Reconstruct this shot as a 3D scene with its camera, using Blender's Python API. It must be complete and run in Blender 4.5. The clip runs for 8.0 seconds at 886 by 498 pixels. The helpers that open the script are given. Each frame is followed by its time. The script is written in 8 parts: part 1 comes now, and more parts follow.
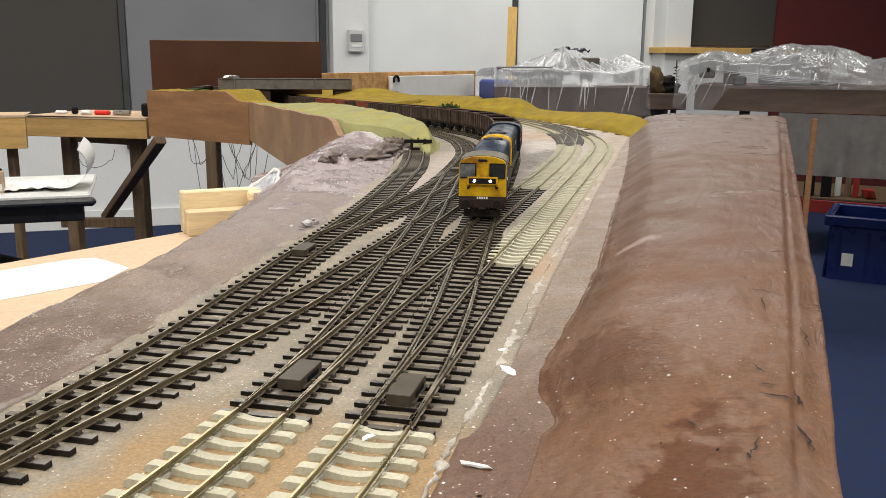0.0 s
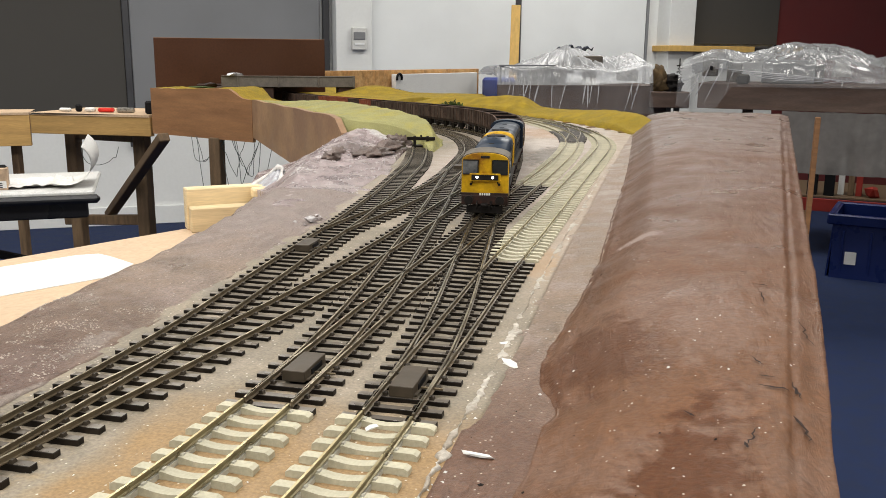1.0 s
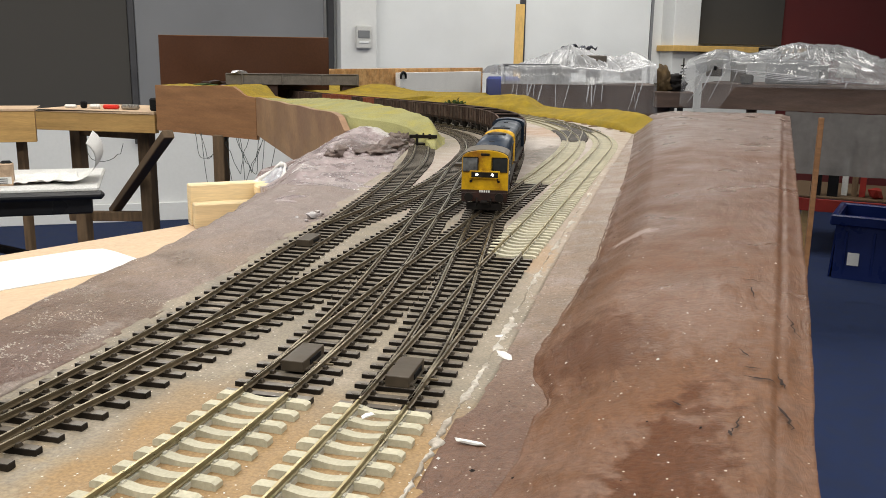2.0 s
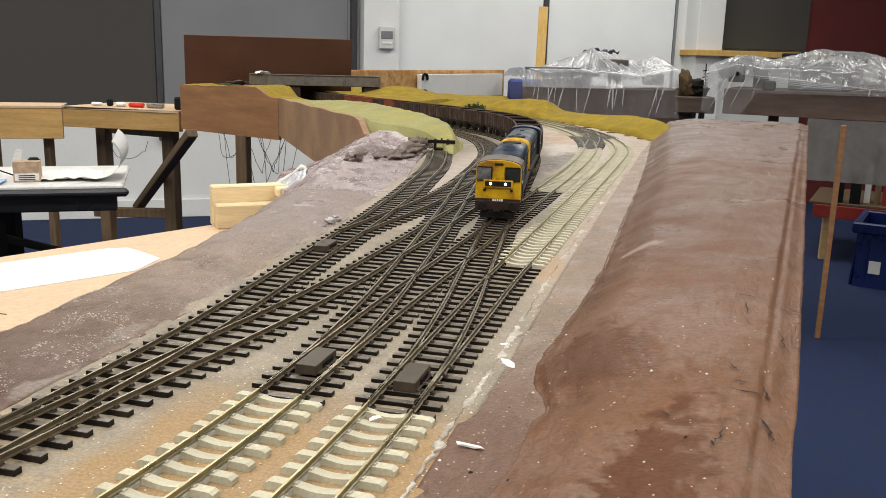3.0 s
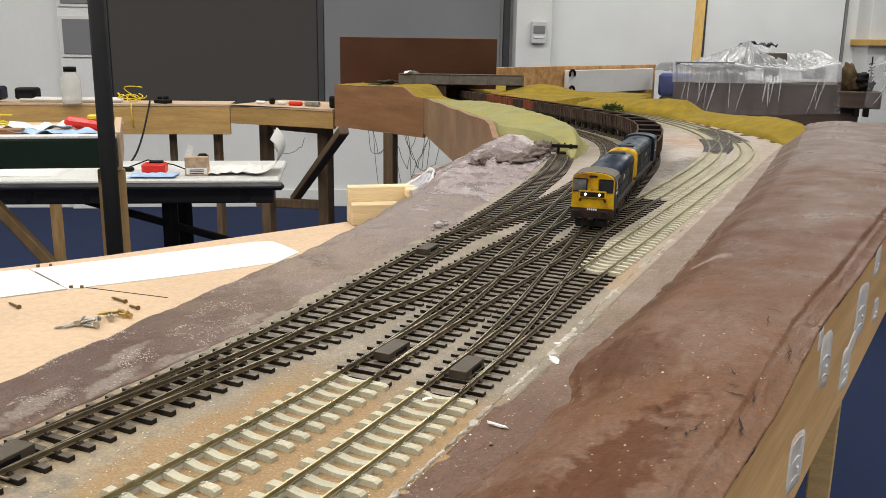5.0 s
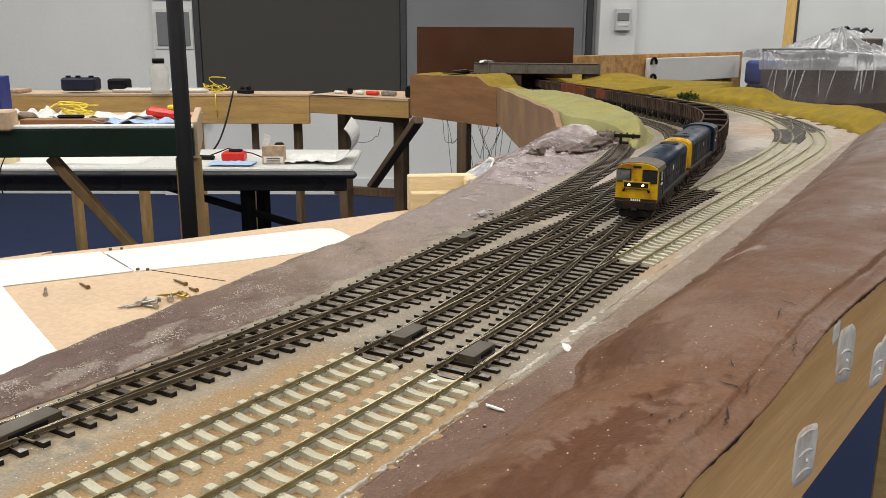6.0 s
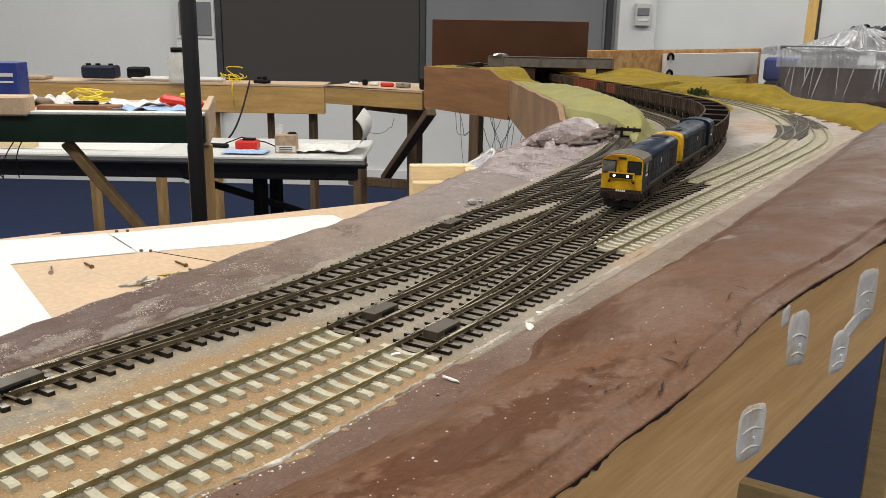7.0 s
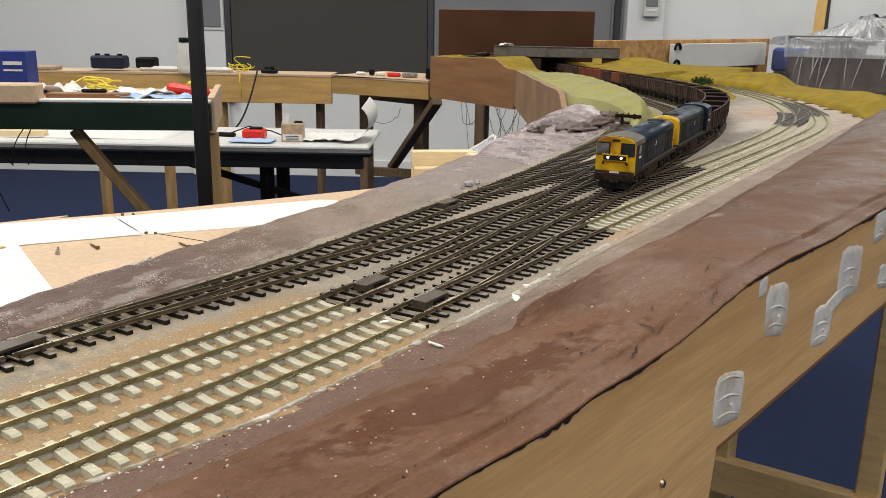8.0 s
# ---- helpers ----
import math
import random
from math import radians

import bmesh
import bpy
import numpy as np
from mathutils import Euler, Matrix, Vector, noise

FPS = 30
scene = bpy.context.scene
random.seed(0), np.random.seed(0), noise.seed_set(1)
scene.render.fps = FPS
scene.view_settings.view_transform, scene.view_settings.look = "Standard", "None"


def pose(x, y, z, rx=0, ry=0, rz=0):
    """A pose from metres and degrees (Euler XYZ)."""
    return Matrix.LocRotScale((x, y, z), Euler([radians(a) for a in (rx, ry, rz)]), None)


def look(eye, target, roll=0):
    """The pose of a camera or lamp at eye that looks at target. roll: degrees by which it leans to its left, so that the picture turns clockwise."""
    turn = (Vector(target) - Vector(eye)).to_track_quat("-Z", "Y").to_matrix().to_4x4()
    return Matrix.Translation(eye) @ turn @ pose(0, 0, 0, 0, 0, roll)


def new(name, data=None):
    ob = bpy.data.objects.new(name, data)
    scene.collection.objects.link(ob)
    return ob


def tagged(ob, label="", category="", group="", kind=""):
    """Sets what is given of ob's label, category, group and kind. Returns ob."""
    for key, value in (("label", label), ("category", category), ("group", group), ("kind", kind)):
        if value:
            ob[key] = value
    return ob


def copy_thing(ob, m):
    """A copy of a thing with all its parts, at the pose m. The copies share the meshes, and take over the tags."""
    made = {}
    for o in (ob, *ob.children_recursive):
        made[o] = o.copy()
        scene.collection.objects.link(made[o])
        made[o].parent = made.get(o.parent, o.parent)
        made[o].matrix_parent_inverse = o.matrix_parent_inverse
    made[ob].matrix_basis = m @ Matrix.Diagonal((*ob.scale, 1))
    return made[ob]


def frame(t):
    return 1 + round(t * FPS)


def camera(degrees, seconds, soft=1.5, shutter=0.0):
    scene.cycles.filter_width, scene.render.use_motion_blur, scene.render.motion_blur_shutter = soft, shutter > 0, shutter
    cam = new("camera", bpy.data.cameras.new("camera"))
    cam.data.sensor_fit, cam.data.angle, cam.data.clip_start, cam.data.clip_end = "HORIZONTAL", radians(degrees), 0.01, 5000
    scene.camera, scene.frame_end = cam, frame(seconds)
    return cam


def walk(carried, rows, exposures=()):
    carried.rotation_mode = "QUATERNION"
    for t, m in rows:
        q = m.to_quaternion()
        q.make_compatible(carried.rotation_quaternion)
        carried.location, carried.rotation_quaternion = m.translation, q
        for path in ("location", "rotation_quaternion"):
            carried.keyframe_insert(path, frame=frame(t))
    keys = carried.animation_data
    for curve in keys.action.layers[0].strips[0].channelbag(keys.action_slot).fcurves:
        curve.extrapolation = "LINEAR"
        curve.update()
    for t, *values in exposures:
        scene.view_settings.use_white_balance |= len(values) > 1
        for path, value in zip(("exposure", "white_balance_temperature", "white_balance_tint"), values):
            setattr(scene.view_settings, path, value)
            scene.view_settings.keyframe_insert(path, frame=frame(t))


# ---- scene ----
PATH = [
    (0, (0.05767, -0.24517, 0.11636), (-0.16188, 0.70665, -0.09776), 0.53),
    (0.5, (0.05762, -0.24661, 0.11631), (-0.16346, 0.7049, -0.09758), 0.518),
    (1, (0.05865, -0.24888, 0.11556), (-0.16391, 0.7018, -0.10051), 0.594),
    (1.5, (0.06116, -0.25162, 0.11451), (-0.1634, 0.69833, -0.10269), 0.799),
    (3, (0.071, -0.26938, 0.12374), (-0.17733, 0.67446, -0.09417), 1.602),
    (3.5, (0.08065, -0.28327, 0.13114), (-0.23314, 0.64061, -0.08792), 1.095),
    (4, (0.09144, -0.30222, 0.13589), (-0.25276, 0.61008, -0.08603), 1.154),
    (5.5, (0.14862, -0.31445, 0.15099), (-0.30844, 0.5427, -0.08645), 0.405),
    (6, (0.16425, -0.30925, 0.15082), (-0.33174, 0.52398, -0.09356), 0.243),
    (6.5, (0.18166, -0.31252, 0.15214), (-0.32861, 0.51055, -0.09721), 0.73),
    (7, (0.19671, -0.31446, 0.15031), (-0.31721, 0.50554, -0.10163), 0.961),
    (7.5, (0.20697, -0.31842, 0.14782), (-0.30973, 0.49753, -0.1115), 0.856),
    (8, (0.21451, -0.32237, 0.14447), (-0.30737, 0.48992, -0.11598), 0.884),
]
cam = camera(54.0, 8.0, soft=0.65)
walk(cam, [(t, look(eye, target, roll)) for t, eye, target, roll in PATH], exposures=[(0.0, 0.03), (1.5, 0.03), (4.0, 0.0), (5.5, -0.18), (7.0, -0.23), (8.0, -0.2)])

# ---- light: a closed room lit by ceiling panels ----
FLOOR_Z, CEIL_Z = -0.89, 1.85
world = bpy.data.worlds.new("room_air")
world.use_nodes = True
world.node_tree.nodes["Background"].inputs[0].default_value = (0.9, 0.95, 1.0, 1)
world.node_tree.nodes["Background"].inputs[1].default_value = 0.02
scene.world = world
LAMP_WATTS = 26.0
U, N = Vector((0.8575, 0.5145, 0)), Vector((-0.5145, 0.8575, 0))  # the room's two directions


def room(u, n, z=0.0):
    """A point from the room's own axes."""
    return U * u + N * n + Vector((0, 0, z))


ROOM_ANGLE = math.atan2(U.y, U.x)
# none in view; (3.0, -1.2) and (2.5, 4.35) added to brighten fascia and blind
PANELS = [(-2.4, -1.2), (-0.6, -1.2), (1.2, -1.2), (3.0, -1.2), (-2.4, 0.9), (-0.4, 0.9), (1.5, 0.9), (3.6, 0.9), (-2.4, 3.2), (0.0, 3.2), (2.4, 3.2), (2.5, 4.35)]
for k, (u, n) in enumerate(PANELS):
    lamp = bpy.data.lights.new("ceiling_panel_light", "AREA")
    lamp.shape, lamp.size, lamp.size_y = "RECTANGLE", 1.15, 0.55
    lamp.energy, lamp.color = LAMP_WATTS * (0.3 if u > 3.2 else 0.5 if n > 4 else 0.55 if (1 < u < 2 and n > 0) else 1.0 if u > -2 else 1.7 if n > 3 else 1.2), (1.0, 0.965, 0.9)
    ob = new("ceiling_panel_light", lamp)
    ob.matrix_world = Matrix.Translation(room(u, n, CEIL_Z - 0.03)) @ Matrix.Rotation(ROOM_ANGLE, 4, "Z")


# ---- materials ----
def mat(name, base, rough=0.6, metal=0.0, var=0.18, scale=30.0, fine=300.0, bump=0.15, stretch=(1, 1, 1), tint=None, tint_at=0.6,
        piece=0.0, emit=0.0, coat=0.0, spec=0.3, zones=(), depth=0.0006, alpha=1.0, trans=0.0, finevar=0.12, roughvar=0.12,
        specks=None, spots=(), strokes=None, sheen=0.0):
    """A node material with a broad and a fine variation of colour, a second tint in patches and a fine relief.
    specks: colour, scale, share of cells. spots: ragged oval patches (stains, painted sheen or shade), each colour, (x,
    y), (rx, ry), turn.
    strokes: brush marks as relief, scale across, scale along, turn, depth."""
    m = bpy.data.materials.new(name)
    m.use_nodes = True
    nt = m.node_tree
    nodes, links = nt.nodes, nt.links
    bsdf = nodes["Principled BSDF"]
    co = nodes.new("ShaderNodeTexCoord")
    mp = nodes.new("ShaderNodeMapping")
    mp.inputs["Scale"].default_value = stretch
    links.new(co.outputs["Object"], mp.inputs["Vector"])
    n1, n2 = nodes.new("ShaderNodeTexNoise"), nodes.new("ShaderNodeTexNoise")
    n1.inputs["Scale"].default_value, n1.inputs["Detail"].default_value = scale, 5
    n2.inputs["Scale"].default_value, n2.inputs["Detail"].default_value = fine, 3
    for n in (n1, n2):
        links.new(mp.outputs["Vector"], n.inputs["Vector"])

    def mixed(a, b, fac, mode="MIX"):
        x = nodes.new("ShaderNodeMix")
        x.data_type, x.blend_type = "RGBA", mode
        for sock, v in ((x.inputs[6], a), (x.inputs[7], b), (x.inputs[0], fac)):
            if isinstance(v, (int, float)):
                sock.default_value = v
            elif isinstance(v, tuple):
                sock.default_value = (*v[:3], 1)
            else:
                links.new(v, sock)
        return x.outputs[2]

    def ramp(sock, lo, hi, a=0.0, b=1.0):
        r = nodes.new("ShaderNodeMapRange")
        r.inputs[1].default_value, r.inputs[2].default_value = lo, hi
        r.inputs[3].default_value, r.inputs[4].default_value = a, b
        links.new(sock, r.inputs[0])
        return r.outputs[0]

    dark = tuple(c * (1 - var) for c in base)
    light = tuple(min(1, c * (1 + var)) for c in base)
    col = mixed(dark, light, ramp(n1.outputs["Fac"], 0.3, 0.7))
    if tint:
        n3 = nodes.new("ShaderNodeTexNoise")
        n3.inputs["Scale"].default_value, n3.inputs["Detail"].default_value = scale * 0.45, 8
        n3.inputs["Roughness"].default_value = 0.7
        links.new(mp.outputs["Vector"], n3.inputs["Vector"])
        col = mixed(col, tint, ramp(n3.outputs["Fac"], tint_at - 0.06, tint_at + 0.08))
    for zone, (xa, xb), (ya, yb) in zones:
        sep = nodes.new("ShaderNodeSeparateXYZ")
        n4 = nodes.new("ShaderNodeTexNoise")
        n4.inputs["Scale"].default_value, n4.inputs["Detail"].default_value = 28.0, 6
        links.new(co.outputs["Object"], n4.inputs["Vector"])
        jog = nodes.new("ShaderNodeVectorMath")
        jog.operation = "MULTIPLY_ADD"
        links.new(n4.outputs["Color"], jog.inputs[0])
        jog.inputs[1].default_value = (0.035, 0.07, 0)
        links.new(co.outputs["Object"], jog.inputs[2])
        links.new(jog.outputs[0], sep.inputs[0])
        mul = nodes.new("ShaderNodeMath")
        mul.operation = "MULTIPLY"
        links.new(ramp(sep.outputs[0], xa + 0.0175, xb + 0.0175), mul.inputs[0])
        links.new(ramp(sep.outputs[1], ya + 0.035, yb + 0.035), mul.inputs[1])
        col = mixed(col, zone, mul.outputs[0])
    if strokes:
        across, along_scale, turn, _ = strokes
        mp2 = nodes.new("ShaderNodeMapping")
        mp2.inputs["Rotation"].default_value = (0, 0, radians(turn))
        mp2.inputs["Scale"].default_value = (along_scale, across, across)
        links.new(co.outputs["Object"], mp2.inputs["Vector"])
        n5 = nodes.new("ShaderNodeTexNoise")
        n5.inputs["Scale"].default_value, n5.inputs["Detail"].default_value, n5.inputs["Roughness"].default_value = 1.0, 7, 0.66
        n5.inputs["Distortion"].default_value = 1.2
        links.new(mp2.outputs["Vector"], n5.inputs["Vector"])
        col = mixed(col, mixed((0.90,) * 3, (1.10,) * 3, ramp(n5.outputs["Fac"], 0.36, 0.64)), 1.0, "MULTIPLY")
    for stain, (cx, cy), (rx, ry), turn in spots:
        wob = nodes.new("ShaderNodeTexNoise")
        wob.inputs["Scale"].default_value, wob.inputs["Detail"].default_value = 150.0, 9
        links.new(co.outputs["Object"], wob.inputs["Vector"])
        place = nodes.new("ShaderNodeMapping")
        place.vector_type = "TEXTURE"
        place.inputs["Location"].default_value = (cx, cy, 0)
        place.inputs["Rotation"].default_value = (0, 0, radians(turn))
        place.inputs["Scale"].default_value = (rx, ry, 1)
        links.new(co.outputs["Object"], place.inputs["Vector"])
        flat = nodes.new("ShaderNodeVectorMath")
        flat.operation = "MULTIPLY"
        flat.inputs[1].default_value = (1, 1, 0)
        links.new(place.outputs["Vector"], flat.inputs[0])
        far = nodes.new("ShaderNodeVectorMath")
        far.operation = "LENGTH"
        links.new(flat.outputs[0], far.inputs[0])
        add = nodes.new("ShaderNodeMath")
        add.operation = "ADD"
        links.new(far.outputs["Value"], add.inputs[0])
        links.new(ramp(wob.outputs["Fac"], 0.2, 0.8, -0.7, 0.7), add.inputs[1])
        col = mixed(col, stain, ramp(add.outputs[0], 1.10, 0.70))
    if specks:
        cell = nodes.new("ShaderNodeTexVoronoi")
        cell.inputs["Scale"].default_value = specks[1]
        links.new(co.outputs["Object"], cell.inputs["Vector"])
        pick = nodes.new("ShaderNodeSeparateColor")
        links.new(cell.outputs["Color"], pick.inputs[0])
        some = nodes.new("ShaderNodeMath")
        some.operation = "MULTIPLY"
        links.new(ramp(pick.outputs[0], 1 - specks[2], 1 - specks[2] * 0.6), some.inputs[0])
        links.new(ramp(cell.outputs["Distance"], 0.34, 0.18), some.inputs[1])
        col = mixed(col, specks[0], some.outputs[0])
    col = mixed(col, mixed((1 - finevar,) * 3, (1 + finevar * 0.6,) * 3, ramp(n2.outputs["Fac"], 0.3, 0.7)), 1.0, "MULTIPLY")
    if piece:
        info = nodes.new("ShaderNodeObjectInfo")
        col = mixed(col, mixed((1 - piece,) * 3, (1 + piece,) * 3, info.outputs["Random"]), 1.0, "MULTIPLY")
    links.new(col, bsdf.inputs["Base Color"])
    links.new(ramp(n1.outputs["Fac"], 0.3, 0.7, max(0.02, rough - roughvar), min(1, rough + roughvar)), bsdf.inputs["Roughness"])
    bsdf.inputs["Metallic"].default_value = metal
    bsdf.inputs["Coat Weight"].default_value = coat
    bsdf.inputs["Sheen Weight"].default_value, bsdf.inputs["Sheen Roughness"].default_value = sheen, 0.4
    bsdf.inputs["Sheen Tint"].default_value = (1.0, 0.86, 0.68, 1)
    bsdf.inputs["Specular IOR Level"].default_value = spec
    bsdf.inputs["Alpha"].default_value = alpha
    bsdf.inputs["Transmission Weight"].default_value = trans
    under_normal = None
    if strokes:
        b2 = nodes.new("ShaderNodeBump")
        b2.inputs["Strength"].default_value, b2.inputs["Distance"].default_value = 1.0, strokes[3]
        links.new(n5.outputs["Fac"], b2.inputs["Height"])
        under_normal = b2.outputs["Normal"]
        links.new(under_normal, bsdf.inputs["Normal"])
    if bump:
        b = nodes.new("ShaderNodeBump")
        if under_normal is not None:
            links.new(under_normal, b.inputs["Normal"])
        b.inputs["Strength"].default_value, b.inputs["Distance"].default_value = bump, depth
        links.new(n2.outputs["Fac"], b.inputs["Height"])
        links.new(b.outputs["Normal"], bsdf.inputs["Normal"])
    if emit:
        links.new(col, bsdf.inputs["Emission Color"])
        bsdf.inputs["Emission Strength"].default_value = emit
    return m


M_WALL = mat("white_wall_paint", (0.74, 0.75, 0.74), 0.75, var=0.03, scale=2, fine=60, bump=0.012, finevar=0.02)
M_BLIND = mat("grey_blind_cloth", (0.215, 0.22, 0.23), 0.85, var=0.06, scale=3, fine=400, bump=0.03, finevar=0.03)
M_BLIND_DARK = mat("dark_grey_blind_cloth", (0.068, 0.064, 0.058), 0.85, var=0.06, scale=3, fine=400, bump=0.03, finevar=0.03)
M_BLIND_PALE = mat("pale_grey_blind_cloth", (0.80, 0.82, 0.82), 0.85, var=0.04, scale=3, fine=400, bump=0.03, finevar=0.02)
M_MAROON = mat("maroon_wall_paint", (0.12, 0.024, 0.024), 0.7, var=0.08, scale=4, finevar=0.03, bump=0.02)
M_CARPET = mat("blue_carpet_pile", (0.013, 0.0245, 0.073), 0.95, var=0.2, scale=18, fine=900, bump=0.5, depth=0.002)
M_CEIL = mat("white_ceiling_tile", (0.8, 0.8, 0.78), 0.9, var=0.03, scale=5)
M_PINE = mat("pale_pine", (0.60, 0.41, 0.19), 0.6, var=0.16, scale=14, fine=140, stretch=(1, 1, 6), bump=0.08, piece=0.12)
M_PINE_H = mat("pale_pine_grain_along", (0.70, 0.56, 0.34), 0.6, var=0.14, scale=8, fine=60, stretch=(1, 1, 10), bump=0.08, piece=0.12)
M_BENCHFRONT = mat("golden_tan_bench_timber", (0.47, 0.29, 0.105), 0.55, var=0.16, scale=8, fine=60, stretch=(1, 1, 10), bump=0.08, piece=0.15, tint=(0.36, 0.20, 0.07), tint_at=0.6)
M_LEG = mat("tan_timber_leg", (0.40, 0.255, 0.11), 0.6, var=0.2, scale=14, fine=140, stretch=(5, 5, 1), bump=0.08, piece=0.2)
M_BRACE = mat("brown_timber_brace", (0.20, 0.125, 0.055), 0.6, var=0.2, scale=14, fine=140, stretch=(4, 4, 1), bump=0.08)
M_DARKWOOD = mat("dark_stained_timber", (0.125, 0.082, 0.047), 0.6, var=0.3, scale=14, fine=160, stretch=(6, 6, 1), bump=0.1, piece=0.2)
M_PLY = mat("brown_plywood", (0.275, 0.138, 0.062), 0.55, var=0.2, scale=9, fine=120, stretch=(1, 1, 7), bump=0.06, tint=(0.22, 0.11, 0.05), tint_at=0.55)
M_FASCIA = mat("varnished_tan_plywood", (0.62, 0.395, 0.18), 0.5, var=0.07, scale=10, fine=60, stretch=(3, 0.35, 9), bump=0.05, tint=(0.52, 0.315, 0.135), tint_at=0.55, finevar=0.10)
M_PLY_TAN = mat("tan_plywood", (0.33, 0.20, 0.105), 0.55, var=0.15, scale=7, fine=120, stretch=(1, 1, 1.4), bump=0.06, tint=(0.25, 0.145, 0.085), tint_at=0.52)
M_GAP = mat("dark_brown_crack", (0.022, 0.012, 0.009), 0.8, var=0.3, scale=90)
M_FILLER = mat("white_wood_filler", (0.62, 0.60, 0.58), 0.42, var=0.14, scale=60, fine=300, bump=0.3, tint=(0.52, 0.42, 0.31), tint_at=0.60)
M_SMEAR = mat("pale_smeared_plaster", (0.50, 0.46, 0.40), 0.6, var=0.25, scale=120, fine=700, bump=0.5, tint=(0.30, 0.26, 0.21), tint_at=0.50, finevar=0.2)
M_MDF = mat("peach_baseboard_ply", (0.55, 0.40, 0.265), 0.6, var=0.06, scale=12, fine=220, bump=0.05)
M_PAPER = mat("white_paper", (0.70, 0.695, 0.67), 0.7, var=0.03, scale=20, bump=0.03)
M_HARDBOARD = mat("dark_brown_hardboard", (0.062, 0.022, 0.008), 0.4, var=0.1, scale=9, fine=200, bump=0.05)
M_OSB = mat("orange_strand_board", (0.47, 0.25, 0.09), 0.6, var=0.35, scale=45, fine=120, bump=0.15, tint=(0.62, 0.38, 0.16), tint_at=0.52)
# the dark oval at (-0.06, 0.80) paints shade beside the train
M_GROUND = mat("sandy_grey_trackbed_paint", (0.218, 0.186, 0.138), 0.62, var=0.26, scale=42, fine=900, bump=0.35, tint=(0.30, 0.25, 0.188), tint_at=0.54, finevar=0.24, roughvar=0.2, spec=0.4, specks=((0.62, 0.58, 0.50), 750.0, 0.10),
               zones=(((0.36, 0.30, 0.255), (-0.20, -0.16), (0.30, 0.50)), ((0.355, 0.30, 0.255), (-0.12, -0.07), (0.62, 0.80)), ((0.295, 0.190, 0.088), (-0.100, -0.088), (0.025, -0.02)), ((0.33, 0.265, 0.205), (-0.004, 0.006), (0.10, 0.30))),
               spots=(((0.37, 0.265, 0.19), (-0.10, 1.10), (0.05, 0.10), 20), ((0.44, 0.385, 0.34), (-0.085, 0.93), (0.03, 0.10), 0), ((0.20, 0.175, 0.15), (-0.06, 0.80), (0.02, 0.10), 0), ((0.30, 0.235, 0.15), (-0.145, -0.10), (0.05, 0.07), 0), ((0.33, 0.235, 0.15), (0.004, 0.235), (0.008, 0.04), 0)))
# darker past y 0.08; mauve past 0.60 and spot (0.085, 0.06) paint sheen
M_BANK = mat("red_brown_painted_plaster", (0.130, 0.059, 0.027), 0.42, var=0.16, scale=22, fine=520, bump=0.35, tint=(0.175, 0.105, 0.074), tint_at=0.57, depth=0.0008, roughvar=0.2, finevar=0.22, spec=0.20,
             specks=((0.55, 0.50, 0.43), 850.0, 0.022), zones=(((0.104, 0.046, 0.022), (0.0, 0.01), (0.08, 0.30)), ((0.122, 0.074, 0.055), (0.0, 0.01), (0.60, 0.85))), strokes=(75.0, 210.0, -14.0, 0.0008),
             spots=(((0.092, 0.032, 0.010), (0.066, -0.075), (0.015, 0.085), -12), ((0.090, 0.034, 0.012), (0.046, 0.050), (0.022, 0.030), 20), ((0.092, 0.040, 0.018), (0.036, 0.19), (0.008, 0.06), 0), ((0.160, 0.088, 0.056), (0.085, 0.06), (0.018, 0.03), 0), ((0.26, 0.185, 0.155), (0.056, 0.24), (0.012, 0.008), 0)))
M_BANK_GREY = mat("grey_brown_painted_plaster", (0.200, 0.140, 0.096), 0.45, var=0.22, scale=34, fine=700, bump=0.5, finevar=0.28, tint=(0.265, 0.20, 0.165), tint_at=0.54, depth=0.0010, roughvar=0.2, spec=0.42,
                  specks=((0.62, 0.56, 0.48), 700.0, 0.06), strokes=(120.0, 230.0, 8.0, 0.0009),
                  zones=(((0.090, 0.045, 0.030), (-0.135, -0.150), (0.16, -0.02)), ((0.225, 0.175, 0.155), (-0.125, -0.14), (0.13, 0.30)), ((0.128, 0.066, 0.040), (-0.05, -0.03), (0.11, 0.0))),
                  spots=tuple(((0.205, 0.160, 0.132), (x, y), (0.0045, 0.020), turn) for x, y, turn in ((-0.1475, -0.015, -8), (-0.152, -0.050, 5), (-0.158, -0.090, 8), (-0.166, -0.03, 14), (-0.154, 0.045, 0), (-0.170, -0.12, 4))))
M_ROCK = mat("mauve_painted_plaster_rock", (0.262, 0.205, 0.203), 0.30, var=0.22, scale=34, fine=420, bump=0.35, tint=(0.36, 0.31, 0.30), tint_at=0.57, finevar=0.16, depth=0.0015, roughvar=0.2, spec=0.55, strokes=(90.0, 130.0, 30.0, 0.0014),
             spots=(((0.50, 0.47, 0.46), (-0.300, 0.868), (0.060, 0.014), -25), ((0.52, 0.48, 0.47), (-0.215, 0.80), (0.018, 0.05), 12), ((0.12, 0.085, 0.078), (-0.285, 0.74), (0.03, 0.03), 0)))
M_GRASS_Y = mat("yellow_static_grass", (0.31, 0.212, 0.016), 0.95, var=0.22, scale=40, fine=1900, bump=0.8, tint=(0.25, 0.185, 0.018), tint_at=0.56, depth=0.0015, finevar=0.35)
M_GRASS_G = mat("pale_green_static_grass", (0.305, 0.29, 0.125), 0.95, var=0.15, scale=26, fine=1900, bump=0.8, tint=(0.36, 0.31, 0.07), tint_at=0.56, depth=0.0012, finevar=0.3)
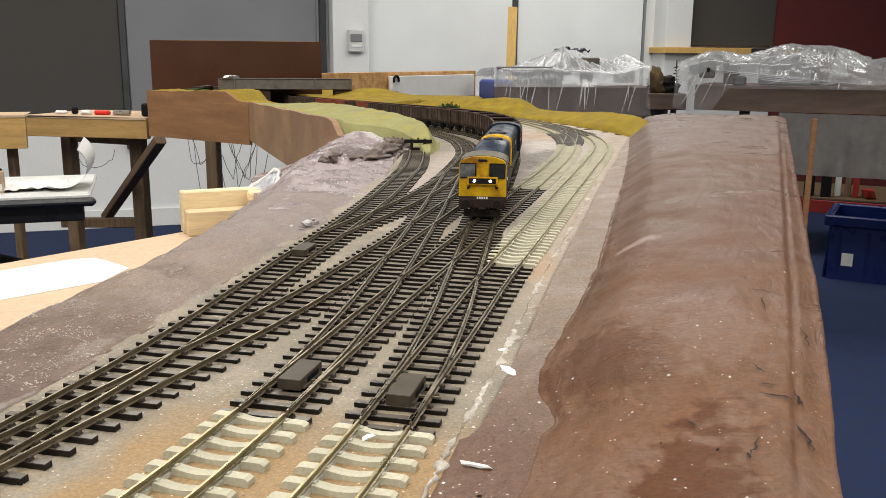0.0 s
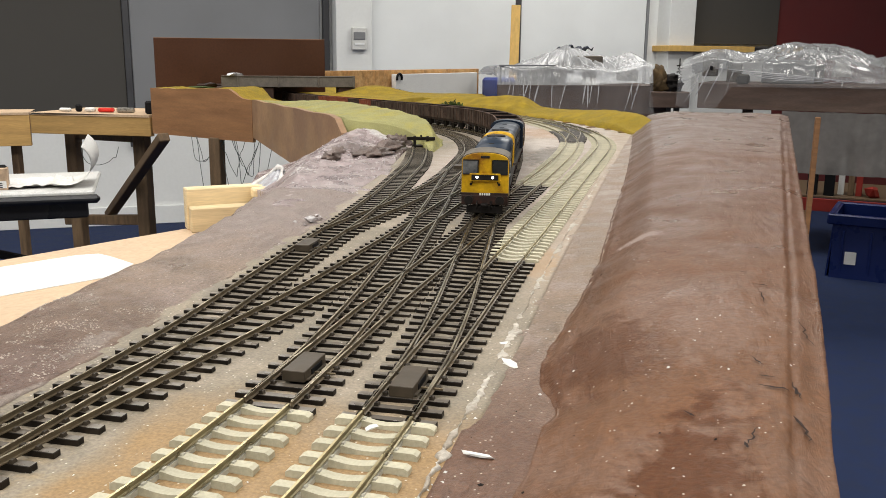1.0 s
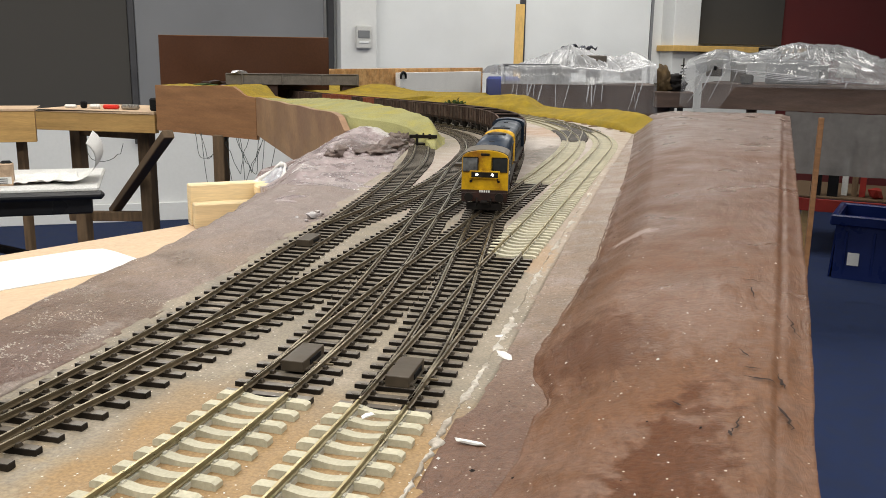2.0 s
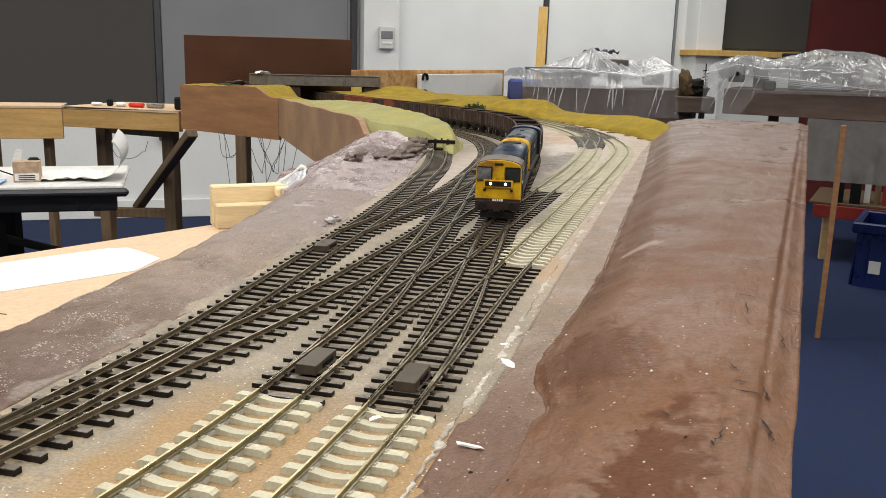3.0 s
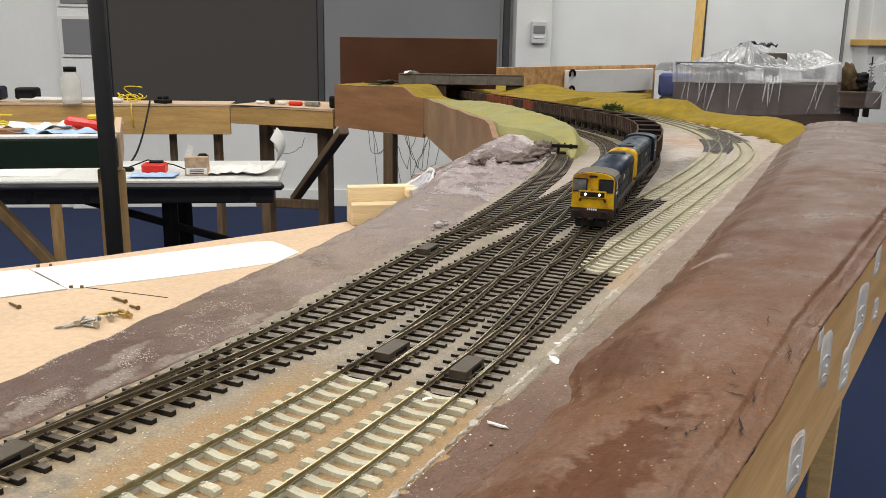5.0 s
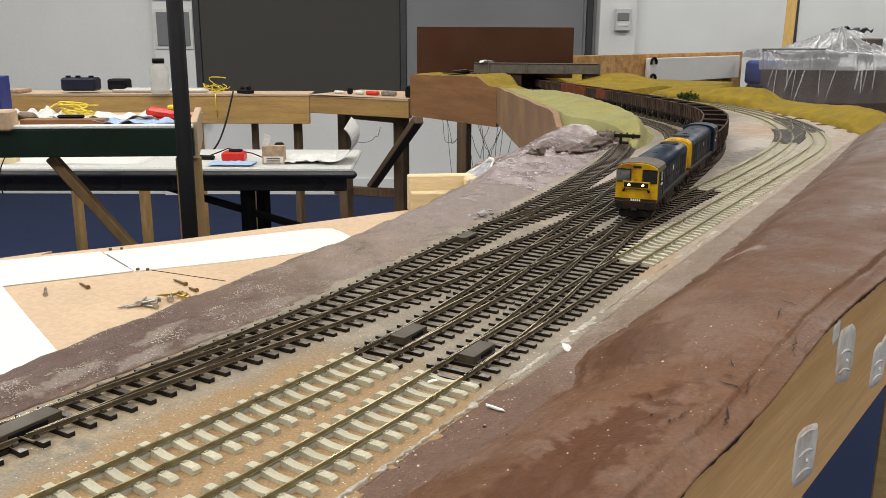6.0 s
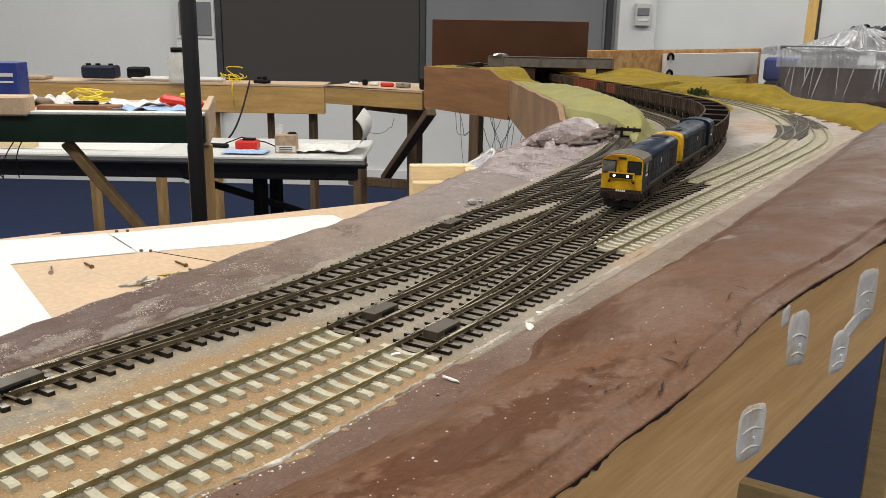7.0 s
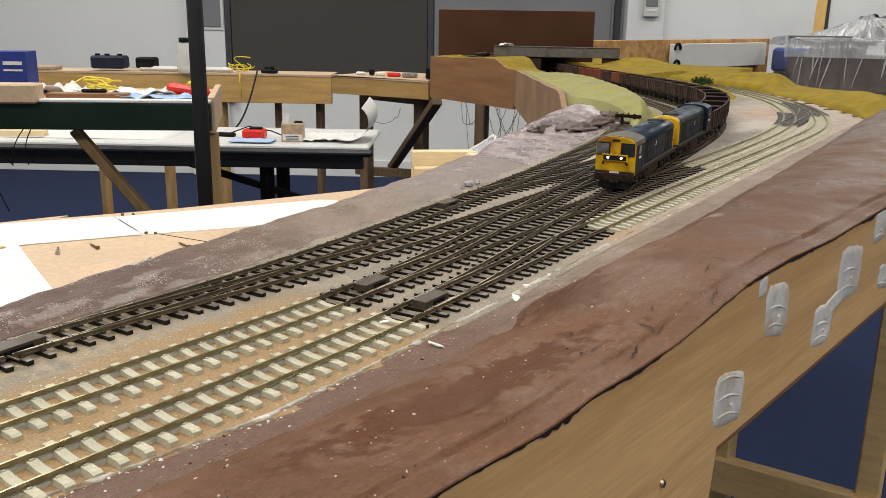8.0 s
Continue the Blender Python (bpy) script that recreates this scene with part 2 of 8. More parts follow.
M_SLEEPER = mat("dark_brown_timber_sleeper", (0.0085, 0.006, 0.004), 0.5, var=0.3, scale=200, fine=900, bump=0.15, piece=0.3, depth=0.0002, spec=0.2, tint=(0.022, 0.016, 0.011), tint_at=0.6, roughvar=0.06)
# paler top colour and warm sheen paint the grazing light on the sleepers
M_SLEEPERTOP = mat("sheen_painted_sleeper_top", (0.040, 0.031, 0.023), 0.27, var=0.35, scale=160, fine=900, bump=0.12, piece=0.3, depth=0.0002, spec=0.9, sheen=0.780, tint=(0.075, 0.061, 0.047), tint_at=0.58, roughvar=0.08)
M_CONCRETE = mat("pale_grey_concrete_sleeper", (0.46, 0.43, 0.32), 0.6, var=0.1, scale=160, fine=900, bump=0.15, piece=0.1, depth=0.0002)
M_RAIL = mat("weathered_brown_rail", (0.135, 0.105, 0.066), 0.42, metal=0.4, var=0.2, scale=120, bump=0.05)
M_RAILTOP = mat("bright_steel_railhead", (0.40, 0.345, 0.25), 0.28, metal=0.9, var=0.12, scale=90, bump=0.0)
M_BRASS = mat("unpainted_brassy_rail", (0.31, 0.27, 0.165), 0.36, metal=0.85, var=0.12, scale=90, bump=0.0)
M_BRASSTOP = mat("bright_brassy_railhead", (0.46, 0.39, 0.22), 0.34, metal=0.95, var=0.08, scale=90, bump=0.0)
M_CHAIR = mat("dark_rail_chair", (0.040, 0.030, 0.020), 0.45, var=0.2, scale=300, spec=0.4)
M_CLIP = mat("pale_grey_rail_clip", (0.42, 0.40, 0.33), 0.6, var=0.1, scale=300)
M_BOX = mat("olive_brown_plastic", (0.062, 0.048, 0.033), 0.42, var=0.12, scale=80, bump=0.1)
M_BLACK = mat("black_paint", (0.006, 0.006, 0.007), 0.65, var=0.2, scale=30, spec=0.15)
M_GREYDARK = mat("dark_grey_concrete_paint", (0.13, 0.115, 0.10), 0.8, var=0.2, scale=60)


# ---- mesh helpers ----
def part(name, bm, material, parent=None, label="", smooth=False):
    me = bpy.data.meshes.new(name)
    bm.to_mesh(me)
    bm.free()
    me.materials.append(material)
    if smooth:
        for p in me.polygons:
            p.use_smooth = True
    ob = new(name, me)
    if parent is not None:
        ob.parent = parent
    if label:
        ob["label"] = label
    return ob


def raw(name, verts, faces, material, parent=None, label="", smooth=False):
    me = bpy.data.meshes.new(name)
    me.from_pydata([tuple(v) for v in verts], [], faces)
    me.materials.append(material)
    if smooth:
        for p in me.polygons:
            p.use_smooth = True
    ob = new(name, me)
    if parent is not None:
        ob.parent = parent
    if label:
        ob["label"] = label
    return ob


def box(bm, c, s, m=None, bevel=0.0):
    """Adds a box of centre c and size s, turned by m about its centre, with bevelled edges."""
    made = bmesh.ops.create_cube(bm, size=1.0)["verts"]
    for v in made:
        v.co = Vector((v.co.x * s[0], v.co.y * s[1], v.co.z * s[2]))
    if bevel:
        edges = list({e for v in made for e in v.link_edges})
        made = [v for v in bmesh.ops.bevel(bm, geom=edges, offset=bevel, segments=1, affect="EDGES")["verts"]] + [v for v in made if v.is_valid]
        made = list(set(made))
    for v in made:
        v.co = (m @ v.co if m is not None else v.co) + Vector(c)
    return bm


def boxed(name, c, s, material, parent=None, label="", turn=0.0, bevel=0.002, m=None):
    """One bevelled block as a mesh of its own; turn: degrees about z."""
    rot = m if m is not None else Matrix.Rotation(radians(turn), 3, "Z")
    return part(name, box(bmesh.new(), c, s, rot, bevel), material, parent, label)


def bar(name, a, b, width, thick, material, parent=None, label="", bevel=0.002):
    """A straight timber or rod of rectangular section from a to b."""
    a, b = Vector(a), Vector(b)
    q = (b - a).to_track_quat("Z", "Y").to_matrix()
    return part(name, box(bmesh.new(), (a + b) / 2, (width, thick, (b - a).length), q, bevel), material, parent, label)


def tube(name, points, radius, material, parent=None, label="", sides=8):
    """A round tube along points."""
    pts = [Vector(p) for p in points]
    verts, faces = [], []
    for k, p in enumerate(pts):
        d = (pts[min(k + 1, len(pts) - 1)] - pts[max(k - 1, 0)]).normalized()
        a = d.cross(Vector((0.31, 0.17, 0.93))).normalized()
        b = d.cross(a)
        r = radius[k] if isinstance(radius, (list, tuple)) else radius
        for j in range(sides):
            w = 2 * math.pi * j / sides
            verts.append(p + a * (r * math.cos(w)) + b * (r * math.sin(w)))
    for k in range(len(pts) - 1):
        for j in range(sides):
            faces.append((k * sides + j, k * sides + (j + 1) % sides, (k + 1) * sides + (j + 1) % sides, (k + 1) * sides + j))
    faces.append(tuple(range(sides - 1, -1, -1)))
    faces.append(tuple((len(pts) - 1) * sides + j for j in range(sides)))
    return raw(name, verts, faces, material, parent, label, smooth=True)


def empty(name, at=(0, 0, 0)):
    ob = new(name)
    ob.location = at
    return ob


def curve(points, step=0.004):
    """A smooth line through a few points, as rows of x, y at even steps, with the distance along it."""
    p = np.array(points, float)
    p = np.vstack([2 * p[0] - p[1], p, 2 * p[-1] - p[-2]])
    out = []
    for k in range(1, len(p) - 2):
        for s in np.linspace(0, 1, 40, endpoint=False):
            a, b, c, d = p[k - 1], p[k], p[k + 1], p[k + 2]
            out.append(0.5 * (2 * b + (c - a) * s + (2 * a - 5 * b + 4 * c - d) * s**2 + (3 * b - a - 3 * c + d) * s**3))
    out.append(p[-2])
    out = np.array(out)
    far = np.r_[0, np.cumsum(np.hypot(*np.diff(out, axis=0).T))]
    at = np.arange(0, far[-1], step)
    return np.stack([np.interp(at, far, out[:, 0]), np.interp(at, far, out[:, 1])], 1)


def normals(line):
    d = np.gradient(line, axis=0)
    d /= np.hypot(d[:, 0], d[:, 1])[:, None]
    return d, np.stack([d[:, 1], -d[:, 0]], 1)


def smooth01(x, a, b):
    s = min(1, max(0, (x - a) / (b - a)))
    return s * s * (3 - 2 * s)


def rough(x, y, scale, seed=0.0):
    return noise.fractal(Vector((x * scale, y * scale, seed)), 1.0, 2.0, 4)


def land(name, ys, left, right, height, material, across=40, bottom=-0.05, label=""):
    """A solid strip of land: rows at ys, from left(y) to right(y), with its height(x, y, s), down to bottom."""
    top, rows = [], len(ys)
    for y in ys:
        a, b = left(y), right(y)
        for k in range(across + 1):
            s = k / across
            x = a + (b - a) * s
            top.append((x, y, height(x, y, s)))
    w = across + 1
    faces = [(r * w + k, r * w + k + 1, (r + 1) * w + k + 1, (r + 1) * w + k) for r in range(rows - 1) for k in range(across)]
    ring = [k for k in range(w)] + [r * w + across for r in range(1, rows)] + [(rows - 1) * w + k for k in range(across - 1, -1, -1)] + [r * w for r in range(rows - 2, 0, -1)]
    base = len(top)
    verts = top + [(top[i][0], top[i][1], bottom(*top[i]) if callable(bottom) else bottom) for i in ring]
    n = len(ring)
    faces += [(ring[k], base + k, base + (k + 1) % n, ring[(k + 1) % n]) for k in range(n)]
    ob = raw(name, verts, faces, material, smooth=True)
    return ob


def along(*pts):
    xs, ys = [p[1] for p in pts], [p[0] for p in pts]
    return lambda y: float(np.interp(y, xs, ys))


# ---- room ----
RU0, RU1, RN0, RN1 = -6.0, 6.5, -3.6, 5.23
RC = room((RU0 + RU1) / 2, (RN0 + RN1) / 2)
ROT = Matrix.Rotation(ROOM_ANGLE, 3, "Z")
tagged(part("floor", box(bmesh.new(), RC + Vector((0, 0, FLOOR_Z - 0.05)), (RU1 - RU0 + 0.4, RN1 - RN0 + 0.4, 0.1), ROT), M_CARPET), "blue carpeted floor of a meeting room", "floor", kind="structure")
tagged(part("ceiling", box(bmesh.new(), RC + Vector((0, 0, CEIL_Z + 0.05)), (RU1 - RU0 + 0.4, RN1 - RN0 + 0.4, 0.1), ROT), M_CEIL), "white suspended ceiling", "ceiling", kind="structure")
HZ, MZ = CEIL_Z - FLOOR_Z, (CEIL_Z + FLOOR_Z) / 2
WALLS = [("wall_north", (RU0 + RU1) / 2, RN1 + 0.06, RU1 - RU0 + 0.24, 0.12), ("wall_south", (RU0 + RU1) / 2, RN0 - 0.06, RU1 - RU0 + 0.24, 0.12),
         ("wall_west", RU0 - 0.06, (RN0 + RN1) / 2, 0.12, RN1 - RN0), ("wall_east", RU1 + 0.06, (RN0 + RN1) / 2, 0.12, RN1 - RN0)]
for nm, u, n, su, sn in WALLS:
    tagged(part(nm, box(bmesh.new(), room(u, n, MZ), (su, sn, HZ), ROT), M_WALL), "white painted room wall", "wall", kind="structure")


def on_wall(name, u0, u1, z0, z1, material, proud, label, category, kind="structure"):
    """A flat panel fixed to the far wall."""
    ob = part(name, box(bmesh.new(), room((u0 + u1) / 2, RN1 - proud / 2, (z0 + z1) / 2), (u1 - u0, proud, z1 - z0), ROT, 0.003), material)
    return tagged(ob, label, category, kind=kind)


on_wall("skirting", RU0, RU1, FLOOR_Z, FLOOR_Z + 0.11, M_WALL, 0.02, "white painted skirting board along the wall", "skirting")
on_wall("blind_panel", -1.50, -0.27, -0.24, 1.6, M_BLIND_DARK, 0.05, "dark grey drawn roller blind", "blind")
# this mid grey averages in the spotlight fade across the blind
on_wall("blind_panel", -0.23, 0.86, -0.24, 1.6, M_BLIND, 0.05, "mid grey drawn roller blind", "blind")
on_wall("blind_panel", 1.17, 2.14, -0.42, 1.6, M_BLIND_PALE, 0.05, "pale grey drawn roller blind", "blind")
on_wall("blind_panel", 2.18, 3.10, -0.42, 1.6, M_BLIND_PALE, 0.05, "pale grey drawn roller blind", "blind")
on_wall("blind_panel", 3.42, 4.18, 0.22, 1.6, M_BLIND_DARK, 0.05, "dark grey drawn roller blind", "blind")
on_wall("wall_panel", 4.19, RU1, FLOOR_Z, CEIL_Z, M_MAROON, 0.03, "maroon painted wall section", "wall")
on_wall("pillar", 0.94, 1.16, FLOOR_Z, CEIL_Z, M_WALL, 0.16, "white painted wall pillar", "pillar")
on_wall("pillar", 3.22, 3.42, FLOOR_Z, CEIL_Z, M_WALL, 0.16, "white painted wall pillar", "pillar")
on_wall("pillar", -1.79, -1.54, FLOOR_Z, CEIL_Z, M_WALL, 0.06, "white painted wall pillar", "pillar")

# ---- baseboard, landscape ----
edge_x = lambda y: 0.112 + 0.13 * y
foot_x = along((-0.03, -0.4), (-0.012, -0.187), (-0.003, -0.15), (0.004, -0.11), (0.0065, -0.05), (0.0068, 0.0), (0.0085, 0.05), (0.0088, 0.11), (0.0090, 0.2), (0.0105, 0.3), (0.0128, 0.4), (0.0142, 0.5), (0.0172, 0.64), (0.0220, 0.83), (0.0240, 0.94), (0.030, 1.1), (0.033, 1.2), (0.034, 1.34))
rise_x = along((0.0, -0.4), (0.012, -0.187), (0.024, -0.1), (0.034, -0.022), (0.034, 0.004), (0.0365, 0.018), (0.0340, 0.028), (0.0290, 0.040), (0.0268, 0.055), (0.0284, 0.089), (0.0315, 0.131), (0.034, 0.171), (0.0365, 0.207), (0.038, 0.28), (0.0385, 0.40), (0.0405, 0.52), (0.0415, 0.65), (0.0395, 0.93), (0.037, 1.1), (0.036, 1.34))
rim_level = along((0.0142, -0.45), (0.0142, -0.12), (0.0128, -0.083), (0.0150, -0.052), (0.0144, -0.018), (0.0164, 0.015), (0.0210, 0.053), (0.0252, 0.09), (0.0256, 0.144), (0.0230, 0.21), (0.0240, 0.264), (0.0235, 0.45), (0.0225, 1.34))


def bank_height(x, y, s):
    r, e = rise_x(y), edge_x(y)
    full = rim_level(y) + 0.0005
    h = 0.0005 + 0.002 * smooth01(x, foot_x(y), r)
    h += full * (0.09 * smooth01(x, r - 0.0015, r + 0.003) + 0.51 * smooth01(x, r - 0.002, r + 0.026) + 0.40 * smooth01(x, r - 0.002, r + 0.070)) - 0.0030 * smooth01(x, e - 0.012, e)
    h -= 0.0016 * math.exp(-(((x - e + 0.0085) / 0.0011) ** 2)) * (0.5 + smooth01(rough(0, y, 8, 5.0), -0.3, 0.3))
    calm = 1 - 0.75 * smooth01(x, e - 0.012, e)
    k = (0.3 + 0.7 * smooth01(x, foot_x(y), r)) * calm
    dent = 0.0014 * math.exp(-(((x - 0.046) / 0.013) ** 2) - ((y - 0.052) / 0.022) ** 2) + 0.0022 * math.exp(-(((x - 0.066) / 0.012) ** 2) - ((y + 0.08) / 0.07) ** 2)
    drape = 0.0004 * smooth01(y, 0.12, 0.5) * abs(rough(x * 0.5 - y * 0.35, y, 55, 6.0)) * calm
    return h - dent + drape + k * (0.0010 * rough(x, y, 18) + 0.0006 * rough(x, y * 0.5, 80, 3.0) + 0.0003 * rough(x, y * 0.6, 210, 4.0))


BY = np.concatenate([np.arange(-0.40, 0.4, 0.004), np.arange(0.4, 1.345, 0.008)])
seam_x = lambda y: rise_x(y) - 0.0015 + 0.0011 * rough(y, 0.0, 22, 3.0) + 0.0005 * rough(y, 0.0, 90, 4.0)
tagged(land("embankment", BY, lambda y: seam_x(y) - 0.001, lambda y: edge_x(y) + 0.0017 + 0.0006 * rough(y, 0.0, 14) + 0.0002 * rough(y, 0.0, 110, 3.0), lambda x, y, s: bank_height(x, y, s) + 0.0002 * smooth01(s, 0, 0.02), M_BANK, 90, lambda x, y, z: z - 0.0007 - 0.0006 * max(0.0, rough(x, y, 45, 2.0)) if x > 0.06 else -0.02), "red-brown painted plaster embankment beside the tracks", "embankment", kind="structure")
tagged(land("berm", BY, foot_x, lambda y: seam_x(y) + 0.001, bank_height, M_BANK_GREY, 16, -0.02), "grey-mauve painted plaster strip at the foot of the embankment", "berm", kind="structure")
def seam_height(x, y, s):
    return 0.0011 + 0.0003 * math.sin(math.pi * s) * max(0.1, 0.6 + rough(x, y, 300, 2.0)) - 0.0005 * (s < 0.01 or s > 0.99)


def smear_width(y):
    return max(0.00012, 0.0006 + 0.0050 * rough(y, 0, 24, 6.0) + 0.0055 * rough(y, 0, 130, 7.0) + 0.0022 * math.exp(-(((y - 0.06) / 0.05) ** 2)))


smear_x = lambda y: foot_x(y) - 0.0018 - 0.0012 * rough(y, 0, 45, 1.0) - 0.0008 * rough(y, 0, 260, 2.0)
tagged(land("plaster_seam", np.arange(-0.40, 0.62, 0.0018), lambda y: smear_x(y) - 0.35 * smear_width(y), lambda y: smear_x(y) + 0.65 * smear_width(y), seam_height, M_SMEAR, 8, -0.005), "ragged white plaster smeared along the foot of the bank", "plaster seam", kind="structure")

left_x = along((-0.19, -0.45), (-0.196, -0.1), (-0.203, -0.053), (-0.214, 0.02), (-0.220, 0.086), (-0.227, 0.18), (-0.238, 0.27), (-0.253, 0.36), (-0.288, 0.5), (-0.34, 0.6), (-0.40, 0.7), (-0.437, 0.8), (-0.44, 0.93), (-0.45, 1.05))
hill_x = along((0.04, -0.45), (0.05, 1.0), (0.036, 1.12), (0.004, 1.20), (-0.060, 1.31), (-0.124, 1.41), (-0.186, 1.495), (-0.25, 1.57), (-0.312, 1.64), (-0.5, 1.79))


def fall(y):
    """The two dark tracks drop towards the bridge: the level of their bed."""
    t = min(1.0, max(0.0, (y - 0.92) / 1.08))
    return -0.027 * t * (0.45 + 0.55 * min(1.0, t * 2))


low_x = along((-0.05, 0.9), (-0.10, 1.0), (-0.16, 1.1), (-0.24, 1.22), (-0.30, 1.32), (-0.38, 1.43), (-0.50, 1.6), (-0.62, 1.74))
bed_l = along((-0.168, -0.45), (-0.168, 0.3), (-0.20, 0.6), (-0.235, 0.8), (-0.25, 0.9), (-0.262, 1.0), (-0.315, 1.1), (-0.40, 1.25), (-0.51, 1.4), (-0.64, 1.56), (-0.76, 1.70), (-0.86, 1.82))


def bed_height(x, y, s):
    return fall(y) * (1 - smooth01(x, low_x(y) - 0.03, low_x(y))) + 0.0003 + 0.0006 * smooth01(y, -0.04, 0.06) + 0.0004 * rough(x, y, 60) + 0.0002 * rough(x, y, 300, 5.0)


bed_right = lambda y: min(foot_x(min(y, 1.34)) + 0.004, hill_x(y) + 0.01)
BEDY = np.concatenate([np.arange(-0.45, 0.5, 0.006), np.arange(0.5, 1.8, 0.012)])
tagged(land("trackbed", BEDY, bed_l, bed_right, bed_height, M_GROUND, 80, -0.04), "sandy grey painted trackbed", "trackbed", kind="structure")

verge_l = left_x
verge_edge = along((-0.169, -0.45), (-0.158, -0.3), (-0.151, -0.2), (-0.147, -0.135), (-0.1435, -0.03), (-0.1425, 0.03), (-0.149, 0.15), (-0.156, 0.25), (-0.160, 0.32), (-0.172, 0.45))
verge_r = lambda y: verge_edge(y) - 0.0025 * abs(rough(y, 0.0, 30)) - 0.001


def verge_height(x, y, s):
    k = smooth01(1 - s, 0.0, 0.35)
    return 0.0008 + 0.003 * k - 0.010 * smooth01(1 - s, 0.75, 1.0) + k * (0.0016 * rough(x, y, 30, 2.0) + 0.0006 * rough(x, y, 120, 4.0))


VY = np.arange(-0.45, 0.45, 0.005)
tagged(land("verge", VY, verge_l, verge_r, verge_height, M_BANK_GREY, 30, -0.06), "grey-brown painted plaster verge along the tracks", "verge", kind="structure")


def mound_height(x, y, s):
    rise = smooth01(x, left_x(y), left_x(y) + 0.04 + 0.10 * smooth01(y, 0.55, 0.8))
    top = 0.003 + 0.021 * smooth01(y, 0.62, 0.90)
    fade = 1 - smooth01(s, 0.50, 0.97)
    k = smooth01(y, 0.38, 0.62) * rise * (0.25 + 0.75 * fade)
    return 0.0008 - (0.010 + 0.026 * smooth01(y, 0.45, 0.7)) * (1 - rise) + top * rise * fade + k * (0.0070 * rough(x, y, 12, 1.0) + 0.0034 * rough(x, y, 38, 7.0) - 0.0030 * abs(rough(x * 0.7, y, 60, 9.0)) + 0.0010 * rough(x, y, 130, 8.0))


MY = np.arange(0.36, 1.0, 0.005)
mound_r = along((-0.165, 0.36), (-0.175, 0.5), (-0.2, 0.62), (-0.232, 0.75), (-0.245, 0.83), (-0.218, 0.86), (-0.25, 0.91), (-0.33, 0.95), (-0.40, 1.0))
tagged(land("rock_mound", MY, left_x, mound_r, mound_height, M_ROCK, 56, -0.06), "mauve painted plaster rocks, wet-looking in places", "rocks", kind="structure")


def panel_x(y):
    return -0.37 - (y - 0.92) * 0.64


green_l = lambda y: panel_x(y) + 0.008 if y > 0.90 else float(np.interp(y, [0.79, 0.84, 0.87, 0.90], [-0.203, -0.228, -0.265, -0.349]))
green_r = along((-0.196, 0.79), (-0.205, 0.87), (-0.218, 0.93), (-0.24, 1.0), (-0.29, 1.1), (-0.40, 1.27), (-0.48, 1.385), (-0.58, 1.52), (-0.70, 1.665))
crest_x = along((-0.198, 0.79), (-0.215, 0.85), (-0.245, 0.92), (-0.80, 1.72))
crest_z = lambda y: float(np.interp(y, [0.79, 0.83, 0.86, 0.90, 0.93, 1.0, 1.24, 1.42, 1.72], [0.004, 0.013, 0.022, 0.030, 0.033, 0.036, 0.035, 0.027, 0.005]))
rim_z = lambda y: float(np.interp(y, [0.79, 0.85, 0.88, 0.92, 1.0, 1.67], [0.003, 0.016, 0.026, 0.031, 0.029, 0.011]))


def green_height(x, y, s):
    c = min(max(crest_x(y), green_l(y) + 0.01), green_r(y) - 0.004)
    if x < c:
        h = rim_z(y) + (crest_z(y) - rim_z(y)) * smooth01(x, green_l(y), c)
    else:
        h = crest_z(y) + (fall(y) + 0.001 - crest_z(y)) * smooth01(x, c, green_r(y))
    return h + 0.0016 * rough(x, y, 40, 6.0) + 0.0007 * rough(x, y, 150, 6.0)


tagged(land("grass_slope", np.arange(0.79, 1.672, 0.008), green_l, green_r, green_height, M_GRASS_G, 34, -0.035), "pale green and yellow static grass slope", "grass", kind="structure")


def yellow_height(x, y, s):
    top = float(np.interp(y, [1.12, 1.25, 1.36, 1.45, 1.55, 1.9], [0.024, 0.025, 0.022, 0.017, 0.011, 0.010]))
    top += float(np.interp(y, [1.50, 1.56, 1.65, 1.75, 1.9], [0.0, 0.026, 0.022, 0.013, 0.012])) * smooth01(-x, 0.165, 0.215)
    return 0.0005 + top * (0.35 * smooth01(s, 0.0, 0.06) + 0.65 * smooth01(s, 0.0, 0.5)) * (1 - smooth01(s, 0.55, 1.0) * (1 - smooth01(y, 1.33, 1.45))) * (0.4 + 0.6 * smooth01(y, 1.12, 1.22)) + 0.003 * rough(x, y, 18, 8.0) * smooth01(s, 0, 0.3) + 0.001 * rough(x, y, 90, 2.0)


tagged(land("grass_bank", np.arange(1.12, 1.9, 0.008), hill_x, lambda y: max(hill_x(y) + 0.012, min(hill_x(y) + 0.16, 0.085 + 0.5 * max(0.0, y - 1.33))), yellow_height, M_GRASS_Y, 30, -0.02), "mustard yellow static grass bank", "grass", kind="structure")
inner_l = along((-0.212, 1.31), (-0.28, 1.37), (-0.365, 1.45), (-0.48, 1.58), (-0.585, 1.70), (-0.72, 1.85), (-0.83, 2.0))
inner_r = along((-0.205, 1.31), (-0.222, 1.38), (-0.25, 1.45), (-0.33, 1.54), (-0.43, 1.63), (-0.56, 1.72), (-0.54, 1.78), (-0.52, 2.0))
tagged(land("grass_island", np.arange(1.31, 2.0, 0.01), inner_l, inner_r, lambda x, y, s: 0.0005 + 0.011 * smooth01(s, 0, 0.35) * (1 - smooth01(s, 0.75, 1.0) * (y < 1.74)) * smooth01(y, 1.31, 1.4) + 0.0015 * rough(x, y, 40, 9.0), M_GRASS_Y, 24, -0.03), "mustard yellow static grass between the tracks", "grass", kind="structure")
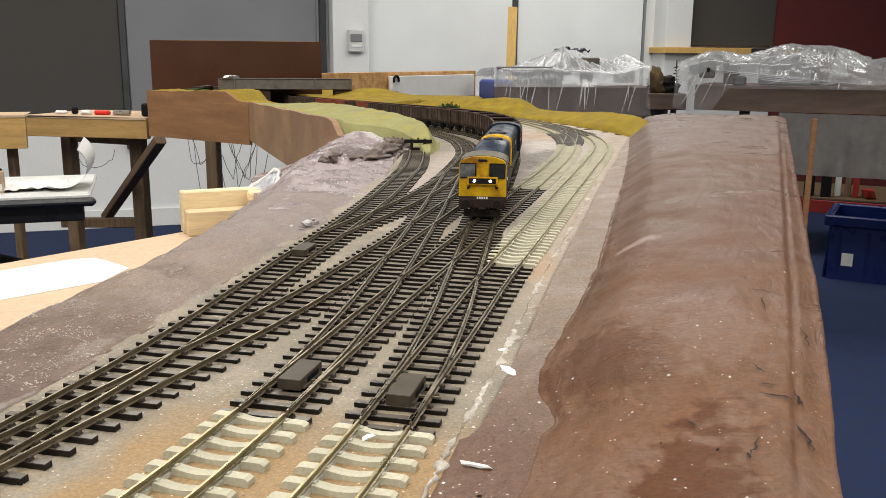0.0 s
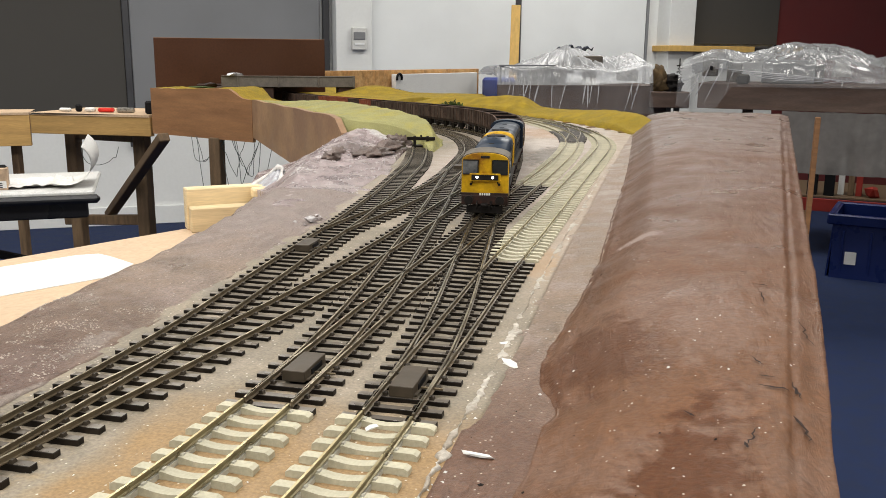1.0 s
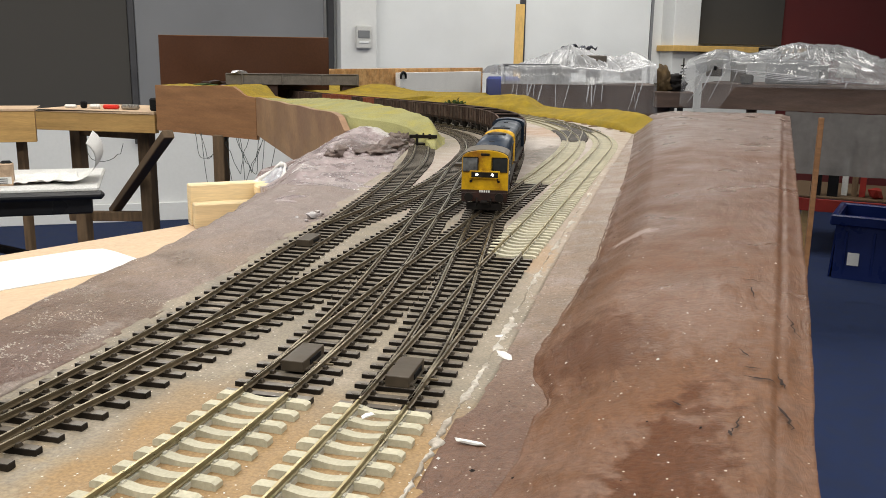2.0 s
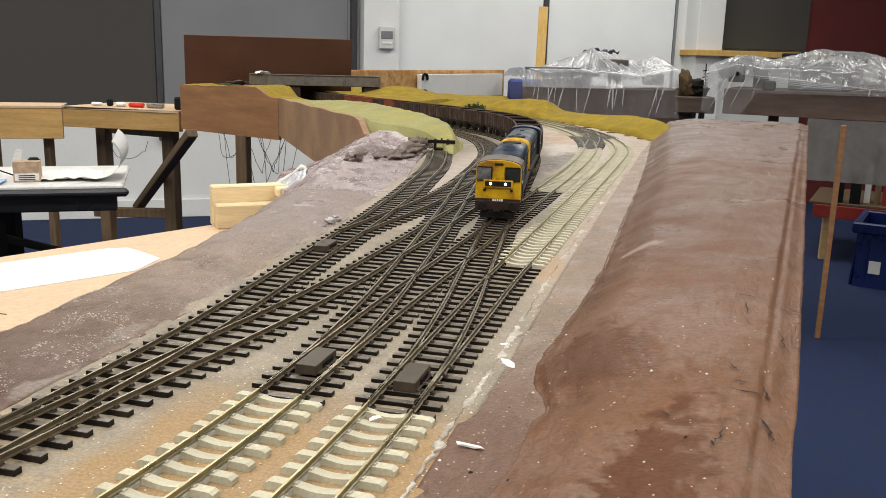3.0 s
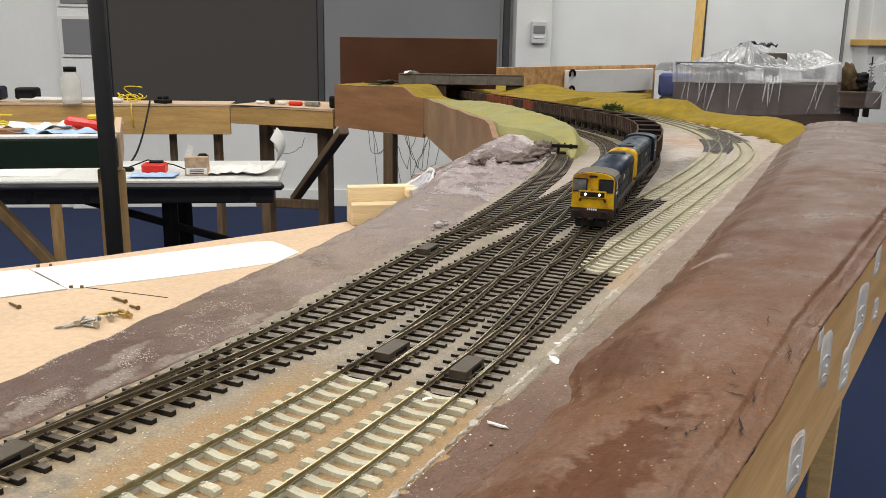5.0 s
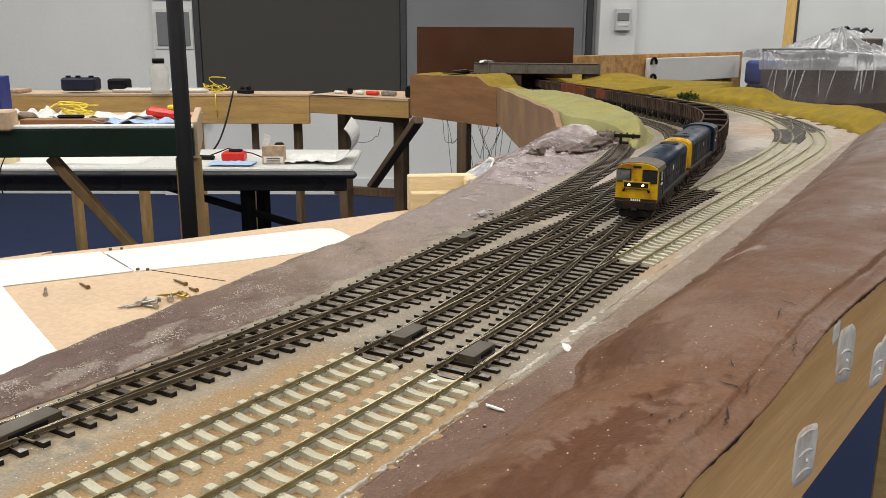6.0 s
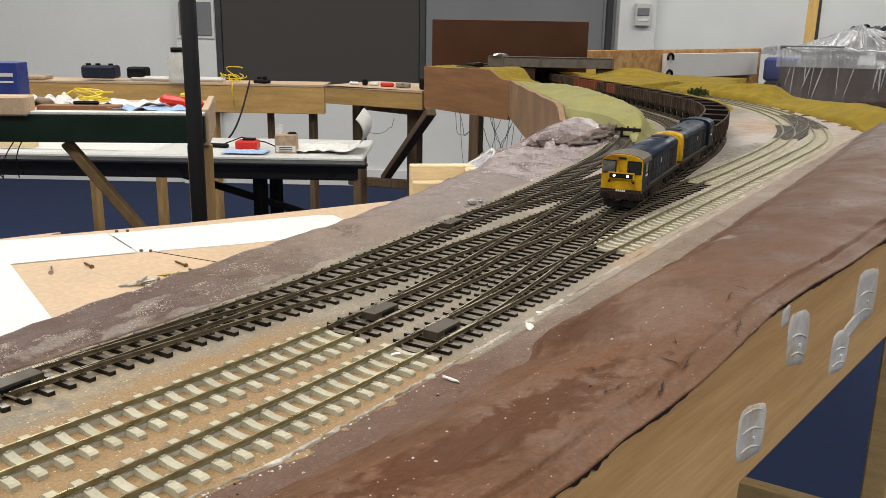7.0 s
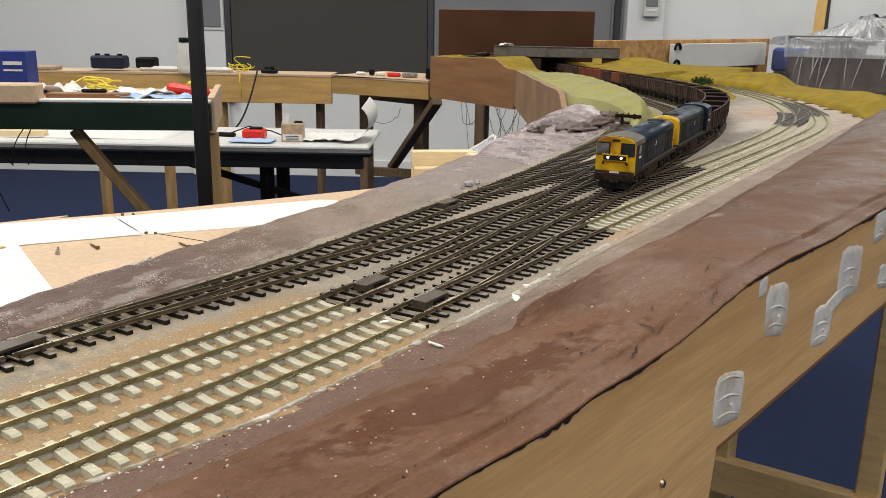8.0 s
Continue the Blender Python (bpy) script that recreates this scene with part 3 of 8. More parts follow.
tagged(land("grass_abutment", np.arange(1.98, 2.3, 0.01), lambda y: -0.80 + 0.1 * (y - 2.0), lambda y: -0.42, lambda x, y, s: 0.010 + 0.024 * math.exp(-(((x + 0.70) / 0.09) ** 2) - ((y - 2.13) / 0.08) ** 2) + 0.0012 * rough(x, y, 30, 2.0), M_GRASS_Y, 36, -0.03), "mustard yellow grass hump beside the bridge", "grass", kind="structure")
tagged(land("grass_beyond", np.arange(2.28, 2.6, 0.012), lambda y: -1.045, lambda y: -0.80, lambda x, y, s: -0.012 + 0.027 * math.exp(-(((x + 1.01) / 0.07) ** 2)) + 0.001 * rough(x, y, 30, 2.0), M_GRASS_Y, 30, -0.04), "mustard yellow grass hump beyond the bridge", "grass", kind="structure")


def slab(name, outline, z, thick, material, label, category, kind="structure"):
    """A flat board with a given outline."""
    bm = bmesh.new()
    f = bm.faces.new([bm.verts.new((x, y, z)) for x, y in outline])
    bmesh.ops.recalc_face_normals(bm, faces=bm.faces)
    if f.normal.z < 0:
        f.normal_flip()
    ex = bmesh.ops.extrude_face_region(bm, geom=[f])
    for v in ex["geom"]:
        if isinstance(v, bmesh.types.BMVert):
            v.co.z -= thick
    bmesh.ops.recalc_face_normals(bm, faces=bm.faces)
    return tagged(part(name, bm, material), label, category, kind=kind)


slab("baseboard", [(-0.19, -0.45), (edge_x(-0.45) - 0.0095, -0.45), (edge_x(1.34) - 0.0095, 1.34), (0.03, 1.34), (-0.06, 1.5), (-0.3, 1.9), (-0.4, 2.65), (-1.2, 2.65), (-1.2, 1.825), (-0.84, 1.675), (-0.36, 0.93), (-0.29, 0.75), (-0.28, 0.67), (-0.215, 0.36), (-0.2, 0.0)], -0.041, 0.03, M_PLY, "plywood baseboard under the railway", "baseboard")
PLY_Z = -0.075
slab("side_board", [(-0.12, -0.6), (-0.12, 0.70), (-0.37, 0.735), (-0.437, 0.617), (-0.568, 0.335), (-0.633, 0.222), (-0.637, 0.238), (-0.76, -0.06), (-0.95, -0.6)], PLY_Z, 0.012, M_MDF, "bare peach-coloured plywood side board", "baseboard")


def fascia_panel():
    """The tan plywood front with its deeper end; its top follows the embankment."""
    bm = bmesh.new()
    ys = [y for y in np.arange(-0.45, 1.341, 0.01)]
    rows = []
    for y in ys:
        x = edge_x(y) - 0.0045
        bot = -0.055 if y > 0.066 else -0.13
        rows.append((x, y, bank_height(edge_x(y), y, 1.0) - 0.0030 - 0.0022 * max(0.0, rough(0, y, 12, 9.0)), bot))
    vt = [[bm.verts.new((x + o, y, z)) for o in (-0.0045, 0.0045) for z in (zt, zb)] for x, y, zt, zb in rows]
    for a, b in zip(vt, vt[1:]):
        for i, j in ((0, 2), (2, 3), (3, 1), (1, 0)):
            bm.faces.new((a[i], a[j], b[j], b[i]))
    bm.faces.new((vt[0][0], vt[0][1], vt[0][3], vt[0][2]))
    bm.faces.new((vt[-1][0], vt[-1][2], vt[-1][3], vt[-1][1]))
    bmesh.ops.recalc_face_normals(bm, faces=bm.faces)
    return tagged(part("fascia", bm, M_FASCIA), "tan varnished plywood fascia with filled screw holes", "fascia", kind="structure")


fascia_panel()
# dark ribbon puts the shade of the gap under the plaster lip into colour
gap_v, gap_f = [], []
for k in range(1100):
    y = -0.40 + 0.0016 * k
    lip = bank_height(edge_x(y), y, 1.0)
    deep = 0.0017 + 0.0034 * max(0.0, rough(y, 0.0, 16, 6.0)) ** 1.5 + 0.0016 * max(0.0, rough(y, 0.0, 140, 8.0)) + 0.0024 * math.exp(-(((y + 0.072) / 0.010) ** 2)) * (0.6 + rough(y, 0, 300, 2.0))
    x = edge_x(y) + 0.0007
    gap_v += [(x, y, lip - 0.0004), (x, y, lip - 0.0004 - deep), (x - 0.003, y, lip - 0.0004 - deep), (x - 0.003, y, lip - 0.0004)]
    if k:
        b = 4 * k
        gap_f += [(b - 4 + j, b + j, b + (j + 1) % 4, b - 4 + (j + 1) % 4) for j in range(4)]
tagged(raw("plaster_gap", gap_v, gap_f, M_GAP), "dark ragged strip for the shaded crack between plaster and fascia", "crack", kind="structure")

# ---- track ----
GAUGE, SLEEPER_TOP, RAIL_H = 0.0165, 0.0023, 0.0021
PITCH = 0.0094
ROUTE_A = [(-0.045, -0.40), (-0.036, -0.28), (-0.0285, -0.19), (-0.0225, -0.12), (-0.0185, -0.05), (-0.0172, 0.0)]
ROUTE_AR = [(-0.0172, 0.0), (-0.0170, 0.06), (-0.0165, 0.12), (-0.0160, 0.2), (-0.0130, 0.3), (-0.0088, 0.45), (-0.0044, 0.6), (0.0, 0.75), (0.0026, 0.87), (0.0, 0.95), (-0.0105, 1.03), (-0.0265, 1.10), (-0.044, 1.16), (-0.083, 1.26), (-0.135, 1.36), (-0.200, 1.46), (-0.29, 1.57), (-0.41, 1.67), (-0.56, 1.76)]
ROUTE_AL = [(-0.0172, 0.0), (-0.0190, 0.06), (-0.0250, 0.13), (-0.0335, 0.2), (-0.0455, 0.3), (-0.058, 0.4), (-0.070, 0.5), (-0.081, 0.6)]
ROUTE_B = [(-0.090, -0.40), (-0.080, -0.28), (-0.072, -0.18), (-0.0665, -0.12), (-0.0605, -0.05), (-0.0585, 0.0)]
ROUTE_BR = [(-0.0585, 0.0), (-0.0578, 0.06), (-0.0565, 0.13), (-0.0540, 0.2), (-0.0508, 0.3), (-0.0475, 0.4), (-0.0435, 0.5), (-0.0385, 0.65), (-0.0365, 0.8), (-0.0405, 0.92), (-0.052, 1.02), (-0.074, 1.12), (-0.107, 1.22), (-0.152, 1.32), (-0.212, 1.42), (-0.295, 1.525), (-0.405, 1.625), (-0.55, 1.715)]
ROUTE_BL = [(-0.0585, 0.0), (-0.0600, 0.06), (-0.0655, 0.13), (-0.0735, 0.2), (-0.086, 0.3), (-0.0995, 0.4), (-0.114, 0.5), (-0.130, 0.61)]
ROUTE_C = [(-0.150, -0.42), (-0.140, -0.3), (-0.1325, -0.2), (-0.1285, -0.135)]
ROUTE_CR = [(-0.1285, -0.135), (-0.1235, -0.08), (-0.1172, -0.03), (-0.1128, 0.0), (-0.106, 0.05), (-0.100, 0.1), (-0.0955, 0.16), (-0.0935, 0.22), (-0.0912, 0.3), (-0.0895, 0.4), (-0.0868, 0.5), (-0.081, 0.6)]
ROUTE_CL = [(-0.1285, -0.135), (-0.1262, -0.08), (-0.1242, -0.03), (-0.1232, 0.03), (-0.1250, 0.08), (-0.1300, 0.15), (-0.1338, 0.2), (-0.1370, 0.25), (-0.1390, 0.28)]
ROUTE_S = [(-0.1390, 0.28), (-0.1435, 0.34), (-0.1495, 0.4), (-0.1560, 0.46), (-0.1725, 0.58), (-0.1835, 0.65), (-0.203, 0.74), (-0.226, 0.83)]
ROUTE_CG = [(-0.1390, 0.28), (-0.1345, 0.33), (-0.1290, 0.38), (-0.1258, 0.43), (-0.1245, 0.5), (-0.1262, 0.55), (-0.130, 0.61)]
ROUTE_G = [(-0.130, 0.61), (-0.139, 0.70), (-0.1525, 0.80), (-0.177, 0.90), (-0.212, 1.0), (-0.262, 1.1), (-0.308, 1.17), (-0.372, 1.27), (-0.452, 1.385), (-0.552, 1.52), (-0.67, 1.665), (-0.787, 1.82), (-0.898, 1.962), (-0.99, 2.095), (-1.07, 2.235)]
ROUTE_F = [(-0.081, 0.6), (-0.0905, 0.69), (-0.1035, 0.79), (-0.126, 0.90), (-0.158, 1.0), (-0.204, 1.1), (-0.264, 1.192), (-0.33, 1.29), (-0.41, 1.41), (-0.51, 1.55), (-0.63, 1.70), (-0.75, 1.85), (-0.86, 1.99), (-0.95, 2.12), (-1.03, 2.26)]
SLOPING = False


def grade(y):
    return fall(y) if SLOPING else 0.0


def rail_mesh(name, line, side, parent, dark=True, a=None, b=None, label=""):
    """A rail with foot, web and bright head along one side of a route; a, b: stretch in y."""
    _, n = normals(line)
    pts = line + n * (side * GAUGE / 2)
    if a is not None:
        keep = (pts[:, 1] >= a) & (pts[:, 1] <= b)
        pts, n = pts[keep], n[keep]
    if len(pts) < 2:
        return None
    z0 = SLEEPER_TOP + 0.0003
    prof = [(-0.0008, 0), (0.0008, 0), (0.0008, 0.0003), (0.00024, 0.0005), (0.00024, 0.0014), (0.00040, 0.0016), (0.00040, RAIL_H), (-0.00040, RAIL_H), (-0.00040, 0.0016), (-0.00024, 0.0014), (-0.00024, 0.0005), (-0.0008, 0.0003)]
    k = len(prof)
    verts = [(p[0] + q[0] * o, p[1] + q[1] * o, z0 + h + grade(p[1])) for p, q in zip(pts, n) for o, h in prof]
    faces = [(r * k + j, r * k + (j + 1) % k, (r + 1) * k + (j + 1) % k, (r + 1) * k + j) for r in range(len(pts) - 1) for j in range(k)]
    faces += [tuple(range(k)), tuple((len(pts) - 1) * k + j for j in range(k - 1, -1, -1))]
    me = bpy.data.meshes.new(name)
    me.from_pydata(verts, [], faces)
    for m in ((M_RAIL, M_RAILTOP) if dark else (M_BRASS, M_BRASSTOP)):
        me.materials.append(m)
    for i, p in enumerate(me.polygons):
        if i < (len(pts) - 1) * k and i % k == 6:
            p.material_index = 1
    me.update()
    bm = bmesh.new()
    bm.from_mesh(me)
    bmesh.ops.recalc_face_normals(bm, faces=bm.faces)
    bm.to_mesh(me)
    bm.free()
    ob = new(name, me)
    ob.parent = parent
    return ob


def timber_mesh(length):
    bm = box(bmesh.new(), (0, 0, SLEEPER_TOP / 2 - 0.0003), (length, 0.0033, SLEEPER_TOP + 0.0006), None, 0.00018)
    me = bpy.data.meshes.new("sleeper")
    bm.to_mesh(me)
    bm.free()
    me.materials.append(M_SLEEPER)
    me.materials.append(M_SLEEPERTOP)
    # upward faces take the colour with painted sheen, the sides stay dark
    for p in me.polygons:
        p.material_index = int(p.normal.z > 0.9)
    return me


def concrete_mesh():
    """A concrete sleeper, high at the rail seats and dipped in the middle, with sloping ends."""
    xs = [-0.0165, -0.0152, -0.011, -0.0065, -0.003, 0.0, 0.003, 0.0065, 0.011, 0.0152, 0.0165]
    hs = [0.0019, 0.0026, 0.0026, 0.0025, 0.0019, 0.0017, 0.0019, 0.0025, 0.0026, 0.0026, 0.0019]
    verts, faces = [], []
    for x, h in zip(xs, hs):
        verts += [(x, -0.0022, -0.0004), (x, -0.0018, h), (x, 0.0018, h), (x, 0.0022, -0.0004)]
    for k in range(len(xs) - 1):
        for j in range(4):
            faces.append((4 * k + j, 4 * k + (j + 1) % 4, 4 * k + 4 + (j + 1) % 4, 4 * k + 4 + j))
    faces += [(3, 2, 1, 0), tuple(4 * (len(xs) - 1) + j for j in range(4))]
    me = bpy.data.meshes.new("concrete_sleeper")
    me.from_pydata(verts, [], faces)
    me.materials.append(M_CONCRETE)
    bm = bmesh.new()
    bm.from_mesh(me)
    bmesh.ops.recalc_face_normals(bm, faces=bm.faces)
    bm.to_mesh(me)
    bm.free()
    return me


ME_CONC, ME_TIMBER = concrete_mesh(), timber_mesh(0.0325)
TIMBERS = {}


def sleeper(me, x, y, angle, parent, name="sleeper"):
    ob = new(name, me)
    ob.matrix_world = Matrix.Translation((x, y, grade(y))) @ Matrix.Rotation(angle, 4, "Z")
    ob.parent = parent
    return ob


def chairs(places, parent, dark=True):
    """The chairs or clips that hold the rails, one mesh for the track. places: x, y, angle."""
    verts, faces = [], []
    for x, y, w in places:
        c, s = math.cos(w), math.sin(w)
        tall = 0.0011 if dark else 0.0007
        for o, sx in (((-0.0016, 0.0008), (0.0016, 0.0008)) if dark else ((-0.0013, 0.0006), (0.0013, 0.0006))):
            b = len(verts)
            for dx, dy, z in ((-1, -1, 0), (1, -1, 0), (1, 1, 0), (-1, 1, 0), (-0.6, -0.7, 1), (0.6, -0.7, 1), (0.6, 0.7, 1), (-0.6, 0.7, 1)):
                px, py = o + dx * sx, dy * 0.0011
                verts.append((x + px * c - py * s, y + px * s + py * c, SLEEPER_TOP + z * tall + grade(y)))
            faces += [(b, b + 1, b + 5, b + 4), (b + 1, b + 2, b + 6, b + 5), (b + 2, b + 3, b + 7, b + 6), (b + 3, b, b + 4, b + 7), (b + 4, b + 5, b + 6, b + 7)]
    ob = raw("rail_fastening", verts, faces, M_CHAIR if dark else M_CLIP, parent)
    return tagged(ob, kind="stuff")


def plain_track(route, name, dark, label, a=None, b=None, skip=0.0):
    """A length of ordinary track: two rails, sleepers and their chairs."""
    line = curve(route)
    if a is not None:
        line = line[(line[:, 1] >= a) & (line[:, 1] <= b)]
    top = tagged(empty(name, (line[0][0], line[0][1], 0)), label, "railway track", "railway tracks")
    bpy.context.view_layer.update()
    rails = []
    for side in (-1, 1):
        rail_mesh("rail", line, side, top, dark)
        rail_base(line, side, top, dark)
    d, n = normals(line)
    step = int(round(PITCH / 0.004 * 1000))
    far = np.arange(skip, (len(line) - 1) * 0.004, PITCH)
    held = []
    for s in far:
        i = min(int(s / 0.004), len(line) - 1)
        w = math.atan2(d[i][1], d[i][0]) - math.pi / 2
        x, y = line[i] + d[i] * (s - i * 0.004)
        w += 0.01 * rough(x, y, 900)
        sleeper(ME_TIMBER if dark else ME_CONC, x, y, w, top)
        for side in (-1, 1):
            held.append((x + n[i][0] * side * GAUGE / 2, y + n[i][1] * side * GAUGE / 2, w))
    chairs(held, top, dark)
    fix(top)
    return top


def rail_base(line, side, parent, dark):
    """The moulded web that joins the sleepers under a rail."""
    _, n = normals(line)
    pts = line + n * (side * GAUGE / 2)
    verts = [(p[0] + q[0] * o, p[1] + q[1] * o, z + grade(p[1])) for p, q in zip(pts, n) for o, z in ((-0.0009, 0.0001), (-0.0009, 0.0019), (0.0009, 0.0019), (0.0009, 0.0001))]
    faces = [(4 * r + j, 4 * r + j + 1, 4 * r + 5 + j, 4 * r + 4 + j) for r in range(len(pts) - 1) for j in range(3)]
    return raw("rail_base", verts, faces, M_SLEEPER if dark else M_CLIP, parent)


def fix(top):
    """Parts are built in world places: undo the thing's own place."""
    inv = Matrix.Translation(-Vector(top.location))
    for o in top.children:
        o.matrix_parent_inverse = inv


T_A = plain_track(ROUTE_A, "railway_track", False, "plain track with pale concrete sleepers and brassy rails", skip=0.004)
T_B = plain_track(ROUTE_B, "railway_track", False, "plain track with pale concrete sleepers and brassy rails", skip=0.004)
T_C = plain_track(ROUTE_C, "railway_track", True, "plain track with dark sleepers and worn rails")
T_D = plain_track(ROUTE_AR, "railway_track", False, "plain track with pale concrete sleepers and brassy rails", 0.235, 3)
T_E = plain_track(ROUTE_BR, "railway_track", False, "plain track with pale concrete sleepers and brassy rails", 0.535, 3)
SLOPING = True
T_F = plain_track(ROUTE_F, "railway_track", True, "plain track with dark sleepers and worn rails", 0.6, 3)
T_G = plain_track(ROUTE_G, "railway_track", True, "plain track with dark sleepers and worn rails", 0.61, 3)
SLOPING = False
T_S = plain_track(ROUTE_S, "railway_track", True, "siding track with dark sleepers ending at a buffer stop", 0.42, 3)

LINES = {k: curve(r, 0.002) for k, r in (("AL", ROUTE_AL), ("AR", ROUTE_AR), ("BL", ROUTE_BL), ("BR", ROUTE_BR), ("CL", ROUTE_CL), ("CR", ROUTE_CR), ("S", ROUTE_S), ("CG", ROUTE_CG))}
SPANS = {"AL": (0, 0.6), "AR": (0, 0.235), "BL": (0, 0.61), "BR": (0, 0.535), "CL": (-0.135, 0.28), "CR": (-0.135, 0.6), "S": (0.28, 0.42), "CG": (0.28, 0.61)}
work = tagged(empty("pointwork", (-0.07, 0.0, 0)), "pointwork of crossing dark-sleepered turnouts with worn rails", "railway points", "railway tracks")
bpy.context.view_layer.update()
for key, line in LINES.items():
    a, b = SPANS[key]
    for side in (-1, 1):
        rail_mesh("rail", line, side, work, True, a, b)
held = []
for k in range(int((0.61 + 0.135) / PITCH) + 1):
    y = -0.131 + k * PITCH
    xs = sorted(float(np.interp(y, LINES[q][:, 1], LINES[q][:, 0])) for q, (a, b) in SPANS.items() if a <= y < b)
    for q, (a, b) in SPANS.items():
        if a <= y < b:
            x = float(np.interp(y, LINES[q][:, 1], LINES[q][:, 0]))
            held += [(x - GAUGE / 2, y, 0.0), (x + GAUGE / 2, y, 0.0)]
    if not xs:
        continue
    used, joined = set(), []
    for s, i in sorted((xs[i + 1] - xs[i], i) for i in range(len(xs) - 1)):
        if s < 0.024 and i not in used and i + 1 not in used:
            used |= {i, i + 1}
            joined.append((xs[i] - 0.016, xs[i + 1] + 0.016))
    spans = sorted(joined + [(x - 0.016, x + 0.016) for i, x in enumerate(xs) if i not in used])
    spans = [list(s) for s in spans]
    for p, q in zip(spans, spans[1:]):
        if q[0] < p[1] + 0.0006:
            mid = (p[1] + q[0]) / 2
            p[1], q[0] = mid - 0.0004, mid + 0.0004
    for j, (p, q) in enumerate(spans):
        length = round(q - p, 3)
        if length < 0.004:
            continue
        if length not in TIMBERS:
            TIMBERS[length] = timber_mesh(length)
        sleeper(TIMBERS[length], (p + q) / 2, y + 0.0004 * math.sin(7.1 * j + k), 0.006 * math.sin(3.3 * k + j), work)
tagged(chairs(held, work), kind="stuff")
fix(work)

# ---- the train ----
M_BLUE = mat("weathered_rail_blue_paint", (0.0068, 0.0122, 0.0245), 0.55, var=0.35, scale=60, fine=500, bump=0.08, stretch=(1, 2.2, 0.35), tint=(0.016, 0.018, 0.022), tint_at=0.58, spec=0.18)
M_BLUEROOF = mat("dusty_dark_blue_roof_paint", (0.010, 0.021, 0.041), 0.40, var=0.25, scale=60, bump=0.05, tint=(0.019, 0.025, 0.034), tint_at=0.6, spec=0.25)
M_YELLOW = mat("weathered_warning_yellow", (0.56, 0.325, 0.006), 0.42, var=0.16, scale=110, fine=500, bump=0.05, tint=(0.27, 0.115, 0.008), tint_at=0.57)
M_GREYROOF = mat("dusty_grey_cab_roof", (0.115, 0.098, 0.076), 0.6, var=0.3, scale=80, tint=(0.09, 0.08, 0.065), tint_at=0.6)
M_RUSTFRAME = mat("rusty_underframe", (0.030, 0.018, 0.014), 0.75, var=0.35, scale=120, tint=(0.075, 0.034, 0.020), tint_at=0.62, spec=0.2)
M_SOOT = mat("sooty_black_underframe", (0.014, 0.012, 0.011), 0.7, var=0.3, scale=150, spec=0.15)
M_DUST = mat("dusty_grey_walkway", (0.048, 0.041, 0.036), 0.8, var=0.3, scale=120, tint=(0.04, 0.045, 0.035), tint_at=0.55)
M_RED = mat("dull_red_buffer_beam", (0.034, 0.012, 0.008), 0.65, var=0.3, scale=150, tint=(0.016, 0.011, 0.009), tint_at=0.5)
M_GLASS = mat("dark_cab_glass", (0.022, 0.024, 0.026), 0.12, var=0.2, scale=200, bump=0.0, roughvar=0.03)
M_GLASSPALE = mat("dusty_cab_glass", (0.11, 0.115, 0.12), 0.2, var=0.5, scale=200, bump=0.0, roughvar=0.05)
M_LAMP = mat("lit_marker_lamp", (1.0, 0.97, 0.9), 0.3, var=0.0, emit=9.0, bump=0.0)
M_WHITE = mat("white_transfer", (0.75, 0.75, 0.72), 0.5, var=0.08, scale=200, bump=0.0)
M_TAIL = mat("red_lamp_lens", (0.5, 0.03, 0.02), 0.2, var=0.1, scale=200, bump=0.0)
M_RUSTWAGON = mat("rusty_brown_wagon_steel", (0.060, 0.038, 0.029), 0.75, var=0.45, scale=70, fine=500, tint=(0.12, 0.08, 0.062), tint_at=0.57, piece=0.3, spec=0.2)
M_ORANGEWAGON = mat("orange_red_wagon_paint", (0.21, 0.05, 0.022), 0.75, var=0.3, scale=70, tint=(0.16, 0.07, 0.045), tint_at=0.55)
M_WAGONIN = mat("near_black_wagon_inside", (0.011, 0.008, 0.007), 0.85, var=0.3, scale=90, spec=0.1)
RAIL_TOP = SLEEPER_TOP + 0.0003 + RAIL_H


def arch(width, z0, zs, ztop, n=10):
    """A body section: upright sides to zs, then an arched roof to ztop."""
    w = width / 2
    pts = [(-w, z0), (-w, zs)]
    for k in range(1, n):
        a = math.pi * k / n
        pts.append((-w * math.cos(a), zs + (ztop - zs) * math.sin(a) ** 0.75))
    return pts + [(w, zs), (w, z0)]


def loft(name, sections, material, parent, label="", smooth=False):
    """A closed body through sections: rows of y and a list of x, z."""
    bm = bmesh.new()
    rings = [[bm.verts.new((x, y, z)) for x, z in pts] for y, pts in sections]
    for a, b in zip(rings, rings[1:]):
        for k in range(len(a)):
            bm.faces.new((a[k], a[(k + 1) % len(a)], b[(k + 1) % len(a)], b[k]))
    bm.faces.new(rings[0])
    bm.faces.new(rings[-1][::-1])
    bmesh.ops.recalc_face_normals(bm, faces=bm.faces)
    return part(name, bm, material, parent, label, smooth)


def disc(name, c, r, depth, axis, material, parent, label="", sides=14):
    """A short cylinder along the axis x, y or z, with a bevelled rim."""
    bm = bmesh.new()
    made = bmesh.ops.create_cone(bm, cap_ends=True, segments=sides, radius1=r, radius2=r * 0.94, depth=depth)["verts"]
    rot = {"x": Matrix.Rotation(math.pi / 2, 3, "Y"), "y": Matrix.Rotation(-math.pi / 2, 3, "X"), "z": Matrix.Identity(3)}[axis]
    for v in made:
        v.co = rot @ v.co + Vector(c)
    return part(name, bm, material, parent, label)


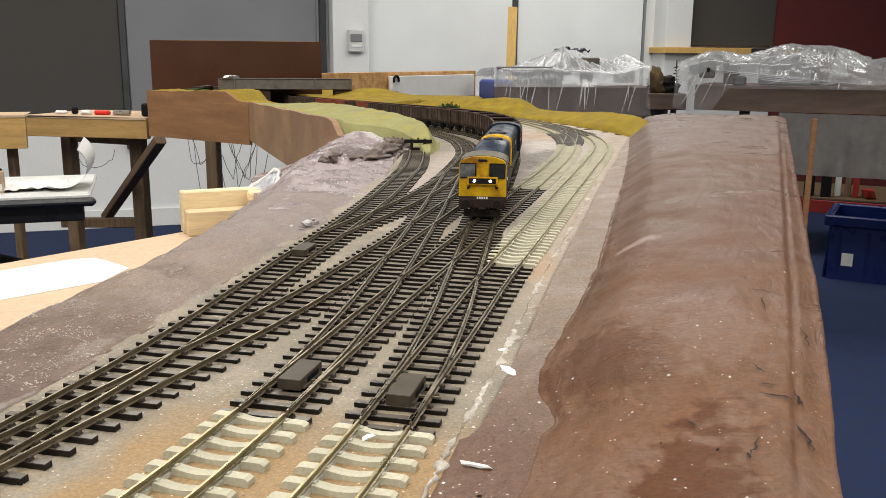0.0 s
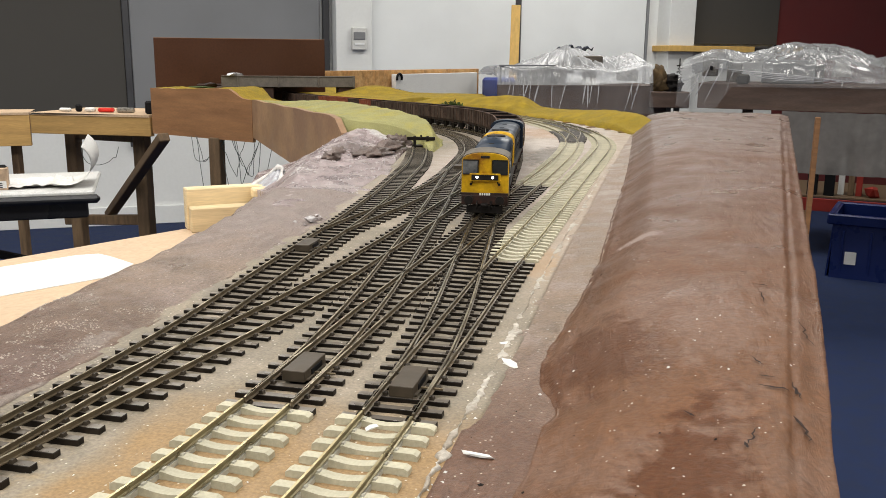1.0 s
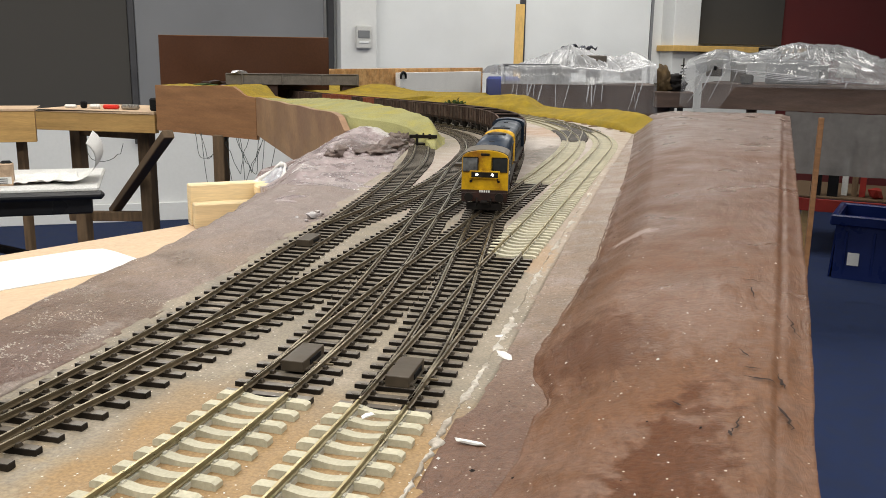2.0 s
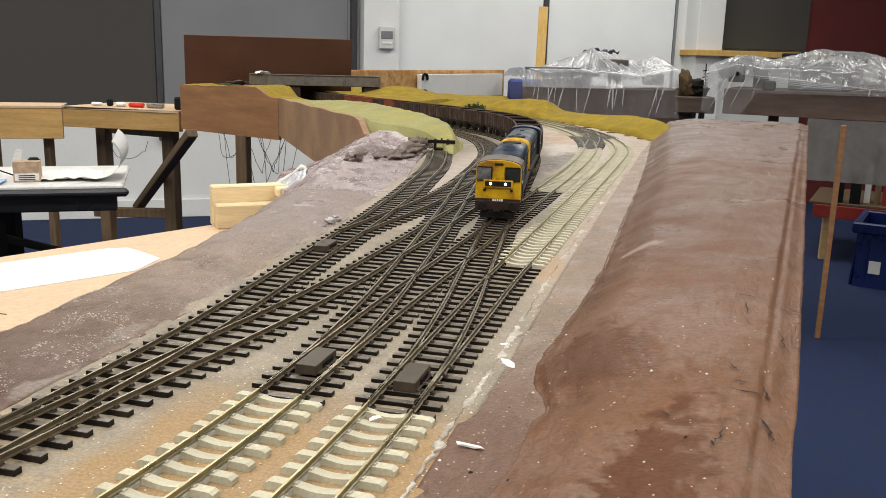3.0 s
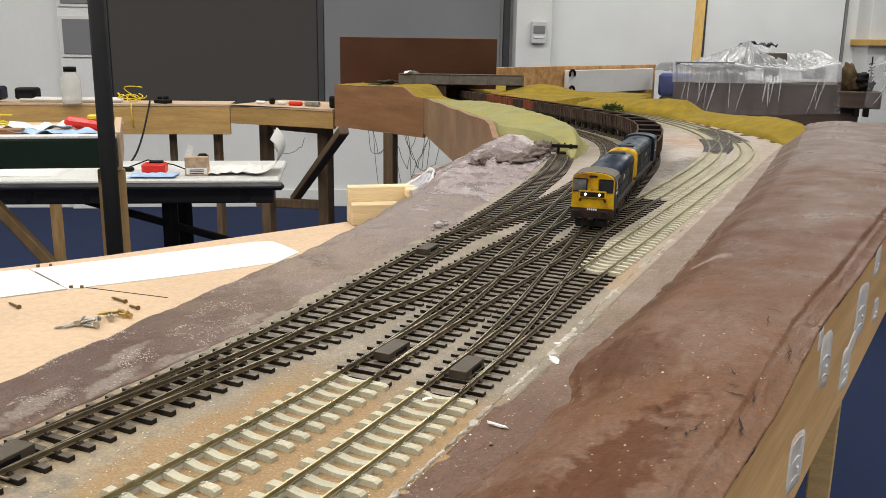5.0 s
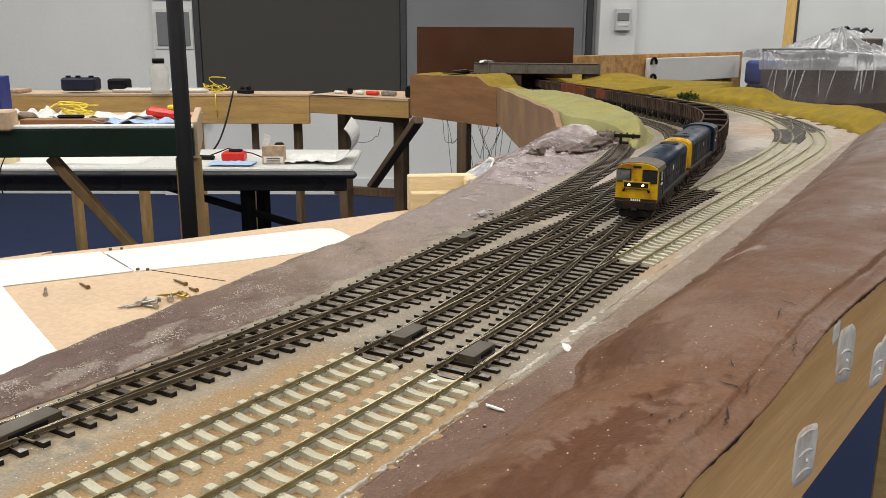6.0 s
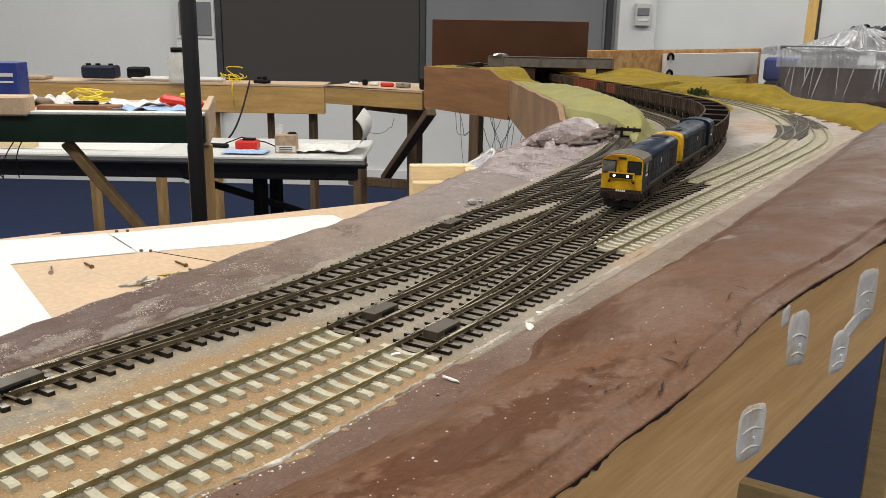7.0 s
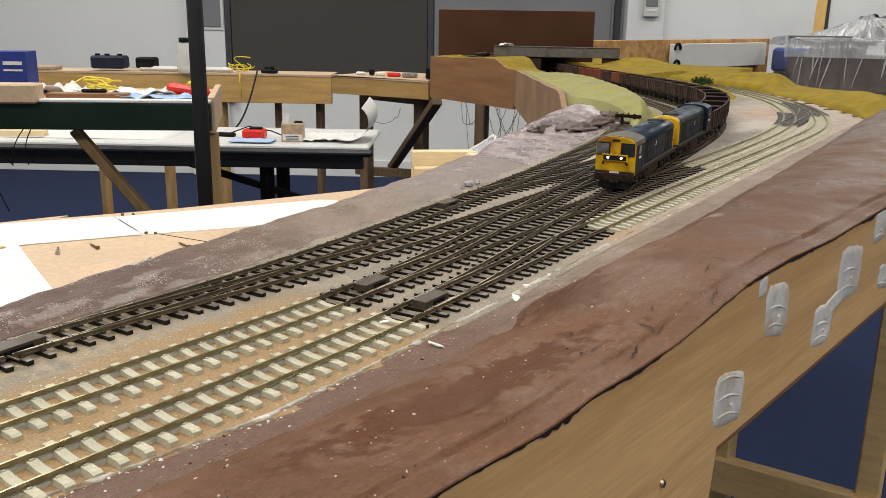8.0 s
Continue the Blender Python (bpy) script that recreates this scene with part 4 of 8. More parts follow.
def front_plate(name, y, width, z0, zs, ztop, thick, material, parent, label):
    return loft(name, [(y, arch(width, z0, zs, ztop)), (y + thick, arch(width * 0.985, z0, zs, ztop - 0.0003))], material, parent, label)


def locomotive():
    """A single-cab diesel; the cab end points along +y. Heights are over the railhead."""
    top = empty("locomotive")
    boxed("frame", (0, 0, 0.0148), (0.0335, 0.176, 0.0034), M_RUSTFRAME, top, "rust-streaked solebar frame", bevel=0.0005)
    boxed("walkway", (0, -0.012, 0.0169), (0.0345, 0.150, 0.0008), M_DUST, top, "dusty grey walkway", bevel=0.0002)
    cab0, cab1 = 0.0565, 0.0855
    loft("cab", [(cab0, arch(0.0350, 0.0160, 0.0400, 0.0468)), (cab1, arch(0.0350, 0.0160, 0.0400, 0.0468))], M_BLUE, top)
    loft("cab_roof", [(cab0 - 0.0015, [(x * 1.03, z) for x, z in arch(0.0352, 0.0402, 0.0412, 0.0482)]), (cab1 - 0.0002, [(x * 1.01, z) for x, z in arch(0.0352, 0.0402, 0.0408, 0.0476)])], M_GREYROOF, top, "dusty grey cab roof")
    face = front_plate("cab_front", cab1 + 0.0002, 0.0352, 0.0150, 0.0400, 0.0472, 0.0012, M_YELLOW, top, "weathered yellow cab front")
    fy = cab1 + 0.0016
    for sx, glass in ((-1, M_GLASS), (1, M_GLASSPALE)):
        boxed("cab_window", (sx * 0.0112, fy, 0.0362), (0.0112, 0.0008, 0.0104), glass, top, "dusty dark cab window", bevel=0.0003)
    for sx in (-1, 1):
        boxed("window_frame", (sx * 0.0108, fy + 0.0004, 0.0417), (0.0112, 0.0008, 0.0007), M_SOOT, top, bevel=0.0001)
        boxed("window_frame", (sx * 0.0108, fy + 0.0004, 0.0312), (0.0112, 0.0008, 0.0007), M_SOOT, top, bevel=0.0001)
        boxed("window_pillar", (sx * 0.0052, fy + 0.0004, 0.0364), (0.0006, 0.0008, 0.0104), M_SOOT, top, bevel=0.0001)
        tube("lamp_iron", [(sx * 0.0095, fy + 0.001, 0.0262), (sx * 0.0095, fy + 0.0016, 0.0242)], 0.0004, M_SOOT, top, sides=5)
    boxed("waist_line", (0, fy + 0.0002, 0.0160), (0.0350, 0.0010, 0.0028), M_RUSTFRAME, top, "rust-streaked lower edge", bevel=0.0003)
    boxed("door", (0, fy, 0.0375), (0.0088, 0.0009, 0.0120), M_YELLOW, top, "yellow nose door", bevel=0.0003)
    boxed("hood_vent", (0, fy + 0.0004, 0.0440), (0.0066, 0.0014, 0.0018), M_SOOT, top, bevel=0.0004)
    panel = boxed("headcode_box", (0, fy + 0.0006, 0.0290), (0.0230, 0.0026, 0.0060), M_YELLOW, top, "yellow headcode box with two lit lamps", bevel=0.0005)
    boxed("headcode_screen", (0, fy + 0.0019, 0.0290), (0.0200, 0.0006, 0.0040), M_SOOT, panel, bevel=0.0002)
    for sx in (-0.0058, 0.0058):
        disc("marker_lamp", (sx, fy + 0.0024, 0.0291), 0.0010, 0.0006, "y", M_LAMP, panel, "lit white marker lamp", 18)
    for sx in (-0.0105, 0.0105):
        disc("lamp_bracket", (sx, fy + 0.0004, 0.0238), 0.0010, 0.0012, "y", M_SOOT, top)
    for k in range(5):
        boxed("number_bar", (-0.0034 + 0.0017 * k, fy + 0.0009, 0.0163), (0.0012, 0.0004, 0.0019), M_WHITE, top, bevel=0.0)
    for ey, s in ((0.0880, 1), (-0.0880, -1)):
        beam = boxed("buffer_beam", (0, ey, 0.0122), (0.0345, 0.0022, 0.0068), M_RED, top, "dull red weathered buffer beam", bevel=0.0004)
        for sx in (-0.0115, 0.0115):
            stem = disc("buffer", (sx, ey + s * 0.0032, 0.0128), 0.0016, 0.0050, "y", M_SOOT, top)
            disc("buffer_head", (sx, ey + s * 0.0062, 0.0128), 0.0034, 0.0012, "y", M_SOOT, stem)
        boxed("coupling", (0, ey + s * 0.0034, 0.0090), (0.0050, 0.0060, 0.0016), M_SOOT, top, bevel=0.0003)
        for sx in (-0.005, 0.0055):
            tube("brake_hose", [(sx, ey + s * 0.001, 0.0115), (sx, ey + s * 0.003, 0.0095), (sx, ey + s * 0.0028, 0.0055)], 0.0005, M_SOOT, top, sides=6)
        boxed("snow_plough", (0, ey - s * 0.001, 0.0048), (0.0270, 0.0018, 0.0056), M_SOOT, top, bevel=0.0005)
    b0, b1 = -0.0835, cab0
    loft("bonnet", [(b0, arch(0.0285, 0.0172, 0.0380, 0.0440)), (b1, arch(0.0285, 0.0172, 0.0380, 0.0440))], M_BLUE, top, "weathered blue engine bonnet")
    loft("bonnet_roof", [(b0 + 0.0006, arch(0.0295, 0.0383, 0.0391, 0.0462)), (b0 + 0.004, arch(0.0297, 0.0383, 0.0391, 0.0468)), (b1 - 0.002, arch(0.0297, 0.0383, 0.0391, 0.0468))], M_BLUEROOF, top, "dusty dark blue bonnet roof", True)
    loft("nose_front", [(b0 - 0.0016, arch(0.0276, 0.0170, 0.0378, 0.0446)), (b0 - 0.0006, arch(0.0294, 0.0170, 0.0386, 0.0462)), (b0 + 0.0012, arch(0.0301, 0.0170, 0.0392, 0.0471)), (b0 + 0.0036, arch(0.0301, 0.0170, 0.0392, 0.0471))], M_YELLOW, top, "yellow rounded nose end")
    nose = boxed("nose_headcode_box", (0, b0 - 0.0024, 0.0325), (0.0190, 0.0020, 0.0062), M_YELLOW, top, "yellow headcode box on the nose", bevel=0.0005)
    boxed("headcode_screen", (0, b0 - 0.0035, 0.0325), (0.0160, 0.0005, 0.0042), M_SOOT, nose, bevel=0.0002)
    for sx in (-0.0085, 0.0085):
        disc("marker_lamp", (sx * 0.5, b0 - 0.0039, 0.0326), 0.0010, 0.0005, "y", M_WHITE, nose)
        disc("tail_lamp", (sx * 1.2, b0 - 0.0022, 0.0225), 0.0013, 0.0012, "y", M_TAIL, top, "red tail lamp")
    boxed("nose_vent", (0, b0 - 0.0009, 0.0430), (0.0070, 0.0014, 0.0016), M_SOOT, top, bevel=0.0003)
    for sx in (-1, 1):
        for k in range(11):
            y = b0 + 0.0085 + k * 0.0122
            dark = k in (1, 2, 9)
            boxed("side_door", (sx * 0.01435, y, 0.0276), (0.0005, 0.0112, 0.0186), M_SOOT if dark else M_BLUE, top, "dark radiator grille" if dark else "", bevel=0.0002)
            tube("door_handle", [(sx * 0.0148, y + 0.004, 0.0262), (sx * 0.0148, y + 0.004, 0.0282)], 0.00022, M_SOOT, top, sides=4)
        tube("handrail", [(sx * 0.0153, b0 + 0.004, 0.0388), (sx * 0.0153, b1 - 0.004, 0.0388)], 0.0003, M_SOOT, top, sides=6)
        for k in range(3):
            boxed("emblem_bar", (sx * 0.0149, -0.002 + 0.0008 * k * sx, 0.0322 + 0.0014 * k - 0.0014), (0.0004, 0.0018, 0.0011), M_WHITE, top, bevel=0.0)
        boxed("cab_side_window", (sx * 0.0176, 0.0715, 0.0352), (0.0006, 0.0092, 0.0078), M_GLASS, top, bevel=0.0003)
        boxed("cab_door", (sx * 0.0176, 0.0610, 0.0285), (0.0006, 0.0056, 0.0200), M_BLUE, top, bevel=0.0003)
        for k in range(5):
            boxed("number_bar", (sx * 0.0177, 0.0672 + 0.0016 * k, 0.0288), (0.0004, 0.0011, 0.0017), M_WHITE, top, bevel=0.0)
        boxed("step", (sx * 0.0162, 0.0790, 0.0088), (0.0020, 0.0060, 0.0010), M_SOOT, top, bevel=0.0002)
        boxed("step", (sx * 0.0162, -0.0790, 0.0088), (0.0020, 0.0060, 0.0010), M_SOOT, top, bevel=0.0002)
    boxed("battery_box", (0, 0.004, 0.0090), (0.0300, 0.0400, 0.0090), M_RUSTFRAME, top, bevel=0.0010)
    for by in (0.0500, -0.0500):
        bogie = boxed("bogie", (0, by, 0.0080), (0.0130, 0.0420, 0.0050), M_SOOT, top, "sooty black bogie", bevel=0.0005)
        for sx in (-1, 1):
            boxed("side_frame", (sx * 0.0138, by, 0.0088), (0.0018, 0.0460, 0.0046), M_SOOT, bogie, bevel=0.0005)
            for k in (-1, 1):
                disc("wheel", (sx * 0.0088, by + k * 0.0170, 0.0070), 0.0072, 0.0026, "x", M_SOOT, bogie, sides=20)
                boxed("axle_box", (sx * 0.0150, by + k * 0.0170, 0.0074), (0.0022, 0.0052, 0.0054), M_RUSTFRAME, bogie, bevel=0.0006)
                tube("coil_spring", [(sx * 0.0150, by + k * 0.0075, 0.0060), (sx * 0.0150, by + k * 0.0075, 0.0104)], 0.0014, M_SOOT, bogie)
    for y, r in ((-0.062, 0.0088), (-0.038, 0.0026), (0.012, 0.0024)):
        disc("roof_fan" if r > 0.005 else "exhaust_port", (0, y, 0.0466), r, 0.0010, "z", M_SOOT, top, sides=20)
    return top


def ore_wagon(material, label):
    """An open ribbed steel wagon; runs along y."""
    top = empty("ore_wagon")
    L, W, z0, z1, t = 0.0640, 0.0320, 0.0148, 0.0340, 0.0008
    bm = bmesh.new()
    for sx in (-1, 1):
        box(bm, (sx * (W / 2 - t / 2), 0, (z0 + z1) / 2), (t, L, z1 - z0))
    for sy in (-1, 1):
        box(bm, (0, sy * (L / 2 - t / 2), (z0 + z1) / 2), (W - 2 * t, t, z1 - z0))
    part("body", bm, material, top, label)
    boxed("floor", (0, 0, z0 + 0.0012), (W - 2 * t, L - 2 * t, 0.0006), M_WAGONIN, top, "dark bare wagon floor", bevel=0.0)
    # inner sheets turn the wagon's inside near black, darker than its steel
    for sx in (-1, 1):
        boxed("lining", (sx * (W / 2 - t - 0.0002), 0, (z0 + z1) / 2 + 0.0008), (0.0003, L - 2 * t, z1 - z0 - 0.002), M_WAGONIN, top, bevel=0.0)
        boxed("top_rail", (sx * W / 2, 0, z1 + 0.0002), (0.0020, L + 0.001, 0.0012), material, top, bevel=0.0003)
        boxed("sole_bar", (sx * 0.0135, 0, 0.0128), (0.0016, L + 0.004, 0.0036), M_RUSTFRAME, top, bevel=0.0003)
        for k in range(5):
            boxed("rib", (sx * (W / 2 + 0.0006), -L / 2 + 0.003 + k * (L - 0.006) / 4, (z0 + z1) / 2), (0.0012, 0.0018, z1 - z0), material, top, bevel=0.0002)
        for sy in (-1, 1):
            disc("wheel", (sx * 0.0088, sy * 0.0185, 0.0062), 0.0063, 0.0024, "x", M_SOOT, top, sides=18)
            boxed("axle_guard", (sx * 0.0140, sy * 0.0185, 0.0078), (0.0014, 0.0080, 0.0076), M_SOOT, top, bevel=0.0004)
            disc("buffer", (sx * 0.0112, sy * (L / 2 + 0.0040), 0.0128), 0.0022, 0.0040, "y", M_SOOT, top)
        tube("brake_lever", [(sx * 0.0152, -0.012, 0.0100), (sx * 0.0154, 0.010, 0.0086), (sx * 0.0154, 0.024, 0.0072)], 0.0005, M_RUSTFRAME, top, sides=5)
    for sy in (-1, 1):
        boxed("lining", (0, sy * (L / 2 - t - 0.0002), (z0 + z1) / 2 + 0.0008), (W - 2 * t - 0.001, 0.0003, z1 - z0 - 0.002), M_WAGONIN, top, bevel=0.0)
        boxed("end_rail", (0, sy * L / 2, z1 + 0.0002), (W - 0.002, 0.0018, 0.0012), material, top, bevel=0.0003)
    boxed("draw_bar", (0, 0, 0.0120), (0.0030, L + 0.013, 0.0014), M_SOOT, top, bevel=0.0002)
    return top


train_line = np.vstack([curve(ROUTE_AL, 0.002), curve(ROUTE_F, 0.002)[1:]])
train_far = np.r_[0, np.cumsum(np.hypot(*np.diff(train_line, axis=0).T))]
FRONT = float(np.interp(0.347, train_line[:, 1], train_far))


def on_track(back, wheelbase):
    """The pose of a vehicle whose middle is that far behind the train's front."""
    a, b = ([float(np.interp(FRONT + back + o, train_far, train_line[:, k])) for k in (0, 1)] for o in (-wheelbase / 2, wheelbase / 2))
    m = (Vector(a) + Vector(b)) / 2
    d = Vector(a) - Vector(b)
    tilt = (fall(b[1]) - fall(a[1])) / wheelbase
    return Matrix.Translation((m.x, m.y, RAIL_TOP + fall(m.y))) @ Matrix.Rotation(math.atan2(d.y, d.x) - math.pi / 2, 4, "Z") @ Matrix.Rotation(-math.atan(tilt), 4, "X")


loco = tagged(locomotive(), "weathered blue model diesel locomotive with a yellow cab front, lamps lit", "locomotive", "train")
LOCO = Matrix.Scale(0.955, 4)
second = copy_thing(loco, on_track(0.0902 + 0.1815, 0.096) @ Matrix.Rotation(math.pi, 4, "Z") @ LOCO)
blue_roof = next(p for p in second.children if p.name.startswith("cab_roof"))
blue_roof.data = blue_roof.data.copy()
blue_roof.data.materials[0] = M_BLUEROOF
tagged(second, "weathered blue model diesel locomotive with its yellow nose leading", "locomotive", "train")
loco.matrix_world = on_track(0.0902, 0.096) @ LOCO
w1 = tagged(ore_wagon(M_RUSTWAGON, "rusty brown ribbed wagon body"), "empty rusty brown open ore wagon on the rails", "wagon", "train")
w2 = tagged(ore_wagon(M_ORANGEWAGON, "orange-red ribbed wagon body"), "empty orange-red open ore wagon on the rails", "wagon", "train")
start = 0.1785 * 2 + 0.042
built = set()
for k in range(30):
    if FRONT + start + k * 0.0735 > train_far[-1] - 0.04:
        break
    m = on_track(start + k * 0.0735, 0.037)
    y = m.translation.y
    orange = 1.56 < y < 1.86 and not 1.62 < y < 1.68
    src = w2 if orange else w1
    if orange not in built:
        src.matrix_world = m
        built.add(orange)
    else:
        copy_thing(src, m)

# ---- on the layout ----
def motor_box(x, y, angle, size=(0.0086, 0.021, 0.0040)):
    top = empty("point_motor_cover", (x, y, SLEEPER_TOP))
    bm = box(bmesh.new(), (0, 0, size[2] / 2), size, None, 0.0002)
    part("lid", bm, M_BOX, top)
    part("flange", box(bmesh.new(), (0.0002, 0, 0.0004), (size[0] + 0.0014, size[1] * 0.82, 0.0008), None, 0.0002), M_BOX, top)
    # black block stands in for the shaded opening in the cover's side
    part("side_arch", box(bmesh.new(), (size[0] / 2, size[1] * 0.06, size[2] * 0.36), (0.0006, size[1] * 0.5, size[2] * 0.72), None, 0.0002), M_BLACK, top)
    part("drive_rod", box(bmesh.new(), (size[0] / 2 + 0.0045, -0.002, 0.0010), (0.0080, 0.0009, 0.0007), None, 0.0001), M_RAIL, top)
    top.rotation_euler = (0, 0, radians(angle))
    return tagged(top, "olive brown point motor cover between the rails", "point motor", "point motor covers")


motor_box(-0.0180, 0.0285, 0)
motor_box(-0.0590, 0.0330, 0)
motor_box(-0.1370, 0.2300, 3)
motor_box(-0.1275, -0.1330, 2, (0.0090, 0.034, 0.0040))
motor_box(-0.1330, 0.6350, 6, (0.0080, 0.014, 0.0030))
motor_box(-0.0850, 0.6350, 4, (0.0080, 0.014, 0.0030))

# far crossover between the two concrete tracks
far_work = tagged(empty("crossover", (-0.05, 1.06, 0)), "dark-sleepered crossover between the two pale tracks", "railway points", "railway tracks")
bpy.context.view_layer.update()
ln = curve([(-0.0435, 0.95), (-0.0475, 1.03), (-0.0515, 1.10), (-0.0620, 1.18), (-0.0830, 1.28)], 0.004)
for side in (-1, 1):
    rail_mesh("rail", ln, side, far_work, True)
for route, y0, y1, out in ((ROUTE_BR, 0.95, 1.10, 1), (ROUTE_AR, 1.12, 1.28, -1)):
    ln = curve(route, 0.004)
    d, _ = normals(ln)
    for k in range(int((y1 - y0) / PITCH)):
        y = y0 + PITCH * k
        i = int(np.argmin(abs(ln[:, 1] - y)))
        grow = 0.016 * ((y - y0) / (y1 - y0) if out > 0 else (y1 - y) / (y1 - y0))
        length = round(0.033 + grow, 3)
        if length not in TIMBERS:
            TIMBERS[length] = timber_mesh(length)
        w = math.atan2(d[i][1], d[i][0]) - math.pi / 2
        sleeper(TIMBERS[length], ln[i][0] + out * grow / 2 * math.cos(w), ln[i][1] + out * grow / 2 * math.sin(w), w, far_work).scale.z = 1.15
M_UNDERLAY = mat("dark_grey_track_underlay", (0.052, 0.046, 0.041), 0.8, var=0.25, scale=60, fine=700, bump=0.3, tint=(0.075, 0.066, 0.058), tint_at=0.56)
for route, y0, y1, wl, wr in ((ROUTE_BR, 0.965, 1.135, (0.017, 0.017), (0.016, 0.034)), (ROUTE_AR, 1.135, 1.315, (0.036, 0.017), (0.019, 0.019))):
    line = curve(route, 0.004)
    mid = lambda y, line=line: float(np.interp(y, line[:, 1], line[:, 0]))
    share = lambda w, y, y0=y0, y1=y1: w[0] + (w[1] - w[0]) * (y - y0) / (y1 - y0)
    under_ob = land("underlay", np.arange(y0, y1 + 0.001, 0.006), lambda y: mid(y) - share(wl, y) + 0.0015 * rough(0, y, 60, 2.0), lambda y: mid(y) + share(wr, y) + 0.0015 * rough(0, y, 60, 5.0),
                    lambda x, y, s: 0.0027 + 0.0002 * rough(x, y, 150, 3.0), M_UNDERLAY, 12, -0.002)
    under_ob.parent = far_work
    under_ob.matrix_parent_inverse = far_work.matrix_world.inverted()
fix(far_work)


def buffer_stop():
    """A timber stop with two posts, a cross beam and raking struts."""
    top = empty("buffer_stop", (-0.222, 0.822, SLEEPER_TOP))
    turn = Matrix.Rotation(radians(13), 3, "Z")
    for sx in (-1, 1):
        part("post", box(bmesh.new(), turn @ Vector((sx * 0.0100, 0, 0.0095)), (0.0042, 0.0042, 0.0190), turn, 0.0004), M_SOOT, top)
        bar("strut", turn @ Vector((sx * 0.0100, 0.002, 0.0130)), turn @ Vector((sx * 0.0100, 0.017, 0.0010)), 0.0022, 0.0022, M_SOOT, top, bevel=0.0003)
    part("cross_beam", box(bmesh.new(), turn @ Vector((0, -0.0022, 0.0150)), (0.0430, 0.0036, 0.0058), turn, 0.0005), M_SLEEPER, top)
    part("centre_lamp", box(bmesh.new(), turn @ Vector((0, -0.001, 0.0190)), (0.0028, 0.0026, 0.0034), turn, 0.0003), M_SOOT, top)
    part("ballast_drag", box(bmesh.new(), turn @ Vector((0.001, 0.010, 0.0020)), (0.0300, 0.0160, 0.0036), turn, 0.0008), M_SLEEPER, top)
    top.scale = (0.82, 0.82, 0.78)
    return tagged(top, "dark timber buffer stop at the end of the siding", "buffer stop")


buffer_stop()
M_WETPLASTER = mat("wet_white_plaster", (0.50, 0.47, 0.47), 0.3, var=0.3, scale=60, fine=300, bump=0.4, spec=0.5, tint=(0.22, 0.18, 0.17), tint_at=0.55)
M_OUTCROP = mat("dark_brown_plaster_rock", (0.11, 0.078, 0.066), 0.5, var=0.4, scale=60, fine=400, bump=0.7, tint=(0.26, 0.21, 0.195), tint_at=0.6, depth=0.002)
for x, y, w, d, h, sd in ((-0.262, 0.735, 0.020, 0.045, 0.007, 3), (-0.258, 0.800, 0.016, 0.045, 0.009, 5), (-0.290, 0.700, 0.012, 0.03, 0.009, 9), (-0.262, 0.86, 0.020, 0.016, 0.012, 13)):
    bm = bmesh.new()
    bmesh.ops.create_icosphere(bm, subdivisions=4, radius=1.0)
    for v in bm.verts:
        n = noise.noise(v.co * 2.2 + Vector((sd, 0, 0))) * 0.5 + abs(noise.noise(v.co * 5 + Vector((0, sd, 0)))) * 0.6 + abs(noise.noise(v.co * 12)) * 0.3 - 0.15
        v.co = Vector((x + v.co.x * w * (1 + n), y + v.co.y * d * (1 + n), 0.001 + v.co.z * h * (1 + n)))
    tagged(part("rock_outcrop", bm, M_OUTCROP, None, "", True), "dark brown plaster rock outcrop behind the siding", "rock", "rock outcrops", kind="structure")


M_TURF = mat("brown_torn_grass_mat", (0.14, 0.085, 0.03), 0.9, var=0.3, scale=120, bump=0.4)


def chip(name, x, y, z, size, material, seed, label, category, group, flat=0.35):
    """An irregular flake."""
    rnd = random.Random(seed)
    bm = bmesh.new()
    bmesh.ops.create_icosphere(bm, subdivisions=1, radius=1.0)
    for v in bm.verts:
        k = 0.6 + 0.7 * rnd.random()
        v.co = Vector((v.co.x * k * size[0], v.co.y * k * size[1], v.co.z * k * size[2] * flat))
    turn = Matrix.Rotation(rnd.random() * 6.28, 3, "Z")
    for v in bm.verts:
        v.co = turn @ v.co + Vector((x, y, z + size[2] * flat * 0.5))
    return tagged(part(name, bm, material), label, category, group)


chip("plaster_flake", 0.0125, 0.064, 0.0008, (0.0060, 0.0030, 0.003), M_WHITE, 3, "white plaster flake lying beside the rails", "flake", "plaster flakes")
chip("plaster_flake", 0.0155, -0.017, 0.0016, (0.0048, 0.0012, 0.002), M_WHITE, 5, "thin white plaster flake on the brown bank", "flake", "plaster flakes")
chip("plaster_flake", -0.020, -0.008, 0.0022, (0.0028, 0.0016, 0.002), M_WHITE, 8, "cream plaster flake lying between the rails", "flake", "plaster flakes")
chip("plaster_flake", 0.006, 0.088, 0.0006, (0.0030, 0.0016, 0.002), M_WHITE, 9, "white plaster flake lying beside the rails", "flake", "plaster flakes")
chip("rubble", -0.168, 0.312, 0.002, (0.0055, 0.0035, 0.004), M_WETPLASTER, 12, "small heap of grey plaster rubble by the track", "rubble", "rubble", 0.7)
